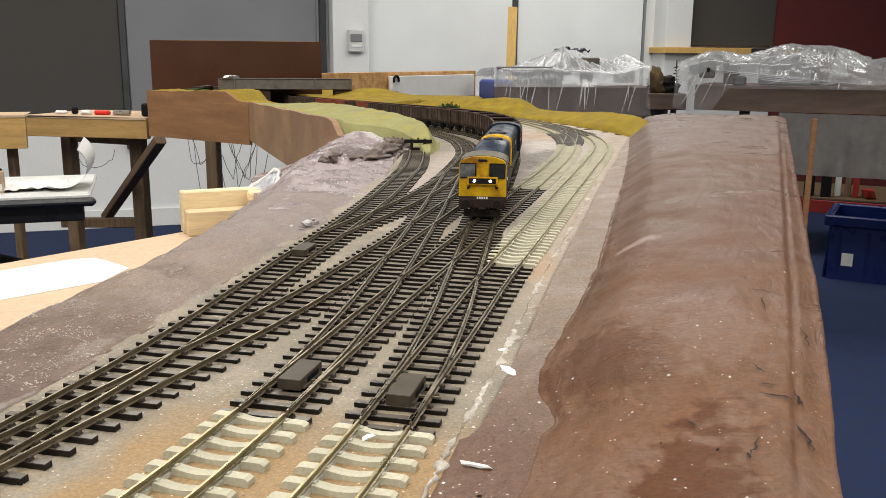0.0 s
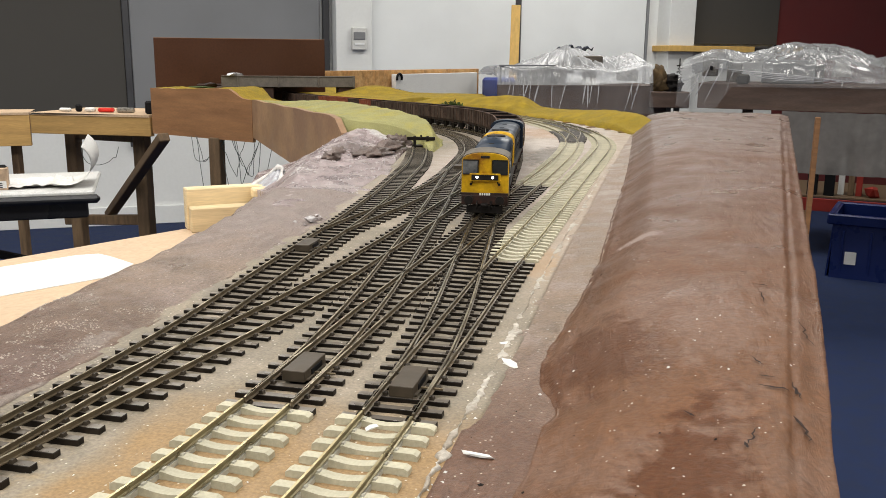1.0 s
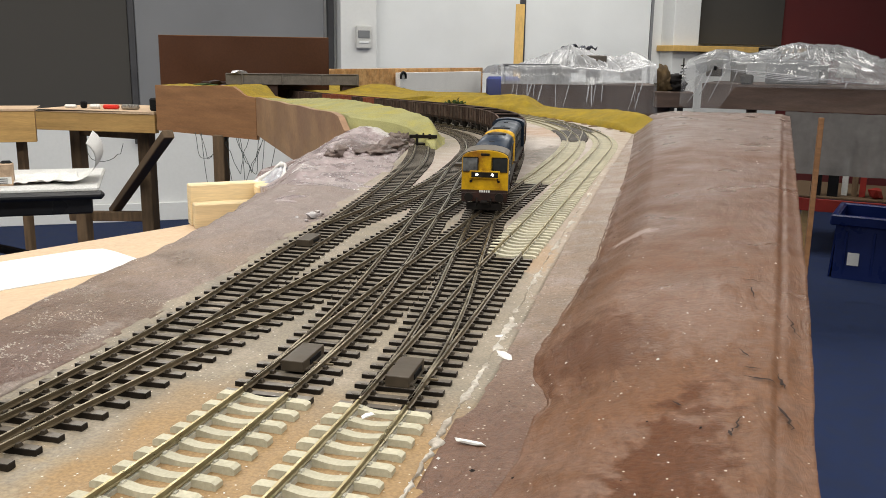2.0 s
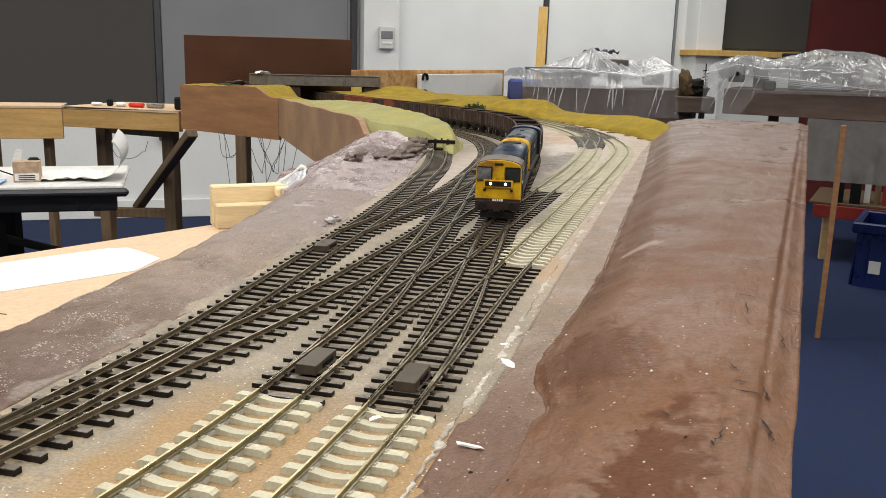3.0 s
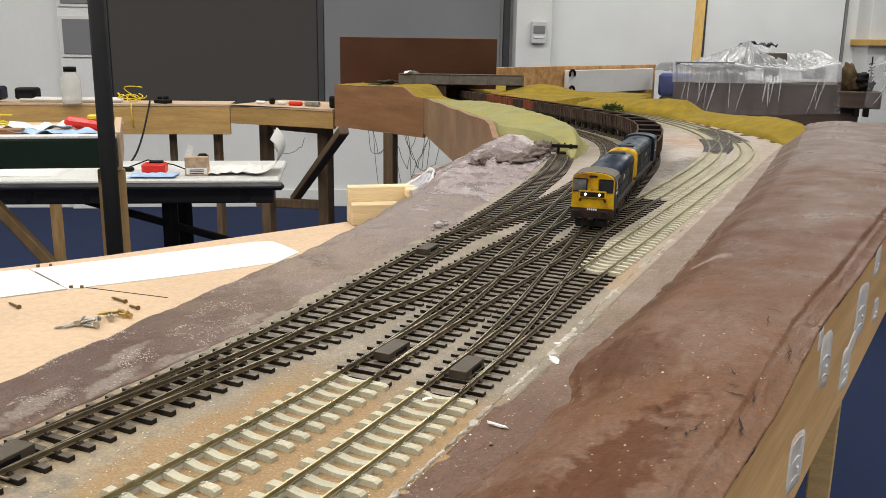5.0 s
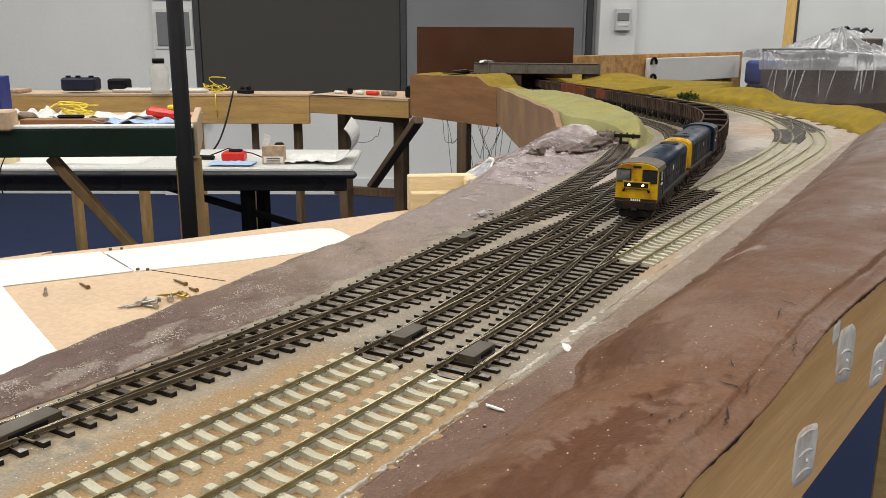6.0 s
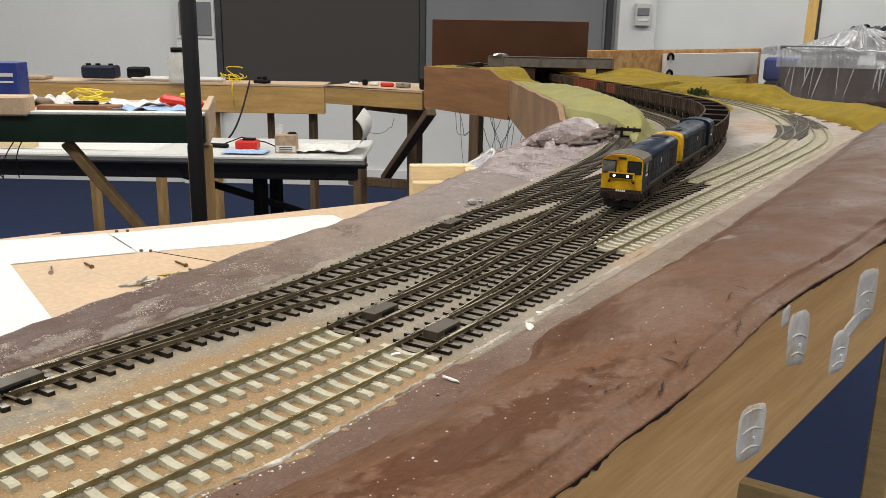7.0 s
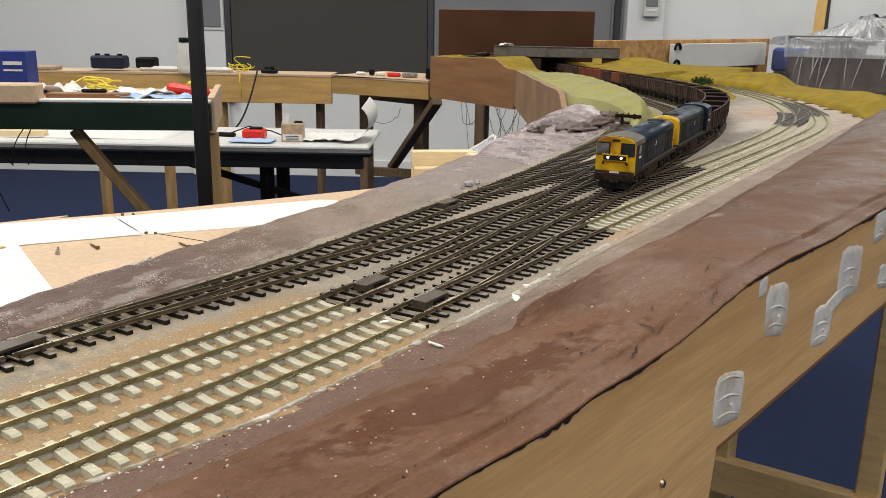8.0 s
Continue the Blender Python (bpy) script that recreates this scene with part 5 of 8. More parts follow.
for k, (dx, dy, sz) in enumerate(((-0.007, -0.006, 0.003), (0.004, 0.012, 0.0028), (-0.002, 0.022, 0.0022), (-0.010, 0.008, 0.002), (0.003, -0.012, 0.0018), (-0.006, 0.018, 0.0016))):
    chip("rubble", -0.170 + dx, 0.312 + dy, 0.0015, (sz, sz * 0.7, sz * 0.8), M_WETPLASTER, 13 + k, "small heap of grey plaster rubble by the track", "rubble", "rubble", 0.7)


def crumbs(name, count, spot, material, label, size=(0.0004, 0.0012), seed=1):
    """Loose grains and flakes strewn over the land, one mesh; spot(rnd) gives x, y, z."""
    rnd = random.Random(seed)
    verts, faces = [], []
    for _ in range(count):
        x, y, z = spot(rnd)
        s = size[0] + (size[1] - size[0]) * rnd.random() ** 2.5
        a = rnd.random() * 6.28
        b = len(verts)
        for k, (dx, dy, dz) in enumerate(((-1, -0.6, 0), (1, -0.5, 0), (0.7, 0.8, 0), (-0.8, 0.6, 0), (0.1, 0.0, 0.8))):
            dx, dy = dx * (0.7 + 0.6 * rnd.random()), dy * (0.7 + 0.6 * rnd.random())
            verts.append((x + s * (dx * math.cos(a) - dy * math.sin(a)), y + s * (dx * math.sin(a) + dy * math.cos(a)), z + s * dz))
        faces += [(b, b + 1, b + 4), (b + 1, b + 2, b + 4), (b + 2, b + 3, b + 4), (b + 3, b, b + 4)]
    return tagged(raw(name, verts, faces, material), label, "grit", kind="stuff")


def on_bank(rnd):
    y = -0.2 + 1.45 * rnd.random() ** 1.6
    s = rnd.random()
    x = foot_x(y) + (edge_x(y) - 0.004 - foot_x(y)) * s
    return x, y, bank_height(x, y, s)


def at_foot(rnd):
    y = -0.2 + 1.0 * rnd.random() ** 1.5
    x = foot_x(y) + 0.0035 * (rnd.random() + rnd.random() - 1) + 0.003 * rough(0, y, 40)
    return x, y, bank_height(x, y, 0) if x > foot_x(y) else 0.0004


def on_verge(rnd):
    for _ in range(40):
        y = -0.16 + 0.26 * rnd.random() if rnd.random() < 0.85 else -0.16 + 0.5 * rnd.random()
        s = 0.1 + 0.85 * rnd.random()
        a, b = verge_l(y), verge_r(y)
        x = a + (b - a) * s
        if rough(x * 0.8, y * 0.5, 60, 3.0) + 0.35 * rough(x, y, 160, 5.0) > 0.14:
            break
    return x, y, verge_height(x, y, s)


def on_bed(rnd):
    y = -0.2 + 0.9 * rnd.random() ** 1.4
    return -0.155 + (foot_x(y) + 0.155) * rnd.random(), y, 0.0004


for k in range(16):
    yy = 1.16 + 0.045 * k
    chip("turf_scrap", hill_x(yy) - 0.004 - 0.004 * (k % 3), yy, -0.0005, (0.004 + 0.003 * (k % 2), 0.010, 0.004), M_TURF, 70 + k, "brown scrap of torn grass mat along the bank", "turf", "turf scraps", 0.7)
M_SCRAPE = mat("scraped_pale_plaster", (0.42, 0.37, 0.32), 0.7, var=0.3, scale=60, bump=0.2)
crumbs("plaster_grit", 600, on_bank, M_FILLER, "white plaster specks scattered on the brown bank", (0.00012, 0.0008), 1)
crumbs("plaster_grit", 420, at_foot, M_WHITE, "white plaster crumbs along the foot of the bank", (0.00015, 0.0008), 2)
crumbs("plaster_grit", 5200, on_verge, M_SCRAPE, "pale plaster crumbs scraped over the verge", (0.00008, 0.0006), 3)
crumbs("ballast_grit", 900, on_bed, M_WHITE, "pale grit scattered over the trackbed", (0.0001, 0.0004), 4)
def on_mound(rnd):
    y = 0.42 + 0.5 * rnd.random()
    s = 0.15 + 0.8 * rnd.random()
    a, b = left_x(y), mound_r(y)
    return a + (b - a) * s, y, mound_height(a + (b - a) * s, y, s)


# pale flakes also paint the highlights of the glossy rock
crumbs("plaster_grit", 700, on_mound, M_WETPLASTER, "shiny pale plaster crumbs and painted glints on the rocks", (0.0003, 0.0016), 9)
crumbs("dark_grit", 260, on_bank, M_SOOT, "dark specks scattered on the brown bank", (0.0002, 0.0008), 6)

# filler patches on the fascia, most with a painted screw glint
FILLED = ((0.0785, -0.0325, 0.028, 0.036, -0.20, 3), (0.1320, -0.0010, 0.029, 0.033, -0.20, 2), (0.2150, -0.0320, 0.026, 0.036, -0.16, 2), (0.2600, -0.0085, 0.034, 0.048, -0.13, 2), (0.2330, -0.0225, 0.012, 0.040, 0.15, 0), (0.318, 0.0110, 0.022, 0.026, -0.05, 1), (0.348, -0.0310, 0.018, 0.030, -0.2, 1), (0.108, 0.0170, 0.010, 0.010, 0.1, 0), (0.46, -0.020, 0.03, 0.034, -0.2, 1), (0.60, -0.022, 0.03, 0.034, -0.2, 1))
for y, z, h, w, slope, ridges in FILLED:
    rnd = random.Random(int(y * 1000))
    n = 40
    bm = bmesh.new()
    ring = []
    for k in range(n):
        a = 2 * math.pi * k / n
        c, sn = math.cos(a), math.sin(a)
        r = 1.0 + 0.10 * noise.noise(Vector((c * 2.2, sn * 2.2, y * 50))) + 0.05 * noise.noise(Vector((c * 7, sn * 7, y * 50)))
        ring.append((abs(c) ** 0.45 * math.copysign(1, c) * w / 2 * r, abs(sn) ** 0.45 * math.copysign(1, sn) * h / 2 * r))
    rings = []
    for f, out in ((1.0, -0.0002), (0.96, 0.00035), (0.7, 0.0006), (0.35, 0.0004)):
        rings.append([bm.verts.new((edge_x(y + dy * f) + out + 0.0001 * rnd.random(), y + dy * f, z + dz * f + slope * dy * f)) for dy, dz in ring])
    for lo, hi in zip(rings, rings[1:]):
        for k in range(n):
            bm.faces.new((lo[k], lo[(k + 1) % n], hi[(k + 1) % n], hi[k]))
    bm.faces.new(rings[-1])
    bmesh.ops.recalc_face_normals(bm, faces=bm.faces)
    patch = tagged(part("filler_patch", bm, M_FILLER, None, "", True), "smeared white filler over a screw in the fascia", "filler patch", "filler patches")
    for j in range(ridges):
        pts = []
        for k in range(9):
            dy = (k / 8 - 0.5) * w * 0.78
            pts.append((edge_x(y + dy) + 0.0006, y + dy, z + slope * dy - h * (0.36 - 0.34 * j) + 0.10 * h * math.cos((k / 8 - 0.4) * 2.6)))
        tube("ridge", pts, [0.0001, 0.0004, 0.0006, 0.0007, 0.0006, 0.0006, 0.0005, 0.0003, 0.0001], M_FILLER, patch, "raised ridge of filler", 5)
    if ridges:
        # a plain white disc paints the highlight on the screw
        disc("screw_glint", (edge_x(y + 0.06 * w) + 0.0007, y + 0.06 * w, z - 0.14 * h), 0.0011, 0.0009, "x", M_WHITE, patch, "white disc painted for a screw's glint", 8)
disc_screw = disc("screw", (edge_x(0.012) + 0.0006, 0.012, -0.049), 0.0020, 0.0016, "x", M_RAILTOP, None, sides=12)
tagged(disc_screw, "brass screw head in the fascia", "screw")

# dark splits and pale smears in the plaster of the bank
for k, (x, y, l, w, a) in enumerate(((0.1056, 0.1026, 0.011, 0.0022, 160), (0.1040, 0.0870, 0.016, 0.0010, 95), (0.0966, 0.0313, 0.008, 0.0012, 120), (0.0981, 0.0205, 0.007, 0.0012, 170), (0.1000, 0.0135, 0.013, 0.0020, 165), (0.0884, -0.0246, 0.005, 0.0020, 100), (0.0905, -0.0190, 0.014, 0.0010, 70), (0.0749, -0.0046, 0.006, 0.0012, 130), (0.0998, 0.1208, 0.005, 0.0014, 150), (0.1046, -0.0091, 0.020, 0.0016, 98), (0.1065, 0.0150, 0.016, 0.0014, 95), (0.110, 0.30, 0.014, 0.0010, 60), (0.1155, 0.060, 0.024, 0.0012, 96))):
    rnd = random.Random(50 + k)
    l, w = l * 0.75, w * 0.42
    bm = bmesh.new()
    c, s = math.cos(radians(a)), math.sin(radians(a))
    n = 9
    up, dn = [], []
    for j in range(n):
        r = j / (n - 1) - 0.5
        half = w / 2 * math.sin(math.pi * j / (n - 1)) * (0.6 + 0.8 * rnd.random()) + 0.00005
        wob = 0.10 * l * (rnd.random() - 0.5)
        for o, row in ((half, up), (-half, dn)):
            px, py = x + r * l * c - (o + wob) * s, y + r * l * s + (o + wob) * c
            row.append(bm.verts.new((px, py, bank_height(px, py, 0.5) + 0.0009)))
    for j in range(n - 1):
        bm.faces.new((up[j], up[j + 1], dn[j + 1], dn[j]))
    bmesh.ops.recalc_face_normals(bm, faces=bm.faces)
    tagged(part("plaster_split", bm, M_GAP), "thin dark split in the brown plaster", "split", "plaster splits")

# trestle frame under the board
trestle = tagged(empty("trestle", (0.04, 0.8, FLOOR_Z)), "pale pine trestle frame under the baseboard", "trestle")
bpy.context.view_layer.update()
bar("leg", (0.139, 0.8, FLOOR_Z), (0.139, 0.8, -0.051), 0.028, 0.044, M_PINE, trestle)
bar("leg", (-0.045, 0.8, FLOOR_Z), (-0.045, 0.8, -0.051), 0.028, 0.044, M_PINE, trestle)
boxed("rail", (0.047, 0.778, -0.452), (0.210, 0.020, 0.050), M_PINE, trestle)
fix(trestle)
trestle2 = tagged(empty("trestle", (0.05, -0.2, FLOOR_Z)), "pale pine trestle frame under the baseboard", "trestle")
bpy.context.view_layer.update()
bar("leg", (0.055, -0.2, FLOOR_Z), (0.055, -0.2, -0.051), 0.028, 0.044, M_PINE, trestle2)
bar("leg", (-0.15, -0.2, FLOOR_Z), (-0.15, -0.2, -0.087), 0.028, 0.044, M_PINE, trestle2)
boxed("rail", (-0.05, -0.178, -0.452), (0.25, 0.020, 0.050), M_PINE, trestle2)
fix(trestle2)


# ---- side board things ----
def sheet(name, outline, z, material, label, category, thick=0.0006):
    return slab(name, outline, z + thick, thick, material, label, category, kind="")


sheet("paper_sheet", [(-0.588, 0.262), (-0.470, 0.464), (-0.454, 0.475), (-0.436, 0.468), (-0.398, 0.447), (-0.392, 0.398), (-0.445, 0.308), (-0.499, 0.229)], PLY_Z, M_PAPER, "white paper sheet lying on the side board", "paper")
sheet("paper_sheet", [(-0.500, 0.2275), (-0.590, 0.2605), (-0.650, 0.176), (-0.72, 0.02), (-0.60, 0.02), (-0.558, 0.134)], PLY_Z + 0.0004, M_PAPER, "white paper sheet lying on the side board", "paper")
sheet("paper_sheet", [(-0.560, 0.132), (-0.454, 0.087), (-0.365, 0.050), (-0.32, -0.05), (-0.25, -0.3), (-0.60, -0.3), (-0.60, -0.02)], PLY_Z + 0.001, M_PAPER, "white paper sheet lying on the side board", "paper")
M_STEEL = mat("zinc_plated_steel", (0.42, 0.40, 0.36), 0.35, metal=0.9, var=0.15, scale=200, bump=0.0)
M_BRONZE = mat("tarnished_brass_screw", (0.20, 0.13, 0.06), 0.45, metal=0.7, var=0.2, scale=200, bump=0.0)
M_GOLD = mat("brass_plated_steel", (0.50, 0.36, 0.12), 0.35, metal=0.9, var=0.15, scale=200, bump=0.0)


def wood_screw(x, y, z, angle, length, material, seat=0.0, label="loose wood screw lying on the side board"):
    top = empty("wood_screw", (x, y, z))
    r = 0.0011
    n = 24
    tube("shank", [(0, length * k / n, r) for k in range(n + 1)], [r * (0.9 + 0.22 * (k % 2)) * (1 if k < n - 4 else (n - k) / 5 + 0.1) for k in range(n + 1)], material, top, sides=7)
    disc("head", (0, -0.0006, r), 0.0021, 0.0014, "y", material, top, sides=12)
    top.rotation_euler = (radians(seat), 0, radians(angle))
    return tagged(top, label, "screw", "loose screws")


rnd = random.Random(21)
for k in range(16):
    q = rnd.random()
    wood_screw(-0.404 + 0.012 * (rnd.random() - 0.5) * 2 + 0.012 * q, 0.152 + 0.045 * q + 0.006 * rnd.random(), PLY_Z + 0.0004 + 0.0012 * (k % 3), 20 + rnd.random() * 140, 0.013 + 0.007 * rnd.random(), M_GOLD if q > 0.7 else M_STEEL, label="loose wood screw in a small heap")
for x, y, a, l in ((-0.489, 0.168, 75, 0.019), (-0.502, 0.135, 55, 0.024), (-0.423, 0.221, 78, 0.021), (-0.400, 0.212, 80, 0.012)):
    wood_screw(x, y, PLY_Z + 0.0006, a, l, M_STEEL if l > 0.022 else M_BRONZE)
tagged(part("board_joint", box(bmesh.new(), (-0.446, 0.2455, PLY_Z + 0.0002), (0.088, 0.0007, 0.0006), Matrix.Rotation(0.11, 3, "Z")), M_GAP), "thin dark joint in the side board", "joint", kind="structure")
# thin grey strip stands in for the shade under the lifted sheet
tagged(part("paper_tear", box(bmesh.new(), (-0.545, 0.2455, PLY_Z + 0.0011), (0.060, 0.0012, 0.0004), Matrix.Rotation(-0.36, 3, "Z")), M_BLIND), "grey strip painted for the shade where two sheets overlap", "paper edge")
for x, y, r in ((-0.560, 0.115, 0.0046), (-0.500, 0.233, 0.0018), (-0.492, 0.238, 0.0016), (-0.588, 0.272, 0.0018), (-0.580, 0.280, 0.0016)):
    disc_ob = disc("drawing_pin", (x, y, PLY_Z + 0.0015), r, 0.0022, "z", M_GOLD if r > 0.0045 else M_BRONZE, None)
    tagged(disc_ob, "drawing pin holding the paper", "pin", "drawing pins")

blocks = tagged(empty("timber_offcut", (-0.43, 0.62, PLY_Z)), "pale pine timber offcut frame standing on the side board", "timber")
bpy.context.view_layer.update()


def plank(name, a, b, z0, z1, thick, material, parent, label=""):
    """An upright board from a to b on the plan."""
    a, b = Vector((*a, 0)), Vector((*b, 0))
    d = b - a
    c = (a + b) / 2
    return part(name, box(bmesh.new(), (c.x, c.y, (z0 + z1) / 2), (d.length, thick, z1 - z0), Matrix.Rotation(math.atan2(d.y, d.x), 3, "Z"), 0.0012), material, parent, label)


plank("back_board", (-0.437, 0.612), (-0.33, 0.700), PLY_Z, -0.029, 0.018, M_PINE_H, blocks)
plank("front_board", (-0.425, 0.600), (-0.36, 0.650), PLY_Z, -0.048, 0.020, M_PINE_H, blocks)
plank("post", (-0.352, 0.640), (-0.336, 0.652), PLY_Z, -0.044, 0.018, M_PINE, blocks)
boxed("cross_piece", (-0.335, 0.665, -0.036), (0.085, 0.022, 0.012), M_PINE_H, blocks, turn=38)
fix(blocks)
M_WETCLOTH = mat("glossy_grey_plaster_cloth", (0.36, 0.37, 0.40), 0.16, var=0.2, scale=90, fine=300, bump=0.7, spec=0.6, tint=(0.34, 0.32, 0.34), tint_at=0.56, depth=0.002)
plaster_edge = empty("plaster_roll", (-0.36, 0.64, -0.030))
bpy.context.view_layer.update()
RIM = [Vector(p) for p in ((-0.3822, 0.6544, -0.036), (-0.3685, 0.6717, -0.022), (-0.3588, 0.689, -0.012), (-0.3494, 0.6792, -0.013), (-0.3386, 0.65, -0.022), (-0.3448, 0.6385, -0.03), (-0.3551, 0.6394, -0.038), (-0.3623, 0.641, -0.044))]
rim_pts = [RIM[k].lerp(RIM[k + 1], j / 5) + 0.0012 * Vector((rough(k + j / 5, 0, 2, 1.0), rough(k + j / 5, 0, 2, 2.0), rough(k + j / 5, 0, 2, 3.0))) for k in range(len(RIM) - 1) for j in range(5)]
tube("rim", [tuple(p) for p in rim_pts], [0.0026 + 0.0012 * math.sin(0.7 * k) for k in range(len(rim_pts))], M_FILLER, plaster_edge, "thick white plaster rim", 8)
half = len(rim_pts) // 2
verts = [rim_pts[k].lerp(rim_pts[-1 - k], q / 10) + Vector((0, 0, 0.0022 * rough(k * 0.2, q * 0.2, 3.0, 4.0))) for k in range(half) for q in range(11)]
n = len(verts)
skin = [(k * 11 + q, k * 11 + q + 1, (k + 1) * 11 + q + 1, (k + 1) * 11 + q) for k in range(half - 1) for q in range(10)]
raw("wet_cloth", verts + [v + Vector((0.002, 0.003, -0.002)) for v in verts], skin + [tuple(n + i for i in f[::-1]) for f in skin], M_WETCLOTH, plaster_edge, "glossy crumpled grey plaster cloth", True)
fix(plaster_edge)
tagged(plaster_edge, "white plaster cloth edge hanging from the rocks", "plaster cloth")


# ---- left end of the railway: plywood sides, backboard, bridge ----
def ply_side(name, a, b, top, bottom, label, material=M_PLY, thick=0.009, steps=24):
    """An upright plywood side from a to b with a shaped top and bottom edge, functions of 0..1."""
    bm = bmesh.new()
    a, b = Vector((*a, 0)), Vector((*b, 0))
    n = (b - a).normalized().cross(Vector((0, 0, 1))) * thick / 2
    cols = []
    for k in range(steps + 1):
        s = k / steps
        p = a.lerp(b, s)
        cols.append([bm.verts.new((p + n * o) + Vector((0, 0, z))) for o in (-1, 1) for z in (top(s), bottom(s))])
    for c, d in zip(cols, cols[1:]):
        for i, j in ((0, 2), (2, 3), (3, 1), (1, 0)):
            bm.faces.new((c[i], c[j], d[j], d[i]))
    bm.faces.new((cols[0][0], cols[0][1], cols[0][3], cols[0][2]))
    bm.faces.new((cols[-1][0], cols[-1][2], cols[-1][3], cols[-1][1]))
    bmesh.ops.recalc_face_normals(bm, faces=bm.faces)
    return tagged(part(name, bm, material), label, "plywood side", kind="structure")


def side_top(s):
    return float(np.interp(s, [0, 0.33, 0.66, 0.79, 0.86, 0.93, 1.0], [0.028, 0.029, 0.035, 0.034, 0.022, 0.012, 0.010])) + 0.0008 * math.sin(40 * s)


ply_side("plywood_side", (-1.212, 1.822), (-0.856, 1.673), side_top, lambda s: -0.090 + 0.001 * s, "reddish brown plywood side of the baseboard")
ply_side("plywood_side", (-0.850, 1.665), (-0.346, 0.882), lambda s: 0.012 + 0.021 * s + 0.0008 * math.sin(23 * s) - 0.020 * smooth01(s, 0.93, 1.0) ** 2, lambda s: -0.077 + 0.055 * smooth01(s, 0.62, 1.0), "tan plywood side with a sawn curved end", M_PLY_TAN)
backboard = empty("backboard", (-1.10, 2.115, 0.01))
bpy.context.view_layer.update()
plank("panel", (-1.325, 2.03), (-0.875, 2.20), 0.01, 0.159, 0.006, M_HARDBOARD, backboard)
plank("top_edge", (-1.325, 2.03), (-0.875, 2.20), 0.159, 0.1605, 0.0064, M_PLY, backboard, "raw brown sawn top edge")
fix(backboard)
tagged(backboard, "tall dark brown hardboard backboard", "board")


def bridge():
    top = empty("road_bridge", (-0.95, 2.0, -0.04))
    bpy.context.view_layer.update()
    p0, p1 = Vector((-1.075, 1.943)), Vector((-0.748, 2.098))
    d = (p1 - p0).normalized()
    back = Vector((-d.y, d.x)) * 0.075
    plank("parapet", p0, p1, 0.029, 0.057, 0.008, M_GREYDARK, top)
    plank("parapet", p0 + back, p1 + back, 0.029, 0.057, 0.008, M_GREYDARK, top)
    plank("deck", p0 + back / 2, p1 + back / 2, 0.029, 0.035, 0.066, M_GREYDARK, top)
    plank("coping", p0 - back * 0.02, p1 - back * 0.02, 0.057, 0.0595, 0.011, M_GREYDARK, top)
    for s in (0.12, 0.42, 0.72, 0.99):
        c = p0.lerp(p1, s) - back * 0.06
        boxed("pilaster", (c.x, c.y, 0.043), (0.006, 0.006, 0.030), M_GREYDARK, top, turn=25)
    for s, w in ((0.17, 0.155), (0.94, 0.050)):
        c = p0.lerp(p1, s) + back * 0.5
        boxed("abutment", (c.x, c.y, -0.006), (w, 0.07, 0.069), M_BROWNBLACK, top, "dark brown abutment", turn=25)
    fix(top)
    return tagged(top, "dark grey model road bridge over the tracks", "bridge")


M_BROWNBLACK = mat("dark_brown_abutment_paint", (0.040, 0.020, 0.014), 0.7, var=0.3, scale=60)
bridge()
# unseen roof and dark back wall, added to keep light out of the opening
tun = tagged(empty("tunnel", (-1.05, 2.15, -0.04)), "hidden dark slabs added to shade the opening beyond the bridge", "tunnel")
bpy.context.view_layer.update()
slabs = ((-1.08, 2.14, 0.031, 0.30, 0.20, 0.004), (-1.10, 2.24, -0.005, 0.26, 0.006, 0.066))
for x, y, z, w, d, h in slabs:
    boxed("lining", (x, y, z), (w, d, h), M_BROWNBLACK, tun, turn=25, bevel=0.001)
fix(tun)


def cutting_left(y):
    return -0.85 - (y - 1.67) * 2.36 if y < 1.82 else -1.204


def cutting_height(x, y, s):
    near = side_top(min(1.0, max(0.0, (x + 1.212) / 0.356)))
    h = near - 0.003 * smooth01(s, 0, 0.3)
    right = cutting_right(y)
    return h + (fall(y) + 0.001 - h) * smooth01(x, right - 0.07, right) + 0.0016 * rough(x, y, 40, 3.0)


cutting_right = along((-0.695, 1.668), (-0.812, 1.82), (-0.922, 1.962), (-0.95, 2.0))
tagged(land("grass_cutting", np.arange(1.676, 1.96, 0.008), lambda y: cutting_left(y) + 0.004, cutting_right, cutting_height, M_GRASS_Y, 50, -0.03), "mustard yellow static grass around the cutting", "grass", kind="structure")
M_FOIL = mat("crumpled_silver_foil", (0.75, 0.75, 0.76), 0.3, metal=0.6, var=0.2, scale=90, bump=0.5, depth=0.002)
M_BUSH = mat("dark_green_foliage", (0.035, 0.06, 0.012), 0.9, var=0.35, scale=200, bump=0.3)


def bush(x, y, z, size, seed):
    rnd = random.Random(seed)
    verts, faces = [], []
    for _ in range(260):
        d = Vector((rnd.gauss(0, 1), rnd.gauss(0, 1), abs(rnd.gauss(0, 0.8)))).normalized() * (rnd.random() ** 0.5)
        c = Vector((d.x * size * 1.5, d.y * size, d.z * size * 0.8))
        b = len(verts)
        r = size * 0.30
        for _ in range(3):
            verts.append(c + Vector((rnd.uniform(-r, r), rnd.uniform(-r, r), rnd.uniform(-r, r))))
        faces.append((b, b + 1, b + 2))
    top = empty("bush", (x, y, z))
    raw("foliage", verts, faces, M_BUSH, top)
    tube("stem", [(0, 0, -0.004), (0.002, 0, size * 0.4), (0.008, 0.002, size * 1.1)], 0.0008, M_SLEEPER, top, sides=5)
    return tagged(top, "small dark green model bush on yellow grass", "bush")


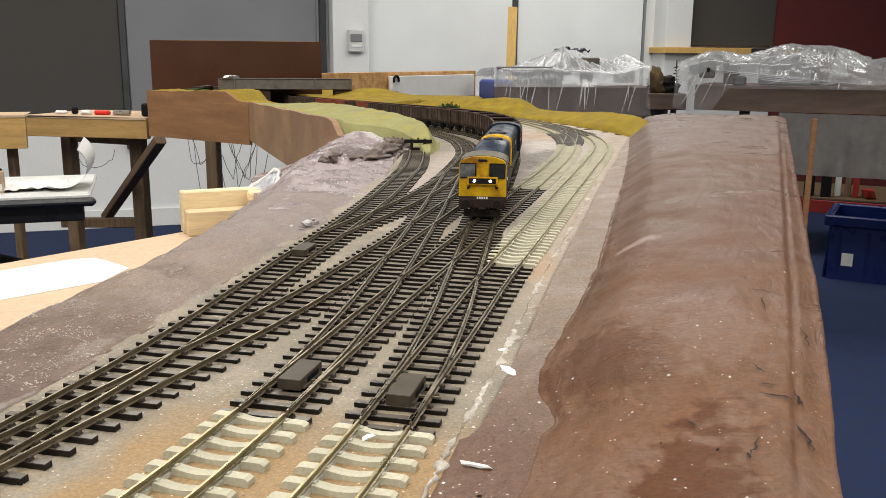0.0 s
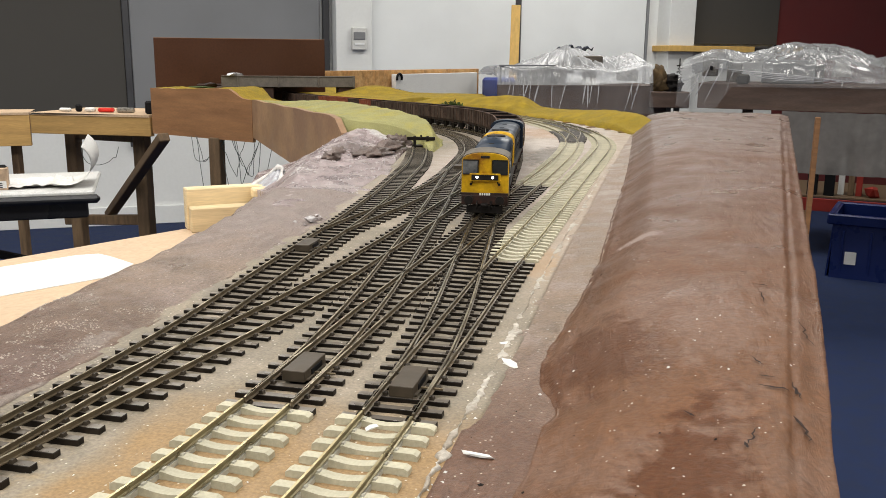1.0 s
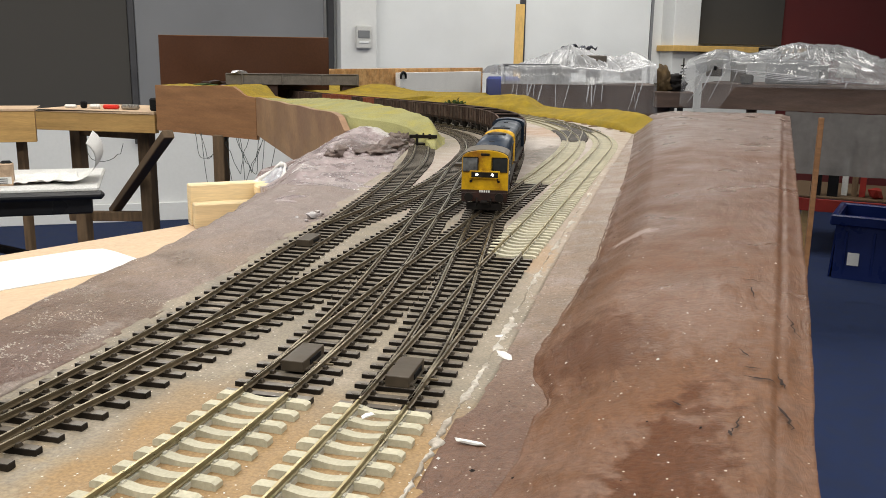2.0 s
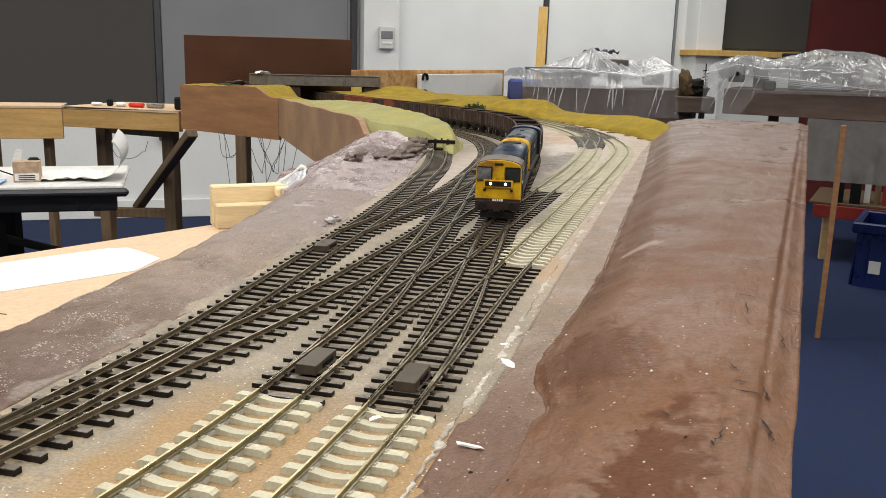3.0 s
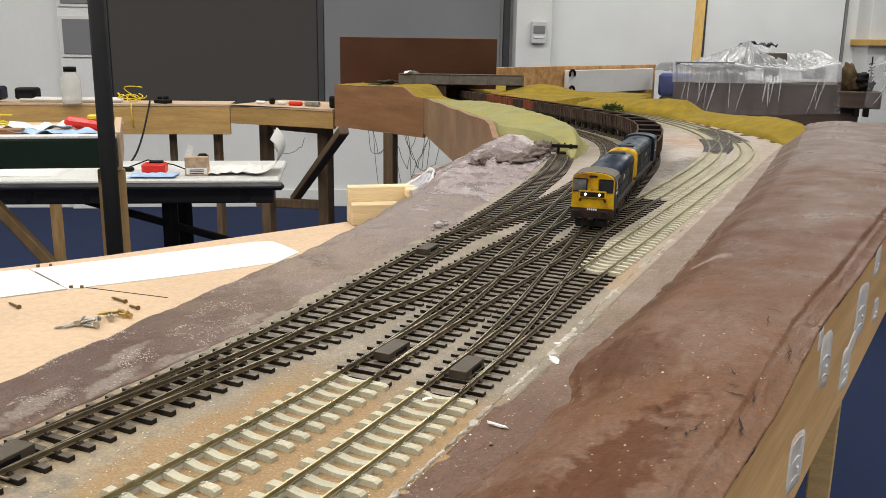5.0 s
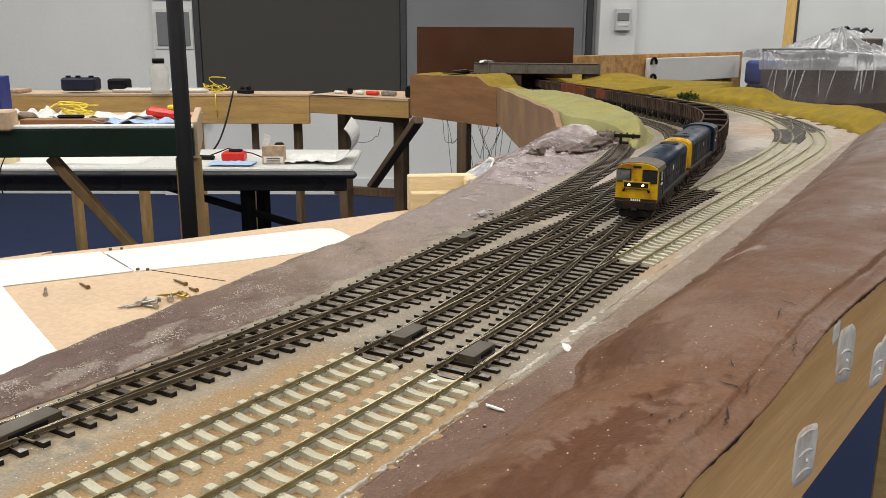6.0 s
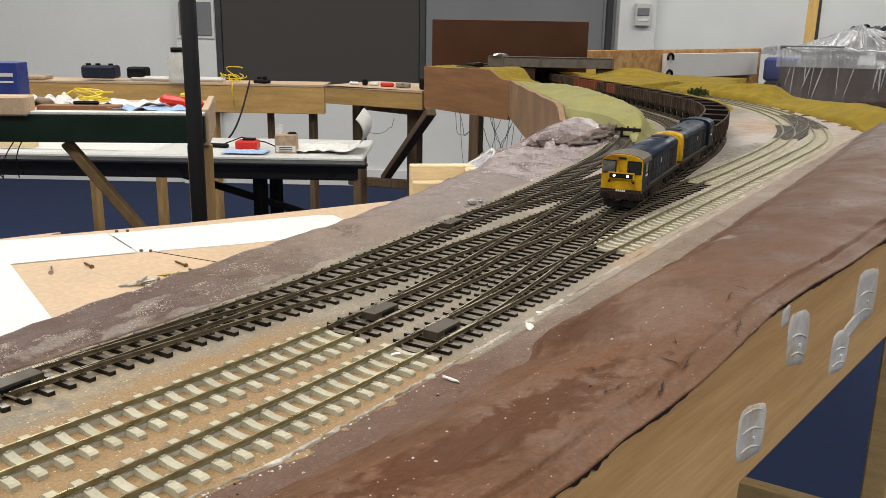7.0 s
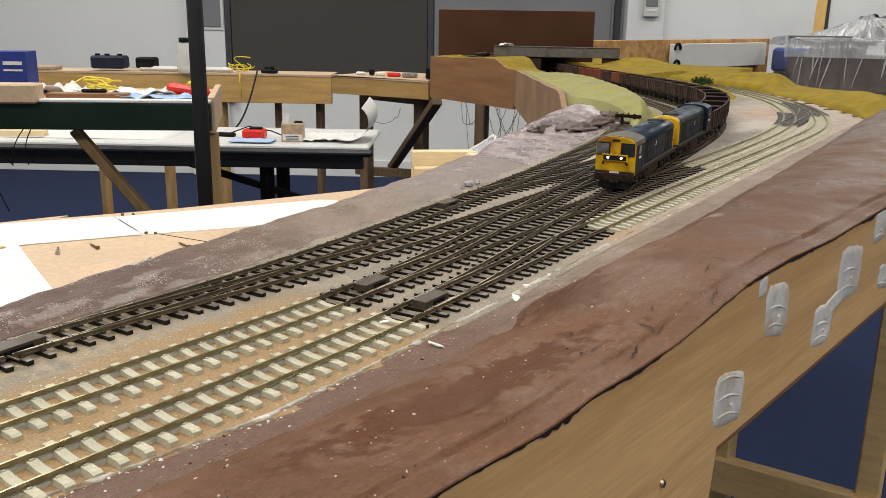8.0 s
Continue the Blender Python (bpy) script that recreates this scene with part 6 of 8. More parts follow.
bush(-0.361, 1.617, 0.008, 0.017, 4)
for x, y, dx, m, nm, lb in ((-1.05, 1.78, 0.05, M_BUSH, "moss_strip", "strip of green scatter on the plywood edge"), (-1.10, 1.93, 0.02, M_RED, "red_tool", "small red tool lying by the bridge"), (-1.045, 1.957, 0.036, M_FOIL, "foil_tube", "crumpled silver tube lying by the bridge")):
    chip(nm, x, y, 0.0597 if nm == "foil_tube" else 0.033, (dx, 0.010, 0.004 if m is M_BUSH else 0.010), m, len(nm), lb, "tool" if m is not M_BUSH else "scatter", "", 0.6)

# ---- left side of the room: benches, table, trolley ----
M_TABLEEDGE = mat("charcoal_table_edge", (0.016, 0.016, 0.019), 0.35, var=0.1, scale=20)
M_TABLETOP = mat("pale_grey_laminate", (0.62, 0.62, 0.6), 0.45, var=0.05, scale=20)
M_BLUECLOTH = mat("pale_blue_paper_towel", (0.34, 0.47, 0.68), 0.8, var=0.1, scale=40, bump=0.2)
M_REDPLASTIC = mat("red_plastic", (0.62, 0.03, 0.02), 0.35, var=0.1, scale=40)
M_CARD = mat("brown_and_white_card", (0.42, 0.30, 0.2), 0.7, var=0.3, scale=60)
M_CABLE = mat("grey_green_cable", (0.06, 0.075, 0.07), 0.5, var=0.2, scale=60)
M_WIRE_Y = mat("yellow_wire", (0.72, 0.55, 0.03), 0.4, var=0.05, scale=60)
M_GREEN = mat("dark_green_paint", (0.004, 0.016, 0.008), 0.45, var=0.2, scale=20)
M_NAVY = mat("navy_plastic", (0.014, 0.018, 0.035), 0.4, var=0.15, scale=40)
M_BLUEBOX = mat("blue_printed_card", (0.02, 0.04, 0.22), 0.4, var=0.1, scale=40)
M_TUBLID = mat("cream_plastic_lid", (0.42, 0.38, 0.30), 0.5, var=0.1, scale=20)
M_CLEAR = mat("cloudy_clear_plastic", (0.75, 0.72, 0.66), 0.2, var=0.05, scale=40, alpha=0.45)
VIEW = Vector((-0.53, 0.85, 0))
SIDE = Vector((-0.85, -0.53, 0))


def bench(name, a, b, z, drop, depth, back, label):
    """A timber-edged bench board: front beam, top board."""
    a, b, back = Vector((*a, 0)), Vector((*b, 0)), Vector((*back, 0)).normalized()
    top = empty(name, (a + b) / 2 + Vector((0, 0, z)))
    bpy.context.view_layer.update()
    plank("front_beam", a[:2], b[:2], z - drop, z - 0.006, 0.020, M_BENCHFRONT, top)
    bm = bmesh.new()
    q = [a - back * 0.012, b - back * 0.012, b + back * depth, a + back * depth]
    for zz in (z, z - 0.006):
        bm.faces.new([bm.verts.new((p.x, p.y, zz)) for p in (q if zz == z else q[::-1])])
    vs = list(bm.verts)
    for k in range(4):
        o = [0, 3, 2, 1]
        bm.faces.new((vs[k], vs[4 + o[k]], vs[4 + o[(k + 1) % 4]], vs[(k + 1) % 4]))
    bmesh.ops.recalc_face_normals(bm, faces=bm.faces)
    part("top_board", bm, M_MDF, top)
    fix(top)
    return tagged(top, label, "bench")


J = (-1.575, 1.815)
BENCH_L = bench("workbench", (J[0] + SIDE.x * 0.006, J[1] + SIDE.y * 0.006), (J[0] + SIDE.x * 1.9, J[1] + SIDE.y * 1.9), -0.043, 0.090, 0.14, (VIEW.x, VIEW.y), "long pine-edged layout bench with tools on it")
BENCH_S = bench("workbench", J, (-1.222, 1.83), -0.043, 0.056, 0.26, (0.0, 1.0), "short pine-edged layout bench beside the plywood side")


def post(parent, x, y, ztop, w, material):
    return bar("leg", (x, y, FLOOR_Z), (x, y, ztop), w, w, material, parent, bevel=0.002)


post(BENCH_S, -1.548, 1.945, -0.100, 0.034, M_DARKWOOD)
post(BENCH_S, -1.300, 1.900, -0.100, 0.036, M_DARKWOOD)
post(BENCH_S, -0.985, 1.730, -0.086, 0.030, M_DARKWOOD)
post(BENCH_L, -1.762, 1.760, -0.133, 0.018, M_DARKWOOD)
post(BENCH_L, -1.650, 1.835, -0.133, 0.022, M_DARKWOOD)
for x, y in ((-1.90, 1.65), (-2.05, 1.55), (-2.25, 1.45), (-2.9, 1.1)):
    post(BENCH_L, x, y, -0.133, 0.026, M_LEG)
boxed("crossbar", (-1.42, 1.93, -0.113), (0.24, 0.03, 0.024), M_DARKWOOD, BENCH_S, turn=-10)
bar("brace", (-1.105, 1.690, -0.085), (-1.475, 1.985, -0.350), 0.028, 0.022, M_DARKWOOD, BENCH_S)
bar("stretcher", (-1.62, 1.985, -0.372), (-1.300, 1.925, -0.345), 0.024, 0.028, M_DARKWOOD, BENCH_S)
fix(BENCH_S)
fix(BENCH_L)
rnd = random.Random(77)
for k in range(10):
    x0 = -1.10 + 0.20 * rnd.random() if k < 9 else -1.68 + 0.40 * rnd.random()
    y0 = 1.76 - 0.25 * (x0 + 1.10) if k < 9 else 1.84
    span, sag = 0.05 + 0.14 * rnd.random(), 0.05 + 0.16 * rnd.random() * (1.0 if k < 9 else 0.5)
    top_z = -0.085 if k < 9 else -0.125
    pts = [(x0 + span * (s_ + 0.12 * math.sin(6 * s_ + k)), y0 - 0.35 * span * s_, top_z - sag * math.sin(math.pi * s_) ** (0.7 + 0.5 * rnd.random())) for s_ in [j / 14 for j in range(15)]]
    tagged(tube("cable", pts, 0.0008, M_CABLE, None, sides=5), "thin grey-green cable looping under the bench", "cable", "cables")
tagged(tube("cable", [tuple(Vector((-1.78, 1.69, -0.036)).lerp(Vector((-1.40, 1.18, -0.150)), s) + Vector((0, 0, -0.05 * math.sin(math.pi * s)))) for s in [j / 12 for j in range(13)]], 0.0026, M_BLACK, None, sides=6), "black cable hanging from the bench to the table", "cable", "cables")


def bench_thing(name, at, size, material, label, category, turn=0.0, bevel=0.003):
    return tagged(boxed(name, (at[0], at[1], at[2] + size[2] / 2), size, material, None, turn=turn, bevel=bevel), label, category)


BZ = -0.0425
for x, y, s, m, lb, ct in ((-1.51, 1.87, (0.035, 0.012, 0.010), M_PAPER, "small white tube lying on the bench", "tube"), (-1.475, 1.88, (0.016, 0.016, 0.020), M_BLACK, "small black cap on the bench", "cap"), (-1.44, 1.88, (0.030, 0.014, 0.012), M_PAPER, "small white pot on the bench", "pot"),
                           (-1.39, 1.88, (0.045, 0.016, 0.012), M_REDPLASTIC, "small red tool lying on the bench", "tool"), (-1.33, 1.88, (0.050, 0.016, 0.014), M_STEEL, "silver tube lying on the bench", "tube"), (-1.245, 1.87, (0.028, 0.028, 0.034), M_BLACK, "small black box on the bench", "box")):
    bench_thing({"cap": "black_lid_pot", "box": "small_black_box"}.get(ct, "small_" + ct), (x, y, BZ), s, m, lb, ct, turn=5, bevel=0.004)


def from_bench(along_, deep, z=BZ):
    p = Vector((*J, 0)) + SIDE * along_ + VIEW * deep
    return (p.x, p.y, z)


bench_thing("paper_roll", from_bench(0.47, 0.03), (0.30, 0.018, 0.016), M_PAPER, "long white roll lying on the bench", "roll", turn=32, bevel=0.007)
plug = empty("switch_unit", from_bench(0.205, 0.02))
part("base", box(bmesh.new(), (0, 0, 0.006), (0.05, 0.03, 0.012), None, 0.003), M_BLACK, plug)
part("knob", box(bmesh.new(), (0.012, 0, 0.017), (0.014, 0.014, 0.012), None, 0.003), M_BLACK, plug)
part("knob", box(bmesh.new(), (-0.012, 0, 0.016), (0.012, 0.014, 0.010), None, 0.003), M_BLACK, plug)
tagged(plug, "small black switch unit on the bench edge", "switch")


def wire_tangle(name, at, size, n, seed, material, label, rise=0.02):
    rnd = random.Random(seed)
    top = empty(name, at)
    for _ in range(n):
        ctr = [Vector((rnd.uniform(-1, 1) * size[0], rnd.uniform(-1, 1) * size[1], abs(rnd.uniform(0, 1)) * size[2] + 0.002)) for _ in range(6)]
        pts = []
        for a, b, c in zip(ctr, ctr[1:], ctr[2:]):
            pts += [((a + b) / 2).lerp(b, s).lerp(b.lerp((b + c) / 2, s), s) for s in (0, 0.2, 0.4, 0.6, 0.8)]
        tube("wire", [tuple(p) for p in pts], 0.0016, material, top, sides=5)
    return tagged(top, label, "wire")


wire_tangle("wire_coil", from_bench(0.30, 0.03), (0.05, 0.03, 0.05), 4, 5, M_WIRE_Y, "tangled thin yellow wire on the bench")
tagged(tube("wire", [from_bench(0.29, -0.012, BZ + 0.002), from_bench(0.29, -0.022, BZ - 0.02), from_bench(0.285, -0.022, BZ - 0.07)], 0.0018, M_WIRE_Y), "thin yellow wire hanging over the bench edge", "wire")
con = empty("controller", from_bench(0.715, 0.04))
con.rotation_euler = (0, 0, radians(32))
part("case", box(bmesh.new(), (0, 0, 0.026), (0.105, 0.06, 0.040), None, 0.006), M_NAVY, con)
for sx in (-0.034, -0.004, 0.036):
    disc("knob", (sx, -0.01, 0.046), 0.008, 0.012, "z", M_BLACK, con)
tagged(con, "navy train controller with three black knobs", "controller")
con2 = empty("power_supply", from_bench(0.60, 0.05))
con2.rotation_euler = (0, 0, radians(30))
part("case", box(bmesh.new(), (0, 0, 0.025), (0.060, 0.05, 0.034), None, 0.005), M_BLACK, con2)
part("vent", box(bmesh.new(), (0, -0.0255, 0.018), (0.04, 0.002, 0.014), None, 0.0005), M_SOOT, con2)
tagged(con2, "black power supply box on the bench", "power supply")
bottle = empty("bottle", from_bench(0.455, -0.02))
tube("body", [(0, 0, 0), (0, 0, 0.004), (0, 0, 0.075), (0, 0, 0.088), (0, 0, 0.092)], [0.026, 0.028, 0.028, 0.018, 0.016], M_CLEAR, bottle, "cloudy clear plastic body", 18)
tube("cap", [(0, 0, 0.092), (0, 0, 0.106)], [0.018, 0.018], M_BLACK, bottle, "black screw cap", 18)
tagged(bottle, "cloudy clear bottle with a black cap", "bottle")
bench_thing("cutting_board", from_bench(1.0, 0.03), (0.24, 0.08, 0.012), M_CARD, "flat brown board lying on the bench", "board", turn=32)


# folding table
TAB0 = Vector((-1.000, 1.250, -0.150))


def table():
    top = empty("folding_table", (TAB0.x, TAB0.y, FLOOR_Z))
    bpy.context.view_layer.update()
    ctr = TAB0 + SIDE * 0.75 + VIEW * 0.15
    boxed("tabletop", (ctr.x, ctr.y, -0.155), (1.50, 0.30, 0.012), M_TABLETOP, top, "pale grey laminate tabletop", turn=32, bevel=0.004)
    c2 = TAB0 + SIDE * 0.75
    boxed("edge_band", (c2.x, c2.y, -0.166), (1.52, 0.022, 0.016), M_TABLEEDGE, top, "charcoal rounded table edge", turn=32, bevel=0.006)
    c3 = TAB0 + SIDE * 0.76 + VIEW * 0.03
    boxed("apron", (c3.x, c3.y, -0.190), (1.49, 0.020, 0.034), M_TABLEEDGE, top, turn=32, bevel=0.003)
    for s in (0.25, 1.25):
        for d in (0.06, 0.25):
            p = TAB0 + SIDE * s + VIEW * d
            bar("leg", (p.x, p.y, FLOOR_Z), (p.x, p.y, -0.172), 0.026, 0.026, M_BLACK, top)
        a, b = TAB0 + SIDE * (s - 0.20) + VIEW * 0.08, TAB0 + SIDE * s + VIEW * 0.08
        bar("strut", (a.x, a.y, -0.185) if s > 1 else (a.x + SIDE.x * 0.45, a.y + SIDE.y * 0.45, -0.190), (b.x, b.y, -0.46) if s > 1 else (a.x + 0.02, a.y, -0.33), 0.020, 0.014, M_BLACK, top)
    fix(top)
    return tagged(top, "folding table with a pale top and charcoal edge", "table")


table()
TZ = -0.149


def on_table(s, d, z=TZ):
    p = TAB0 + SIDE * s + VIEW * d
    return (p.x, p.y, z)


def draped(name, at, size, turn, material, label, category, lift=0.004, seed=1.0, nx=26, ny=16):
    """A thin rumpled sheet."""
    verts, faces = [], []
    c, s = math.cos(radians(turn)), math.sin(radians(turn))
    for k in range(ny + 1):
        for j in range(nx + 1):
            x, y = (j / nx - 0.5) * size[0], (k / ny - 0.5) * size[1]
            h = lift * (0.55 + 1.1 * noise.noise(Vector((x * 7 / max(size), y * 7 / max(size), seed))) + 0.12 * rough(x, y, 14 / max(size), seed + 2))
            verts.append((at[0] + x * c - y * s, at[1] + x * s + y * c, at[2] + max(0.0005, h)))
    w = nx + 1
    faces = [(k * w + j, k * w + j + 1, (k + 1) * w + j + 1, (k + 1) * w + j) for k in range(ny) for j in range(nx)]
    n = len(verts)
    verts += [(x, y, z - 0.001) for x, y, z in verts]
    faces += [tuple(n + i for i in f[::-1]) for f in faces]
    rim = [j for j in range(w)] + [k * w + nx for k in range(1, ny + 1)] + [ny * w + j for j in range(nx - 1, -1, -1)] + [k * w for k in range(ny - 1, 0, -1)]
    faces += [(rim[i], n + rim[i], n + rim[(i + 1) % len(rim)], rim[(i + 1) % len(rim)]) for i in range(len(rim))]
    return tagged(raw(name, verts, faces, material, smooth=True), label, category)


draped("paper_sheet", on_table(0.98, 0.15), (1.0, 0.22), 32, M_PAPER, "white paper covering the table", "paper", 0.003, 4.0)
draped("paper_sheet", on_table(0.105, 0.10, TZ + 0.003), (0.12, 0.11), 38, M_PAPER, "rumpled white paper on the table", "paper", 0.009, 2.0)
curl = []
for k in range(13):
    a = -0.5 + 2.9 * k / 12
    curl.append((0.050 * math.sin(a), 0.044 * (1 - math.cos(a))))
verts, faces = [], []
for o in (0.0, 0.13):
    for x, z in curl:
        k = 1.0 if o == 0 else 1.18
        p = Vector(on_table(0.055 - x * k, 0.03 + o))
        verts.append((p.x, p.y, TZ + 0.006 + z * k))
for k in range(12):
    faces.append((k, k + 1, 13 + k + 1, 13 + k))
vv = [(x + 0.0012 * VIEW.y, y, z + 0.0012) for x, y, z in verts]
faces += [tuple(26 + i for i in f[::-1]) for f in list(faces)]
tagged(raw("curled_card", verts + vv, faces, M_PAPER, smooth=True), "curled pale card standing at the table end", "card")
small = empty("card_box", on_table(0.185, 0.06))
small.rotation_euler = (0, 0, radians(35))
part("box_body", box(bmesh.new(), (0, 0, 0.021), (0.050, 0.036, 0.042), None, 0.001), M_CARD, small, "small brown card box")
part("front_label", box(bmesh.new(), (0.000, -0.0183, 0.011), (0.044, 0.001, 0.014), None, 0.0002), M_PAPER, small, "white printed label")
for k in range(3):
    part("print_bar", box(bmesh.new(), (0.000, -0.0190, 0.014 - 0.004 * k), (0.030, 0.0006, 0.0016), None, 0.0), M_SOOT, small)
part("open_flap", box(bmesh.new(), (-0.016, 0.002, 0.052), (0.014, 0.001, 0.026), Matrix.Rotation(0.3, 3, "Y"), 0.0003), M_PAPER, small)
part("contents", box(bmesh.new(), (0.012, 0.008, 0.040), (0.022, 0.016, 0.014), None, 0.004), M_BLACK, small)
tagged(small, "small open brown card box with a printed label", "box")
meter = empty("multimeter", on_table(0.285, 0.10))
meter.rotation_euler = (0, 0, radians(30))
part("body", box(bmesh.new(), (0, 0, 0.011), (0.052, 0.040, 0.022), None, 0.004), M_REDPLASTIC, meter, "red plastic case")
part("grip", box(bmesh.new(), (0.004, 0, 0.024), (0.030, 0.018, 0.006), None, 0.002), M_BLACK, meter)
tagged(meter, "small red tool case on the table", "tool")
draped("cloth", on_table(0.275, 0.035, TZ + 0.003), (0.10, 0.06), 30, M_BLUECLOTH, "flat pale blue paper towel on the table", "paper towel", 0.003, 3.0)
bench_thing("pliers", on_table(0.36, 0.12), (0.05, 0.016, 0.010), M_BLACK, "black handled tool lying on the table", "tool", turn=20)
tagged(tube("cable", [on_table(0.36, 0.12, TZ + 0.004), on_table(0.31, 0.15, TZ + 0.022), on_table(0.25, 0.14, TZ + 0.012), on_table(0.21, 0.10, TZ + 0.004)], 0.0016, M_BLACK, sides=5), "thin dark cable on the table", "cable", "cables")
bench_thing("timber_strip", on_table(0.98, 0.06), (0.42, 0.03, 0.016), M_PINE_H, "long pine strip lying on the table", "timber", turn=32, bevel=0.001)
bench_thing("black_pouch", on_table(1.02, 0.16), (0.16, 0.06, 0.030), M_BLACK, "black pouch lying on the table", "pouch", turn=32, bevel=0.010)

# trolley bench with a black post
TR = Vector((-0.918, 0.708, 0))
TDIR = Vector((-0.806, -0.590, 0)).normalized()
TBACK = Vector((-0.70, 0.714, 0)).normalized()
TANG = math.degrees(math.atan2(-TDIR.y, -TDIR.x))


def trolley():
    top = empty("layout_trolley", (TR.x, TR.y, FLOOR_Z))
    bpy.context.view_layer.update()
    e = TR + TDIR * 0.9
    plank("front_panel", TR[:2], e[:2], -0.052, -0.007, 0.012, M_GREEN, top, "dark green painted front panel")
    plank("top_strip", (TR + TBACK * 0.005)[:2], (e + TBACK * 0.005)[:2], -0.0065, -0.001, 0.022, M_PAPER, top)
    plank("end_panel", (TR + TBACK * 0.008)[:2], (TR + TBACK * 0.285)[:2], -0.058, 0.003, 0.012, M_MDF, top, "pale bare plywood end panel")
    c = TR + TDIR * 0.45 + TBACK * 0.15
    boxed("deck", (c.x, c.y, -0.010), (0.88, 0.26, 0.008), M_MDF, top, turn=TANG, bevel=0.001)
    for s, d in ((0.012, 0.03), (0.86, 0.03), (0.86, 0.26)):
        p = TR + TDIR * s + TBACK * d
        bar("leg", (p.x, p.y, FLOOR_Z), (p.x, p.y, -0.058), 0.034, 0.030, M_LEG, top)
    a, b = TR + TDIR * 0.235 + TBACK * 0.03, TR + TDIR * 0.05 + TBACK * 0.03
    bar("brace", (a.x, a.y, -0.056), (b.x, b.y, -0.30), 0.022, 0.016, M_BRACE, top)
    fix(top)
    return tagged(top, "dark green fronted layout trolley with pine legs", "trolley")


trolley()
pole = tube("black_post", [(-0.873, 0.645, FLOOR_Z), (-0.873, 0.645, 0.42)], 0.0125, M_BLACK, None, sides=12)
tagged(pole, "upright black steel post in front of the trolley", "post")


def on_trolley(s, d, z=-0.005):
    p = TR + TDIR * s + TBACK * d
    return (p.x, p.y, z)


bench_thing("timber_strip", on_trolley(0.21, 0.05), (0.135, 0.03, 0.010), M_PLY, "brown wooden strip lying on the trolley", "timber", turn=TANG, bevel=0.001)
bench_thing("black_pen", on_trolley(0.20, 0.05, 0.0055), (0.045, 0.008, 0.006), M_BLACK, "black tool lying on the wooden strip", "tool", turn=TANG)
draped("cloth", on_trolley(0.095, 0.06), (0.13, 0.05), TANG, M_BLUECLOTH, "folded pale blue cloth on the trolley", "cloth", 0.007, 6.0)
draped("crumpled_paper", on_trolley(0.15, 0.12), (0.17, 0.08), TANG, M_PAPER, "crumpled white paper on the trolley", "paper", 0.012, 8.0)
draped("crumpled_paper", on_trolley(0.29, 0.16), (0.10, 0.07), TANG, M_PAPER, "crumpled white paper on the trolley", "paper", 0.014, 11.0)
red = empty("heat_gun", on_trolley(0.045, 0.12))
red.rotation_euler = (0, 0, radians(TANG))
part("body", box(bmesh.new(), (0, 0, 0.010), (0.075, 0.030, 0.018), Matrix.Rotation(0.15, 3, "Y"), 0.006), M_REDPLASTIC, red, "red plastic body")
part("cap", box(bmesh.new(), (0.012, 0, 0.022), (0.026, 0.020, 0.008), None, 0.002), M_WIRE_Y, red, "yellow cap")
tagged(red, "red tool with a yellow cap on the trolley", "tool")
wire_tangle("wire_coil", on_trolley(0.20, 0.17), (0.09, 0.05, 0.030), 5, 9, M_WIRE_Y, "loose thin yellow wires on the trolley")
bench_thing("brown_block", on_trolley(0.345, 0.00, -0.008), (0.13, 0.04, 0.032), M_MDF, "pale brown wooden block on the trolley", "block", turn=TANG)
blue = empty("blue_carton", on_trolley(0.355, 0.10, 0.0))
blue.rotation_euler = (0, 0, radians(TANG))
part("carton", box(bmesh.new(), (0, 0, 0.036), (0.085, 0.050, 0.072), None, 0.001), M_BLUEBOX, blue, "blue printed card carton")
for k in range(2):
    part("print_bar", box(bmesh.new(), (0.020, -0.0256, 0.052 - 0.012 * k), (0.032, 0.0008, 0.006 - 0.003 * k), None, 0.0), M_TABLETOP, blue)
tagged(blue, "blue printed carton standing on the trolley", "carton")
for a, b, low in ((0.385, 0.375, -0.115), (0.372, 0.345, -0.118), (0.318, 0.345, -0.120), (0.306, 0.318, -0.118), (0.395, 0.360, -0.200)):
    pts = [on_trolley(a + (b - a) * t + 0.008 * math.sin(math.pi * t), 0.03, -0.052 + (low + 0.052) * t) for t in [j / 10 for j in range(11)]]
    tagged(tube("cable", pts, 0.0010, M_BLACK, sides=5), "thin black cable hanging under the trolley", "cable", "cables")

# ---- far boards, wall things ----
osb = empty("strand_board", (-0.95, 3.05, 0.0))
bpy.context.view_layer.update()
plank("board", (-1.10, 2.60), (-0.745, 3.85), -0.20, 0.062, 0.018, M_OSB, osb)
fix(osb)
tagged(osb, "orange strand board standing behind the railway", "board")
OD = Vector((-0.745 + 1.10, 3.85 - 2.60, 0)).normalized()
ON = Vector((OD.y, -OD.x, 0))


def on_osb(s, z, proud=0.02):
    p = Vector((-1.10, 2.60, 0)) + OD * s + ON * proud
    return (p.x, p.y, z)


banner = empty("white_roll", on_osb(0.9, 0.0))
bpy.context.view_layer.update()
plank("sheet", on_osb(0.52, 0, 0.03)[:2], on_osb(1.22, 0, 0.03)[:2], -0.050, 0.046, 0.022, M_PAPER, banner, "white rolled sheet")
for z0 in (0.030, -0.034):
    pts = [on_osb(0.535 + 0.018 * math.cos(a), z0 + 0.018 * math.sin(a), 0.047) for a in [math.pi * j / 8 for j in range(-1, 10)]]
    tube("strap", pts, 0.005, M_BLACK, banner, "black strap", 6)
fix(banner)
tagged(banner, "white rolled sheet strapped to the strand board", "roll")
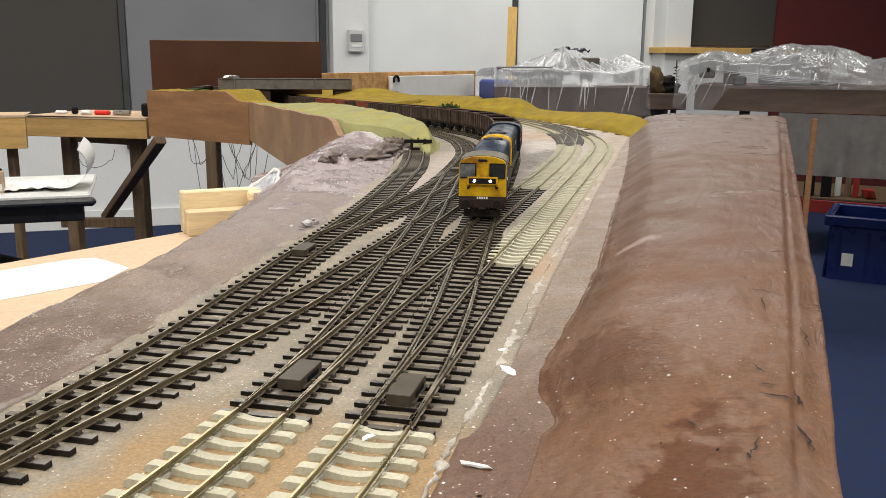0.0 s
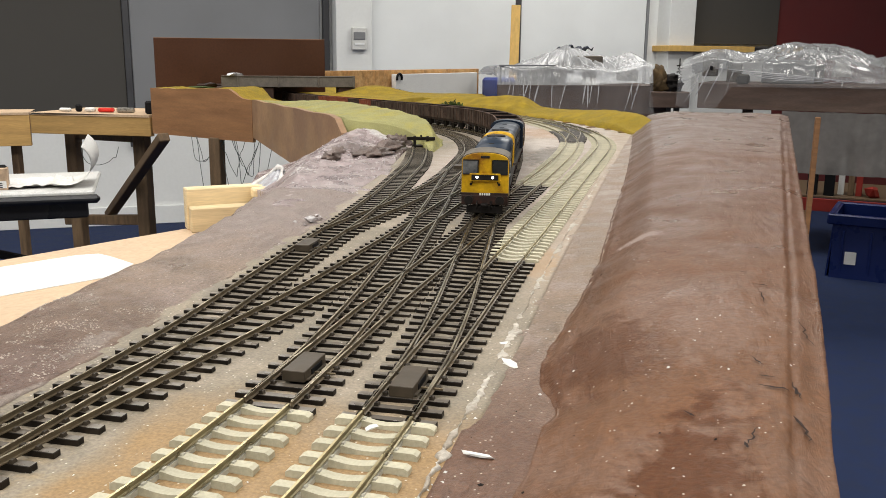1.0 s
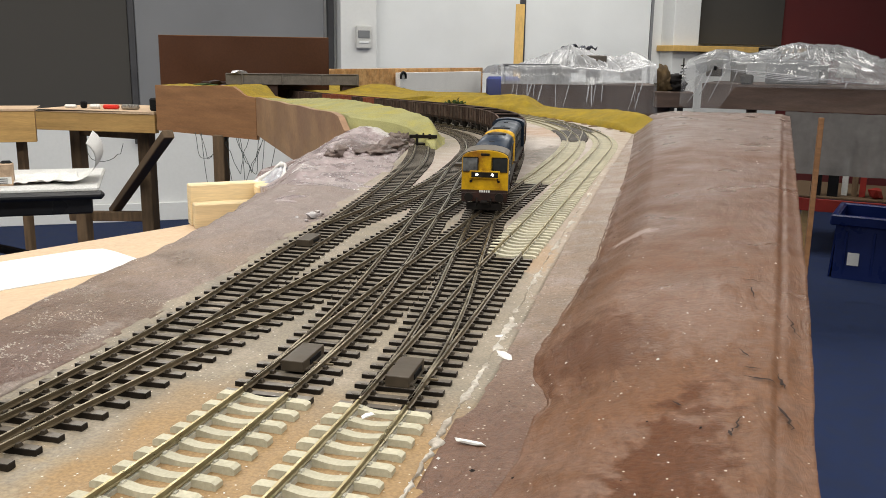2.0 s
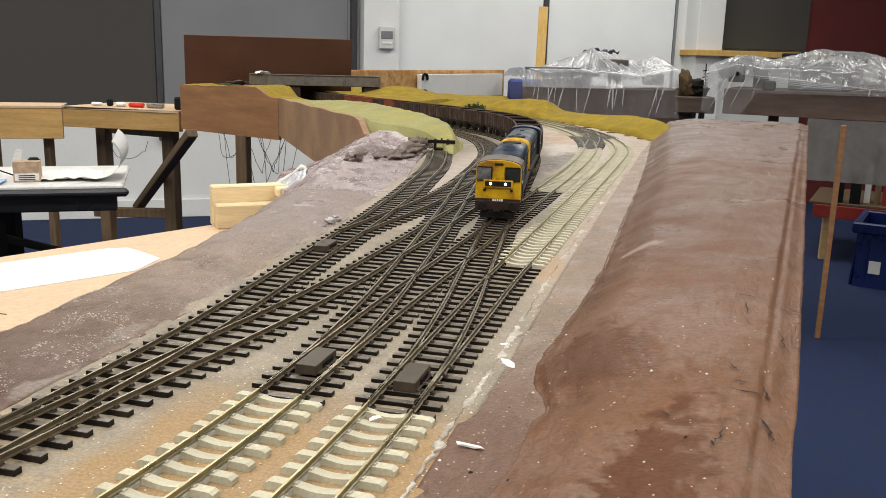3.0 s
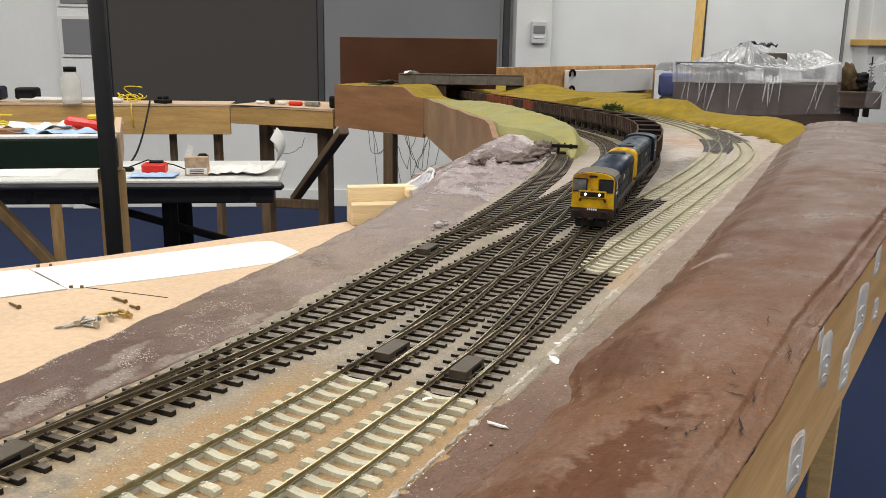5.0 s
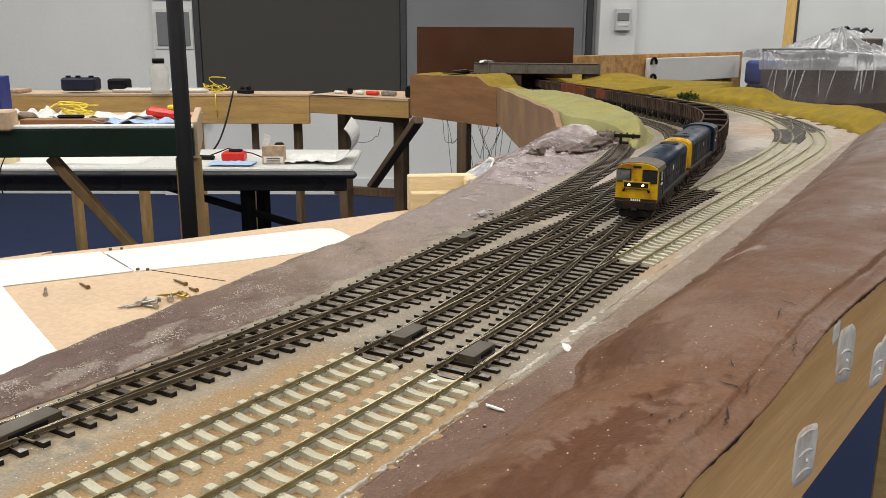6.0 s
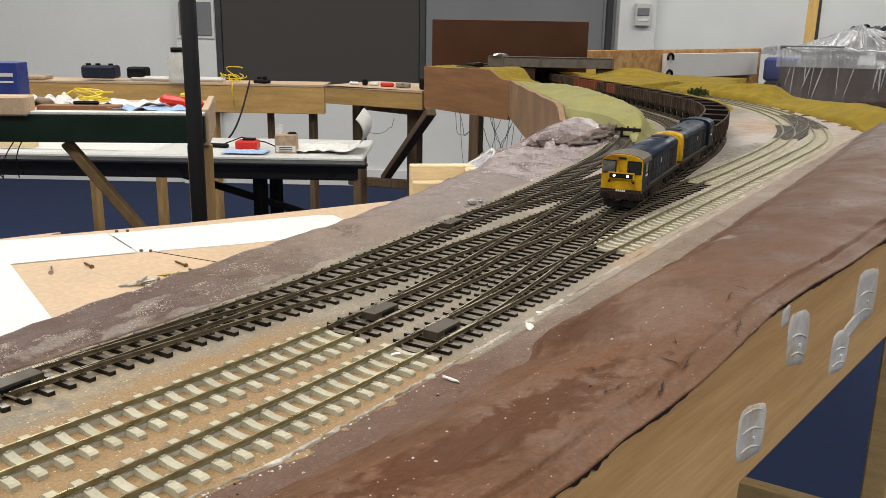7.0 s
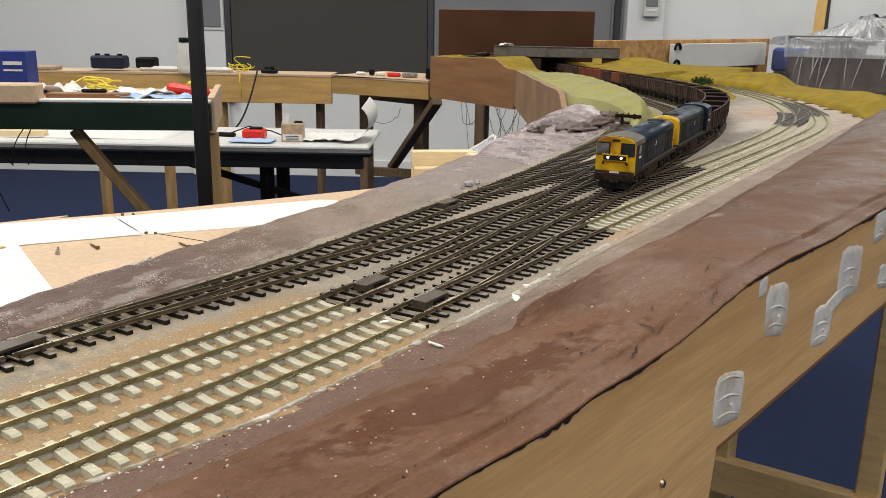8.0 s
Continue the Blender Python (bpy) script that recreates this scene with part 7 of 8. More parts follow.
tagged(boxed("blue_tub", (-0.655, 3.95, -0.03), (0.16, 0.2, 0.10), M_BLUEBOX, None, turn=10, bevel=0.01), "blue plastic tub behind the layout", "tub")
tagged(boxed("black_crate", (-0.62, 3.80, -0.13), (0.16, 0.2, 0.10), M_BLACK, None, turn=10, bevel=0.01), "black box behind the layout", "box")
M_PLANK = mat("yellow_pine_plank", (0.66, 0.42, 0.13), 0.55, var=0.12, scale=9, fine=90, stretch=(8, 8, 1), bump=0.05)
tagged(bar("pine_plank", (-0.745, 4.90, FLOOR_Z), (-0.775, 5.20, 0.425), 0.055, 0.02, M_PLANK), "yellow pine plank leaning upright against the wall", "plank")
th = empty("thermostat", room(1.075, RN1 - 0.165, 0.215))
bpy.context.view_layer.update()
boxed("case", room(1.075, RN1 - 0.178, 0.215), (0.095, 0.030, 0.135), M_TABLETOP, th, "pale grey plastic case", turn=math.degrees(ROOM_ANGLE), bevel=0.006)
boxed("display", room(1.075, RN1 - 0.195, 0.232), (0.070, 0.006, 0.045), M_BLIND, th, turn=math.degrees(ROOM_ANGLE), bevel=0.002)
boxed("button_bar", room(1.075, RN1 - 0.195, 0.185), (0.060, 0.005, 0.012), M_BLIND_PALE, th, turn=math.degrees(ROOM_ANGLE), bevel=0.001)
fix(th)
tagged(th, "pale wall thermostat on the white pillar", "thermostat")
M_RAILBLIND = mat("charcoal_blind_rail", (0.06, 0.06, 0.065), 0.5, var=0.1, scale=10)
for u in (-0.25, 0.90, 2.16, -1.52):
    on_wall("blind_rail", u - 0.018, u + 0.018, -0.42, CEIL_Z, M_RAILBLIND, 0.06, "dark narrow side rail of the blinds", "blind rail")
on_wall("blind_rail", 3.105, 3.125, -0.9, CEIL_Z, M_BLIND, 0.05, "grey narrow side rail of the blinds", "blind rail")
on_wall("window_ledge", 3.19, 4.30, 0.165, 0.205, M_PLANK, 0.22, "varnished wooden ledge below the dark blind", "ledge")
on_wall("wall_section", 3.44, 4.18, -0.3, 0.16, M_WALL, 0.06, "white wall below the ledge", "wall")
fr = empty("picture_frame", room(-1.68, RN1 - 0.07, 0.15))
bpy.context.view_layer.update()
for z, h in ((0.15, 0.20), (0.44, 0.20)):
    boxed("print", room(-1.66, RN1 - 0.072, z), (0.20, 0.010, h), M_BLIND, fr, "grey printed picture", turn=math.degrees(ROOM_ANGLE), bevel=0.001)
    boxed("mount", room(-1.66, RN1 - 0.066, z), (0.235, 0.008, h + 0.04), M_PAPER, fr, turn=math.degrees(ROOM_ANGLE), bevel=0.001)
fix(fr)
tagged(fr, "grey prints in white mounts on the wall", "picture")
sock = empty("wall_socket", room(-1.35, RN1, -0.72))
bpy.context.view_layer.update()
boxed("plate", room(-1.35, RN1 - 0.026, -0.72), (0.14, 0.012, 0.086), M_WALL, sock, turn=math.degrees(ROOM_ANGLE), bevel=0.003)
boxed("plug", room(-1.32, RN1 - 0.05, -0.72), (0.05, 0.04, 0.05), M_BLACK, sock, turn=math.degrees(ROOM_ANGLE), bevel=0.008)
fix(sock)
tagged(sock, "white wall socket with a black plug", "socket")

# ---- other layouts under plastic sheeting ----
M_SHEET = mat("translucent_polythene", (0.54, 0.55, 0.565), 0.17, var=0.10, scale=9, fine=70, bump=0.1, depth=0.003, alpha=0.50, spec=1.0)
M_SHEETTHIN = mat("thin_clear_polythene", (0.50, 0.50, 0.52), 0.22, var=0.1, scale=10, fine=60, bump=0.25, depth=0.004, alpha=0.12, spec=0.6)
M_SHEETFOLD = mat("folded_polythene_crease", (0.72, 0.72, 0.74), 0.25, var=0.1, scale=20, bump=0.1, alpha=0.34, spec=0.6)
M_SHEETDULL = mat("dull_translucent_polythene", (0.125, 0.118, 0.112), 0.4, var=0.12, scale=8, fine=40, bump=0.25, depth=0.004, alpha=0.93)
# M_SHEET again, its colour darkened against the lamps over the right-hand layout
M_SHEETGREY = mat("darkened_translucent_polythene", (0.36, 0.37, 0.38), 0.17, var=0.10, scale=9, fine=70, bump=0.1, depth=0.003, alpha=0.50, spec=1.0)
M_BROWNPLY = mat("dark_brown_layout_side", (0.105, 0.070, 0.055), 0.6, var=0.25, scale=8, fine=80, stretch=(1, 1, 6), tint=(0.09, 0.055, 0.04), tint_at=0.55)
M_EARTH = mat("earthy_brown_scatter", (0.085, 0.055, 0.025), 0.9, var=0.4, scale=40, fine=200, bump=0.5, depth=0.004)
M_GREYSCENE = mat("grey_brown_scenery", (0.10, 0.085, 0.07), 0.8, var=0.3, scale=30)


def ribbon(name, grid, w, material, parent):
    h = len(grid) // w
    faces = [(k * w + j, k * w + j + 1, (k + 1) * w + j + 1, (k + 1) * w + j) for k in range(h - 1) for j in range(w - 1)]
    return raw(name, grid, faces, material, parent, smooth=True)


def polythene(name, a, b, width, props, rim, drop, material, label, nx=260, ny=70, seed=1.0, reach=0.10, folds=0, skirt_material=None):
    """A sheet thrown over a long layout: a tent held up by props, each a ridge from (r, q, height) to (r, q, height), with creases that run
    out from the ridges, and a clear skirt that falls in pleats at the front. rim(r): the level of the front edge; drop(r): the skirt's length."""
    a, b = Vector((*a, 0)), Vector((*b, 0))
    d = b - a
    long = d.length
    back = Vector((-d.y, d.x, 0)).normalized()
    top = empty(name, (a + b) / 2)
    bpy.context.view_layer.update()
    pleat = lambda r, q: 0.014 * noise.noise(Vector((r * long * 26, 0.5 * q, seed))) + 0.008 * abs(noise.noise(Vector((r * long * 75 + q * 2, q, seed))))
    skirt, tent = [], []
    for k in range(13):
        q = k / 12
        for j in range(nx + 1):
            r = j / nx
            v = a + d * r + back * (-0.024 * (1 - q) - 0.006 + pleat(r, q) * (1.2 - 0.7 * q))
            skirt.append((v.x, v.y, rim(r) - drop(r) * (1 - q)))
    for k in range(ny + 1):
        q = k / ny
        for j in range(nx + 1):
            r = j / nx
            px, py = r * long, q * width
            base, best, way = rim(r), 0.0, 0.0
            for (r0, q0, h0), (r1, q1, h1) in props:
                ax, ay, bx, by = r0 * long, q0 * width, (r1 - r0) * long, (q1 - q0) * width
                t = min(1.0, max(0.0, ((px - ax) * bx + (py - ay) * by) / max(1e-9, bx * bx + by * by)))
                ox, oy = px - ax - t * bx, py - ay - t * by
                far = math.hypot(ox, oy)
                h = (h0 + (h1 - h0) * t - 0.10 * abs(r1 - r0) * long * t * (1 - t) - base) * max(0.0, 1 - far / reach)
                if h > best:
                    best, way = h, math.atan2(oy, ox) * 2.2 + 5.0 * t
                    span = far
            if best > 0:
                ridge = abs(noise.noise(Vector((way * 1.9, seed, span * 3)))) + 0.5 * abs(noise.noise(Vector((way * 4.7, seed + 3, span * 6))))
                best += (0.30 - ridge) * min(0.05, span * 0.42, best * 0.55) * min(1, 5 * q, 9 * r, 9 * (1 - r))
            best *= min(1.0, py / 0.014)
            crumple = abs(noise.noise(Vector((px * 13 + py * 9, py * 8, seed + 5)))) + 0.3 * abs(noise.noise(Vector((px * 30 - py * 20, py * 16, seed + 9)))) - 0.2
            z = base + max(-0.004, best + 0.012 * crumple * min(1, 4 * q, 9 * r, 9 * (1 - r)))
            v = a + d * r + back * (py - 0.006 + pleat(r, 1) * 0.2 * (1 - q))
            tent.append((v.x, v.y, z))
    ribbon("skirt", skirt, nx + 1, skirt_material or M_SHEETTHIN, top)
    ribbon("tent", tent, nx + 1, material, top)
    for j in (0, nx):
        edge = [tent[k * (nx + 1) + j] for k in range(ny + 1)]
        foot = [(x, y, min(z - 0.001, rim(j / nx) - drop(j / nx) * (1 - k / ny))) for k, (x, y, z) in enumerate(edge)]
        ribbon("end_fall", edge + foot, ny + 1, skirt_material or M_SHEETTHIN, top)
    rnd = random.Random(int(seed * 10))
    for k in range(folds):
        r = rnd.random()
        lean, full = -0.11 * rnd.random() ** 1.5, 0.55 + 0.45 * rnd.random()
        pts = []
        for j in range(9):
            q = 1 - j / 8 * full
            rr = min(1, max(0, r + lean * (1 - q)))
            v = a + d * rr + back * (-0.024 * (1 - q) - 0.009 + pleat(rr, q) * (1.2 - 0.7 * q))
            pts.append((v.x, v.y, rim(rr) - drop(rr) * (1 - q)))
        w = 0.0012 + 0.0022 * rnd.random() ** 2
        tube("fold", pts, [w * f for f in (0.7, 1.2, 1.3, 1.1, 1.0, 0.9, 0.8, 0.6, 0.2)], M_SHEETFOLD, top, sides=5)
    fix(top)
    return tagged(top, label, "plastic sheet")


def under(name, a, b, z0, z1, thick, material, label, category="layout"):
    top = empty(name, ((a[0] + b[0]) / 2, (a[1] + b[1]) / 2, z0))
    bpy.context.view_layer.update()
    plank("deck", a, b, z0, z1, thick, material, top)
    for r in (0.15, 0.85):
        x, y = a[0] + (b[0] - a[0]) * r, a[1] + (b[1] - a[1]) * r
        bar("leg", (x, y, FLOOR_Z), (x, y, z0), 0.04, 0.04, M_DARKWOOD, top)
    fix(top)
    return tagged(top, label, category)


LA, LB = (-0.555, 3.308), (0.062, 3.553)
under("covered_layout", (LA[0], LA[1] + 0.26), (LB[0], LB[1] + 0.26), -0.175, 0.004, 0.42, M_BROWNPLY, "brown-sided model layout under plastic sheeting")
polythene("plastic_sheet", LA, LB, 0.46, [
    ((0.02, 0.04, 0.085), (0.37, 0.04, 0.087)), ((0.02, 0.04, 0.085), (0.04, 0.6, 0.080)), ((0.30, 0.45, 0.096), (0.42, 0.5, 0.137)), ((0.42, 0.5, 0.137), (0.53, 0.5, 0.168)),
    ((0.53, 0.5, 0.168), (0.61, 0.5, 0.153)), ((0.61, 0.5, 0.153), (0.74, 0.45, 0.128)), ((0.74, 0.45, 0.128), (0.87, 0.4, 0.103)), ((0.87, 0.4, 0.103), (0.94, 0.4, 0.142)), ((0.94, 0.4, 0.142), (0.995, 0.12, 0.100)),
    ((0.50, 0.12, 0.084), (0.62, 0.2, 0.090)), ((0.62, 0.2, 0.090), (0.80, 0.16, 0.074))],
    lambda r: 0.006 + 0.010 * smooth01(r, 0.5, 0.9), lambda r: 0.125, M_SHEET, "translucent creased plastic sheet over a model layout", 280, 80, 2.0, 0.33, folds=15)
for x, y, z, s, m in ((-0.42, 3.66, 0.040, (0.22, 0.012, 0.066), M_BLIND_DARK), (-0.33, 3.60, 0.060, (0.05, 0.05, 0.07), M_GREYSCENE), (-0.22, 3.64, 0.095, (0.12, 0.1, 0.06), M_GREYSCENE), (-0.20, 3.52, 0.045, (0.05, 0.04, 0.05), M_BLIND_DARK), (-0.05, 3.74, 0.045, (0.08, 0.1, 0.05), M_GREYSCENE)):
    tagged(boxed("model_building", (x, y, z), s, m, None, turn=12 if s[1] > 0.05 else 21, bevel=0.004), "model building hidden under the plastic", "model building")
for (x0, y0, z0), (x1, y1, z1) in (((-0.548, 3.318, 0.083), (-0.33, 3.405, 0.085)), ((-0.548, 3.318, 0.083), (-0.43, 3.42, 0.045)), ((-0.545, 3.32, 0.008), (-0.545, 3.32, 0.083)), ((-0.43, 3.42, 0.008), (-0.43, 3.42, 0.045))):
    tagged(bar("frame_rail", (x0, y0, z0), (x1, y1, z1), 0.006, 0.006, M_BLIND, bevel=0.001), "thin grey frame rail under the plastic", "frame", "frame rails")
tagged(boxed("frame_board", (-0.40, 3.62, 0.066), (0.26, 0.010, 0.034), M_BLIND_DARK, None, turn=21.6, bevel=0.002), "dark grey board under the plastic", "board")
tagged(tube("white_tube", [(-0.43, 3.80, 0.098), (-0.33, 3.84, 0.102)], 0.011, M_PAPER, None, sides=10), "white rolled sheet lying on the covered layout", "roll")
draped("dark_jacket", (-0.285, 3.72, 0.146), (0.15, 0.08), 34, M_NAVY, "dark blue cloth lying on top of the plastic", "cloth", 0.020, 5.0)
scen = empty("scenery_block", (0.13, 3.55, 0.0))
bpy.context.view_layer.update()
boxed("block", (0.125, 3.62, -0.052), (0.16, 0.14, 0.068), M_BROWNPLY, scen, turn=10, bevel=0.004)
for x, z, sx, sz, m in ((0.085, 0.030, 0.030, 0.058, M_EARTH), (0.098, 0.008, 0.040, 0.036, M_EARTH), (0.140, 0.030, 0.034, 0.024, M_SOOT), (0.150, 0.006, 0.036, 0.028, M_SOOT)):
    bm = bmesh.new()
    bmesh.ops.create_icosphere(bm, subdivisions=3, radius=1.0)
    for v in bm.verts:
        n = 1 + 0.5 * noise.noise(v.co * 1.7 + Vector((x * 90, 0, 0))) + 0.25 * noise.noise(v.co * 5)
        v.co = Vector((x + v.co.x * sx * n, 3.60 + v.co.y * 0.04 * n, z + v.co.z * sz * n))
    part("lump", bm, m, scen, "ragged earthy lump" if m is M_EARTH else "ragged black lump", True)
boxed("foot", (0.13, 3.56, -0.100), (0.018, 0.04, 0.035), M_BLACK, scen, turn=10)
boxed("foot", (0.165, 3.57, -0.100), (0.018, 0.04, 0.035), M_BLACK, scen, turn=10)
tube("mast", [(0.168, 3.55, 0.02), (0.166, 3.55, 0.118)], 0.0028, M_SOOT, scen, sides=5)
for k in range(5):
    tube("mast_arm", [(0.155 + 0.004 * (k % 2), 3.55, 0.036 + 0.013 * k), (0.180 - 0.003 * (k % 3), 3.55, 0.040 + 0.013 * k)], 0.0026, M_SOOT, scen, sides=5)
fix(scen)
tagged(scen, "dark earthy scenery block with a thin mast between the sheets", "scenery")
RA, RB = (0.160, 3.43), (1.45, 3.20)
LAYOUT_R = under("covered_layout", (0.285, RA[1] + 0.27), (RB[0], RB[1] + 0.28), -0.078, 0.022, 0.46, M_BROWNPLY, "long brown-sided layout under plastic sheeting")
polythene("plastic_sheet", RA, RB, 0.50, [
    ((0.01, 0.3, 0.055), (0.07, 0.4, 0.149)), ((0.07, 0.4, 0.149), (0.10, 0.45, 0.160)), ((0.10, 0.45, 0.160), (0.19, 0.5, 0.143)), ((0.19, 0.5, 0.143), (0.31, 0.7, 0.189)), ((0.31, 0.7, 0.189), (0.43, 0.7, 0.184)),
    ((0.43, 0.7, 0.184), (0.46, 0.6, 0.112)), ((0.46, 0.6, 0.112), (0.52, 0.6, 0.098)), ((0.52, 0.6, 0.098), (0.58, 0.6, 0.134)), ((0.58, 0.6, 0.134), (0.8, 0.6, 0.13)), ((0.8, 0.6, 0.13), (1.0, 0.6, 0.12)),
    ((0.26, 0.35, 0.143), (0.31, 0.32, 0.127)), ((0.31, 0.32, 0.127), (0.37, 0.38, 0.158)), ((0.24, 0.2, 0.100), (0.26, 0.35, 0.143)), ((0.37, 0.38, 0.158), (0.46, 0.3, 0.085))],
    lambda r: float(np.interp(r, [0, 0.03, 0.10, 0.16, 0.50, 1.0], [0.020, 0.035, 0.086, 0.074, 0.036, 0.034])), lambda r: float(np.interp(r, [0, 0.05, 0.10, 0.12, 0.16, 0.5, 1], [0.085, 0.13, 0.165, 0.150, 0.062, 0.020, 0.016])), M_SHEETGREY, "translucent creased plastic sheet over a long layout", 380, 80, 4.0, 0.38, folds=14)
for k in range(4):
    z0 = 0.082 - 0.006 * k
    tagged(tube("sheet_crease", [(0.295 + 0.05 * k, 3.395 - 0.008 * k, z0 - 0.004 * k), (0.55, 3.345, 0.062 - 0.007 * k), (0.80 + 0.04 * k, 3.30, 0.038 - 0.002 * k)], [0.001, 0.0022, 0.0008], M_SHEETFOLD, None, sides=5), "taut pale crease along the plastic sheet", "crease", "sheet creases")
cone = tube("white_cone", [(0.83, 3.75, 0.05), (0.83, 3.75, 0.105), (0.835, 3.75, 0.148)], [0.04, 0.026, 0.004], M_PAPER, None, sides=14)
tagged(cone, "white paper cone standing on the layout", "cone")
tagged(boxed("model_building", (0.52, 3.74, 0.155), (0.09, 0.05, 0.030), M_SOOT, None, turn=-8, bevel=0.004), "dark model building hidden under the plastic", "model building")
tagged(boxed("model_building", (0.73, 3.70, 0.145), (0.14, 0.05, 0.050), M_SOOT, None, turn=-8, bevel=0.004), "dark model building hidden under the plastic", "model building")
tagged(boxed("model_building", (0.60, 3.62, 0.070), (0.20, 0.12, 0.095), M_BLIND, None, turn=-8, bevel=0.004), "pale model building hidden under the plastic", "model building")
for x, z in ((0.30, 0.085), (0.40, 0.06), (0.70, 0.06)):
    tagged(boxed("model_building", (x, 3.72, z), (0.06 + 0.05 * (x > 0.5), 0.08, 0.08), M_GREYSCENE, None, turn=-8, bevel=0.004), "dark model building hidden under the plastic", "model building")
tagged(boxed("model_building", (0.41, 3.45, 0.040), (0.050, 0.03, 0.040), M_BLIND_DARK, None, turn=-8, bevel=0.008), "dark model building hidden under the plastic", "model building")
for x, y, z, h in ((0.283, 3.40, 0.083, 0.016), (0.352, 3.50, 0.105, 0.030), (0.362, 3.50, 0.105, 0.030), (0.437, 3.52, 0.117, 0.022), (0.550, 3.70, 0.165, 0.028), (0.617, 3.70, 0.160, 0.034), (0.705, 3.66, 0.155, 0.034)):
    tagged(boxed("clamp", (x, y, z), (0.011, 0.02, h), M_BLACK, None, bevel=0.003), "black clamp holding the plastic sheet", "clamp", "clamps")
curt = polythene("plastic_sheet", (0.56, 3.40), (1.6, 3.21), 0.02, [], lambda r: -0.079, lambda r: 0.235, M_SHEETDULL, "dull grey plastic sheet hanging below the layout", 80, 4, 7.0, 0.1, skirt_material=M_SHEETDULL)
pine_leg = bar("leg", (0.652, 3.16, FLOOR_Z), (0.652, 3.16, -0.085), 0.018, 0.022, M_PLY, LAYOUT_R, "slim brown leg")
fix(LAYOUT_R)


# red-edged table, blue crate and clutter beyond
M_CRATE = mat("blue_crate_plastic", (0.006, 0.016, 0.095), 0.35, var=0.12, scale=10, bump=0.05)
M_REDEDGE = mat("dull_red_painted_edge", (0.24, 0.025, 0.018), 0.5, var=0.15, scale=12)
rt = empty("low_table", (1.4, 4.75, FLOOR_Z))
bpy.context.view_layer.update()
plank("front_edge", (0.80, 4.62), (2.2, 4.30), -0.655, -0.590, 0.02, M_REDEDGE, rt, "dull red front edge")
boxed("tabletop", (1.56, 4.78, -0.583), (1.46, 0.62, 0.012), M_DARKWOOD, rt, turn=-12.9)
for x, y in ((0.88, 4.66), (2.1, 4.40), (0.98, 5.16), (2.2, 4.9)):
    bar("leg", (x, y, FLOOR_Z), (x, y, -0.59), 0.04, 0.04, M_PINE, rt)
fix(rt)
tagged(rt, "low table with a dull red edge and clutter", "table")


def crate(at, turn):
    top = empty("storage_crate", at)
    w, d, h, t = 0.60, 0.40, 0.30, 0.008
    bm = bmesh.new()
    for sx in (-1, 1):
        box(bm, (sx * (w / 2 - t), 0, h / 2), (t, d - 0.03, h), Matrix.Rotation(-sx * 0.05, 3, "Y"))
    for sy in (-1, 1):
        box(bm, (0, sy * (d / 2 - t), h / 2), (w - 0.03, t, h), Matrix.Rotation(sy * 0.05, 3, "X"))
    box(bm, (0, 0, t / 2), (w - 0.06, d - 0.06, t))
    part("crate_body", bm, M_CRATE, top)
    bm = bmesh.new()
    for sx in (-1, 1):
        box(bm, (sx * w / 2, 0, h - 0.02), (0.03, d + 0.03, 0.05), None, 0.006)
    for sy in (-1, 1):
        box(bm, (0, sy * d / 2, h - 0.02), (w, 0.03, 0.05), None, 0.006)
    part("rim", bm, M_CRATE, top)
    for k in range(5):
        part("rib", box(bmesh.new(), (-0.24 + 0.12 * k, -d / 2 + 0.003, h * 0.42), (0.012, 0.012, h * 0.7), None, 0.002), M_CRATE, top)
    part("card_label", box(bmesh.new(), (-0.20, -d / 2 - 0.004, 0.10), (0.05, 0.006, 0.06), None, 0.001), M_PAPER, top, "small white card label")
    top.rotation_euler = (0, 0, radians(turn))
    return tagged(top, "large blue plastic storage crate on the carpet", "crate")


crate((1.26, 4.20, FLOOR_Z), -16)
for k, (x, y, s, m, lb, ct) in enumerate(((0.92, 4.66, (0.05, 0.06, 0.14), M_BLACK, "black book standing on the low table", "book"), (1.00, 4.64, (0.05, 0.06, 0.15), M_BLACK, "black book standing on the low table", "book"), (1.07, 4.70, (0.03, 0.06, 0.19), M_PAPER, "white book standing on the low table", "book"),
                                           (1.115, 4.68, (0.03, 0.06, 0.18), M_DARKWOOD, "brown book standing on the low table", "book"), (1.15, 4.66, (0.03, 0.06, 0.18), M_REDEDGE, "red book standing on the low table", "book"), (1.36, 4.52, (0.10, 0.10, 0.19), M_PINE, "pine block standing on the low table", "block"),
                                           (1.50, 4.52, (0.20, 0.02, 0.21), M_DARKWOOD, "dark brown board standing on the low table", "board"), (1.70, 4.46, (0.08, 0.08, 0.16), M_REDPLASTIC, "red tin standing on the low table", "tin"))):
    bench_thing("upright_" + ct, (x, y, -0.577), s, m, lb, ct, turn=-13, bevel=0.002)
chip("red_rag", 1.20, 4.60, -0.575, (0.045, 0.04, 0.06), M_REDEDGE, 31, "crumpled red rag on the low table", "rag", "", 0.8)
tagged(bar("timber_offcut", (1.46, 4.40, -0.575), (1.40, 4.42, -0.38), 0.06, 0.02, M_PINE), "pine offcut leaning on the low table", "timber")
bench_thing("pine_beam", (1.75, 4.36, -0.577), (0.42, 0.05, 0.05), M_PINE_H, "pine beam lying on the low table", "timber", turn=-13)

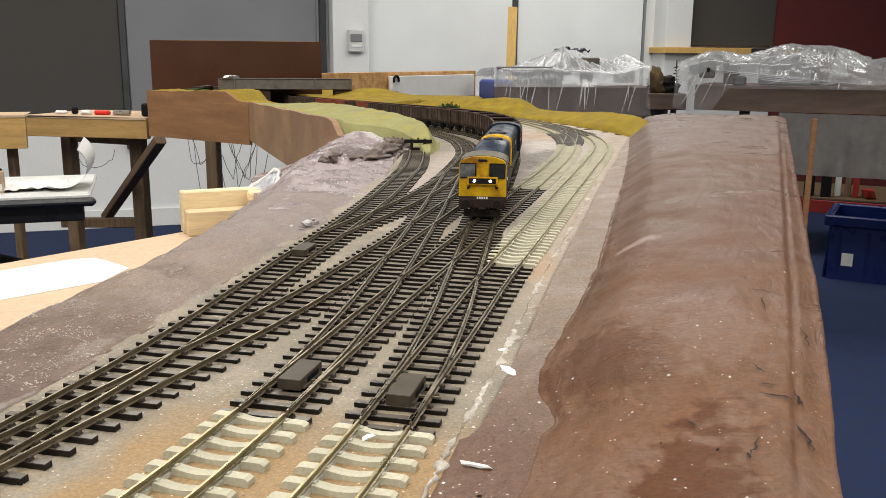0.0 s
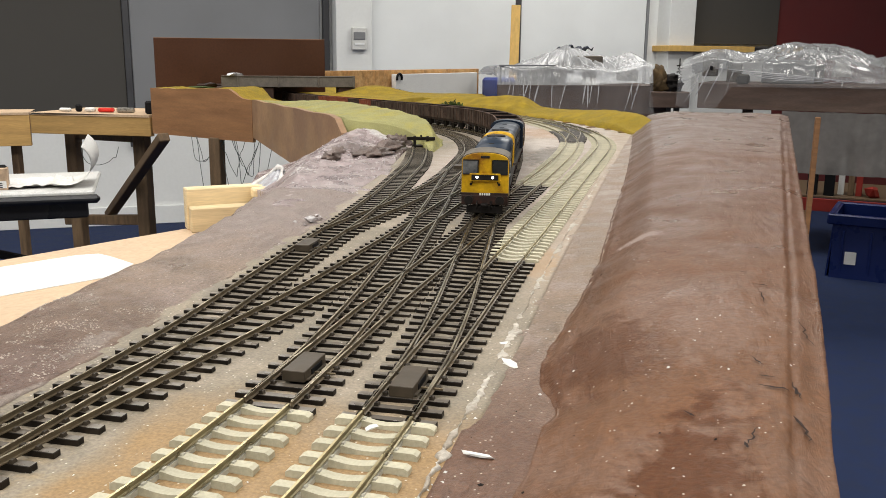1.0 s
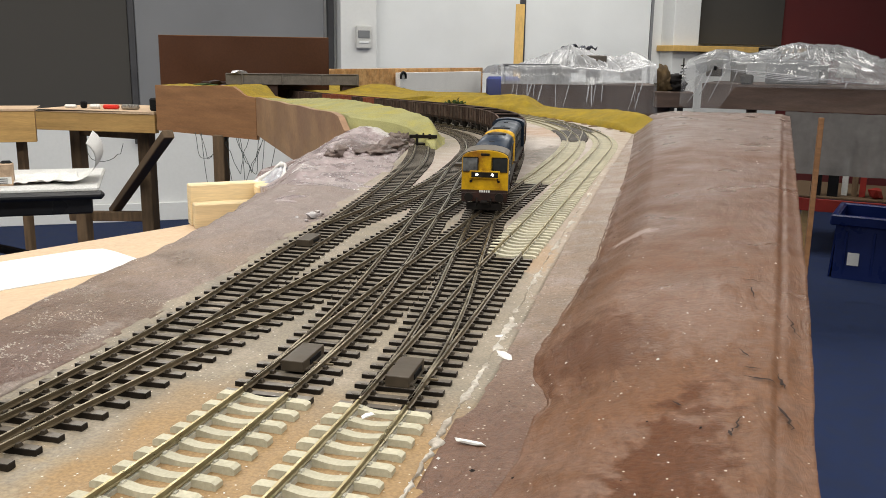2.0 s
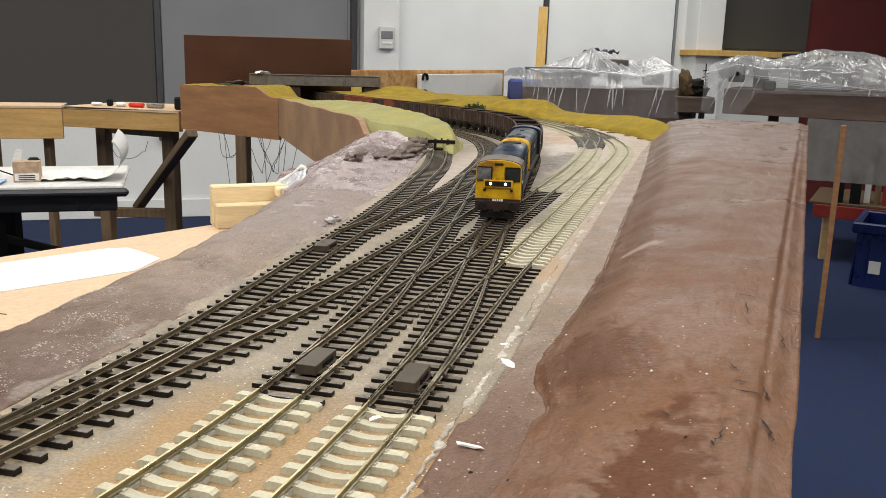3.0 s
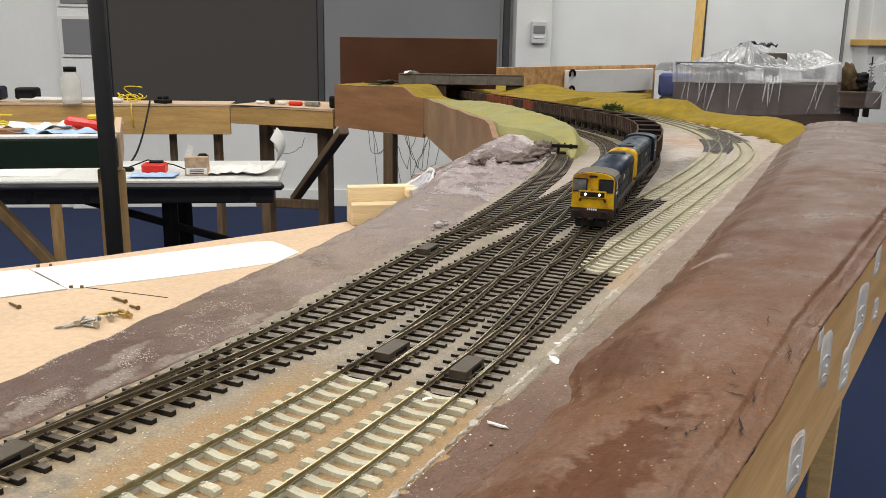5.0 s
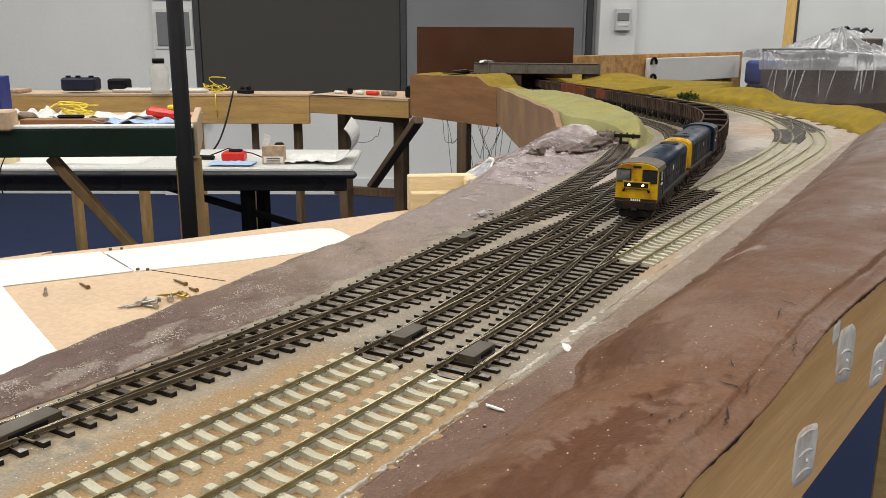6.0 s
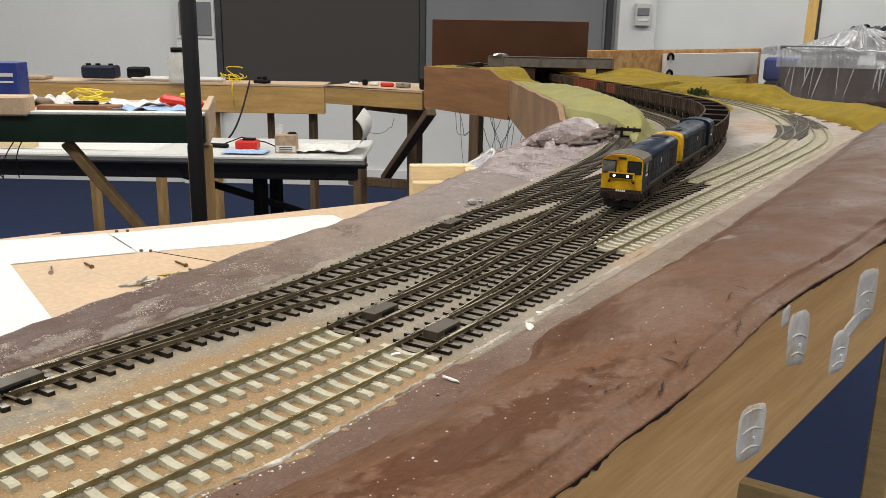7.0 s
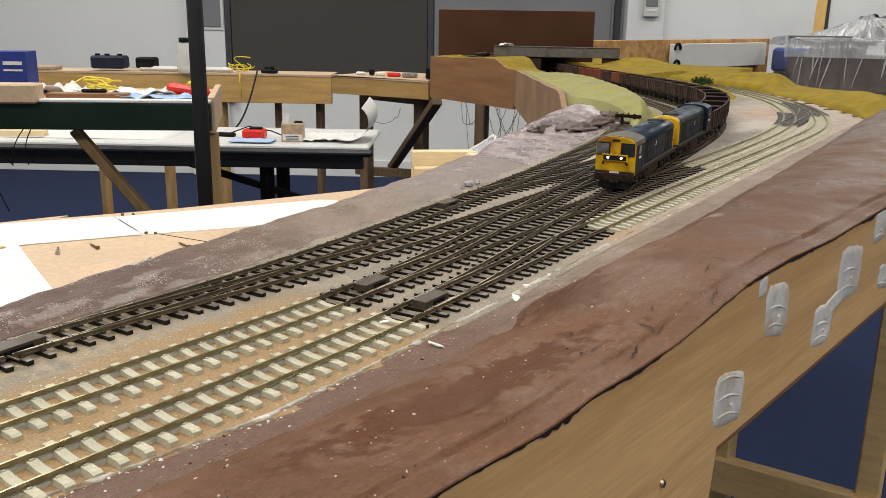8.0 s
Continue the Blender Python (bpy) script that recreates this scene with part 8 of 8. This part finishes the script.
# clutter under the table on the left
box_c = empty("clear_tub", (-1.98, 1.52, FLOOR_Z))
box_c.rotation_euler = (0, 0, radians(32))
bm = bmesh.new()
for sx in (-1, 1):
    box(bm, (sx * 0.165, 0, 0.115), (0.006, 0.22, 0.23), Matrix.Rotation(sx * 0.06, 3, "Y"))
for sy in (-1, 1):
    box(bm, (0, sy * 0.11, 0.115), (0.33, 0.006, 0.23), Matrix.Rotation(-sy * 0.06, 3, "X"))
box(bm, (0, 0, 0.004), (0.31, 0.20, 0.008))
part("tub", bm, M_CLEAR, box_c, "cloudy clear plastic tub")
part("tub_lid", box(bmesh.new(), (0, 0, 0.240), (0.37, 0.26, 0.024), None, 0.008), M_TUBLID, box_c, "pale cream lid")
part("contents", box(bmesh.new(), (0, 0, 0.075), (0.28, 0.17, 0.13), None, 0.02), M_BLIND_DARK, box_c)
tagged(box_c, "cloudy plastic tub with a cream lid on the carpet", "tub")
tagged(boxed("dark_bag", (-2.2, 1.35, FLOOR_Z + 0.12), (0.7, 0.4, 0.24), M_BLACK, None, turn=32, bevel=0.06), "black bag on the carpet under the table", "bag")
tagged(tube("steel_tube", [(-1.92, 0.62, FLOOR_Z + 0.02), (-1.75, 0.45, -0.10)], 0.008, M_STEEL, None, sides=10), "leaning thin steel tube", "tube")
# ---- ceiling panels ----
M_DIFFUSER = mat("white_lamp_diffuser", (0.95, 0.95, 0.93), 0.5, var=0.0, bump=0.0, emit=2.0)
for u, n in PANELS:
    cp = empty("ceiling_light", room(u, n, CEIL_Z))
    bpy.context.view_layer.update()
    boxed("diffuser", room(u, n, CEIL_Z - 0.010), (1.16, 0.56, 0.012), M_DIFFUSER, cp, turn=math.degrees(ROOM_ANGLE), bevel=0.002)
    for s in (-1, 1):
        boxed("frame", room(u, n + s * 0.295, CEIL_Z - 0.012), (1.24, 0.03, 0.022), M_CEIL, cp, turn=math.degrees(ROOM_ANGLE), bevel=0.003)
        boxed("frame", room(u + s * 0.605, n, CEIL_Z - 0.012), (0.03, 0.56, 0.022), M_CEIL, cp, turn=math.degrees(ROOM_ANGLE), bevel=0.003)
    fix(cp)
    tagged(cp, "rectangular white ceiling light panel, unseen and assumed, switched on", "ceiling light", "ceiling lights")
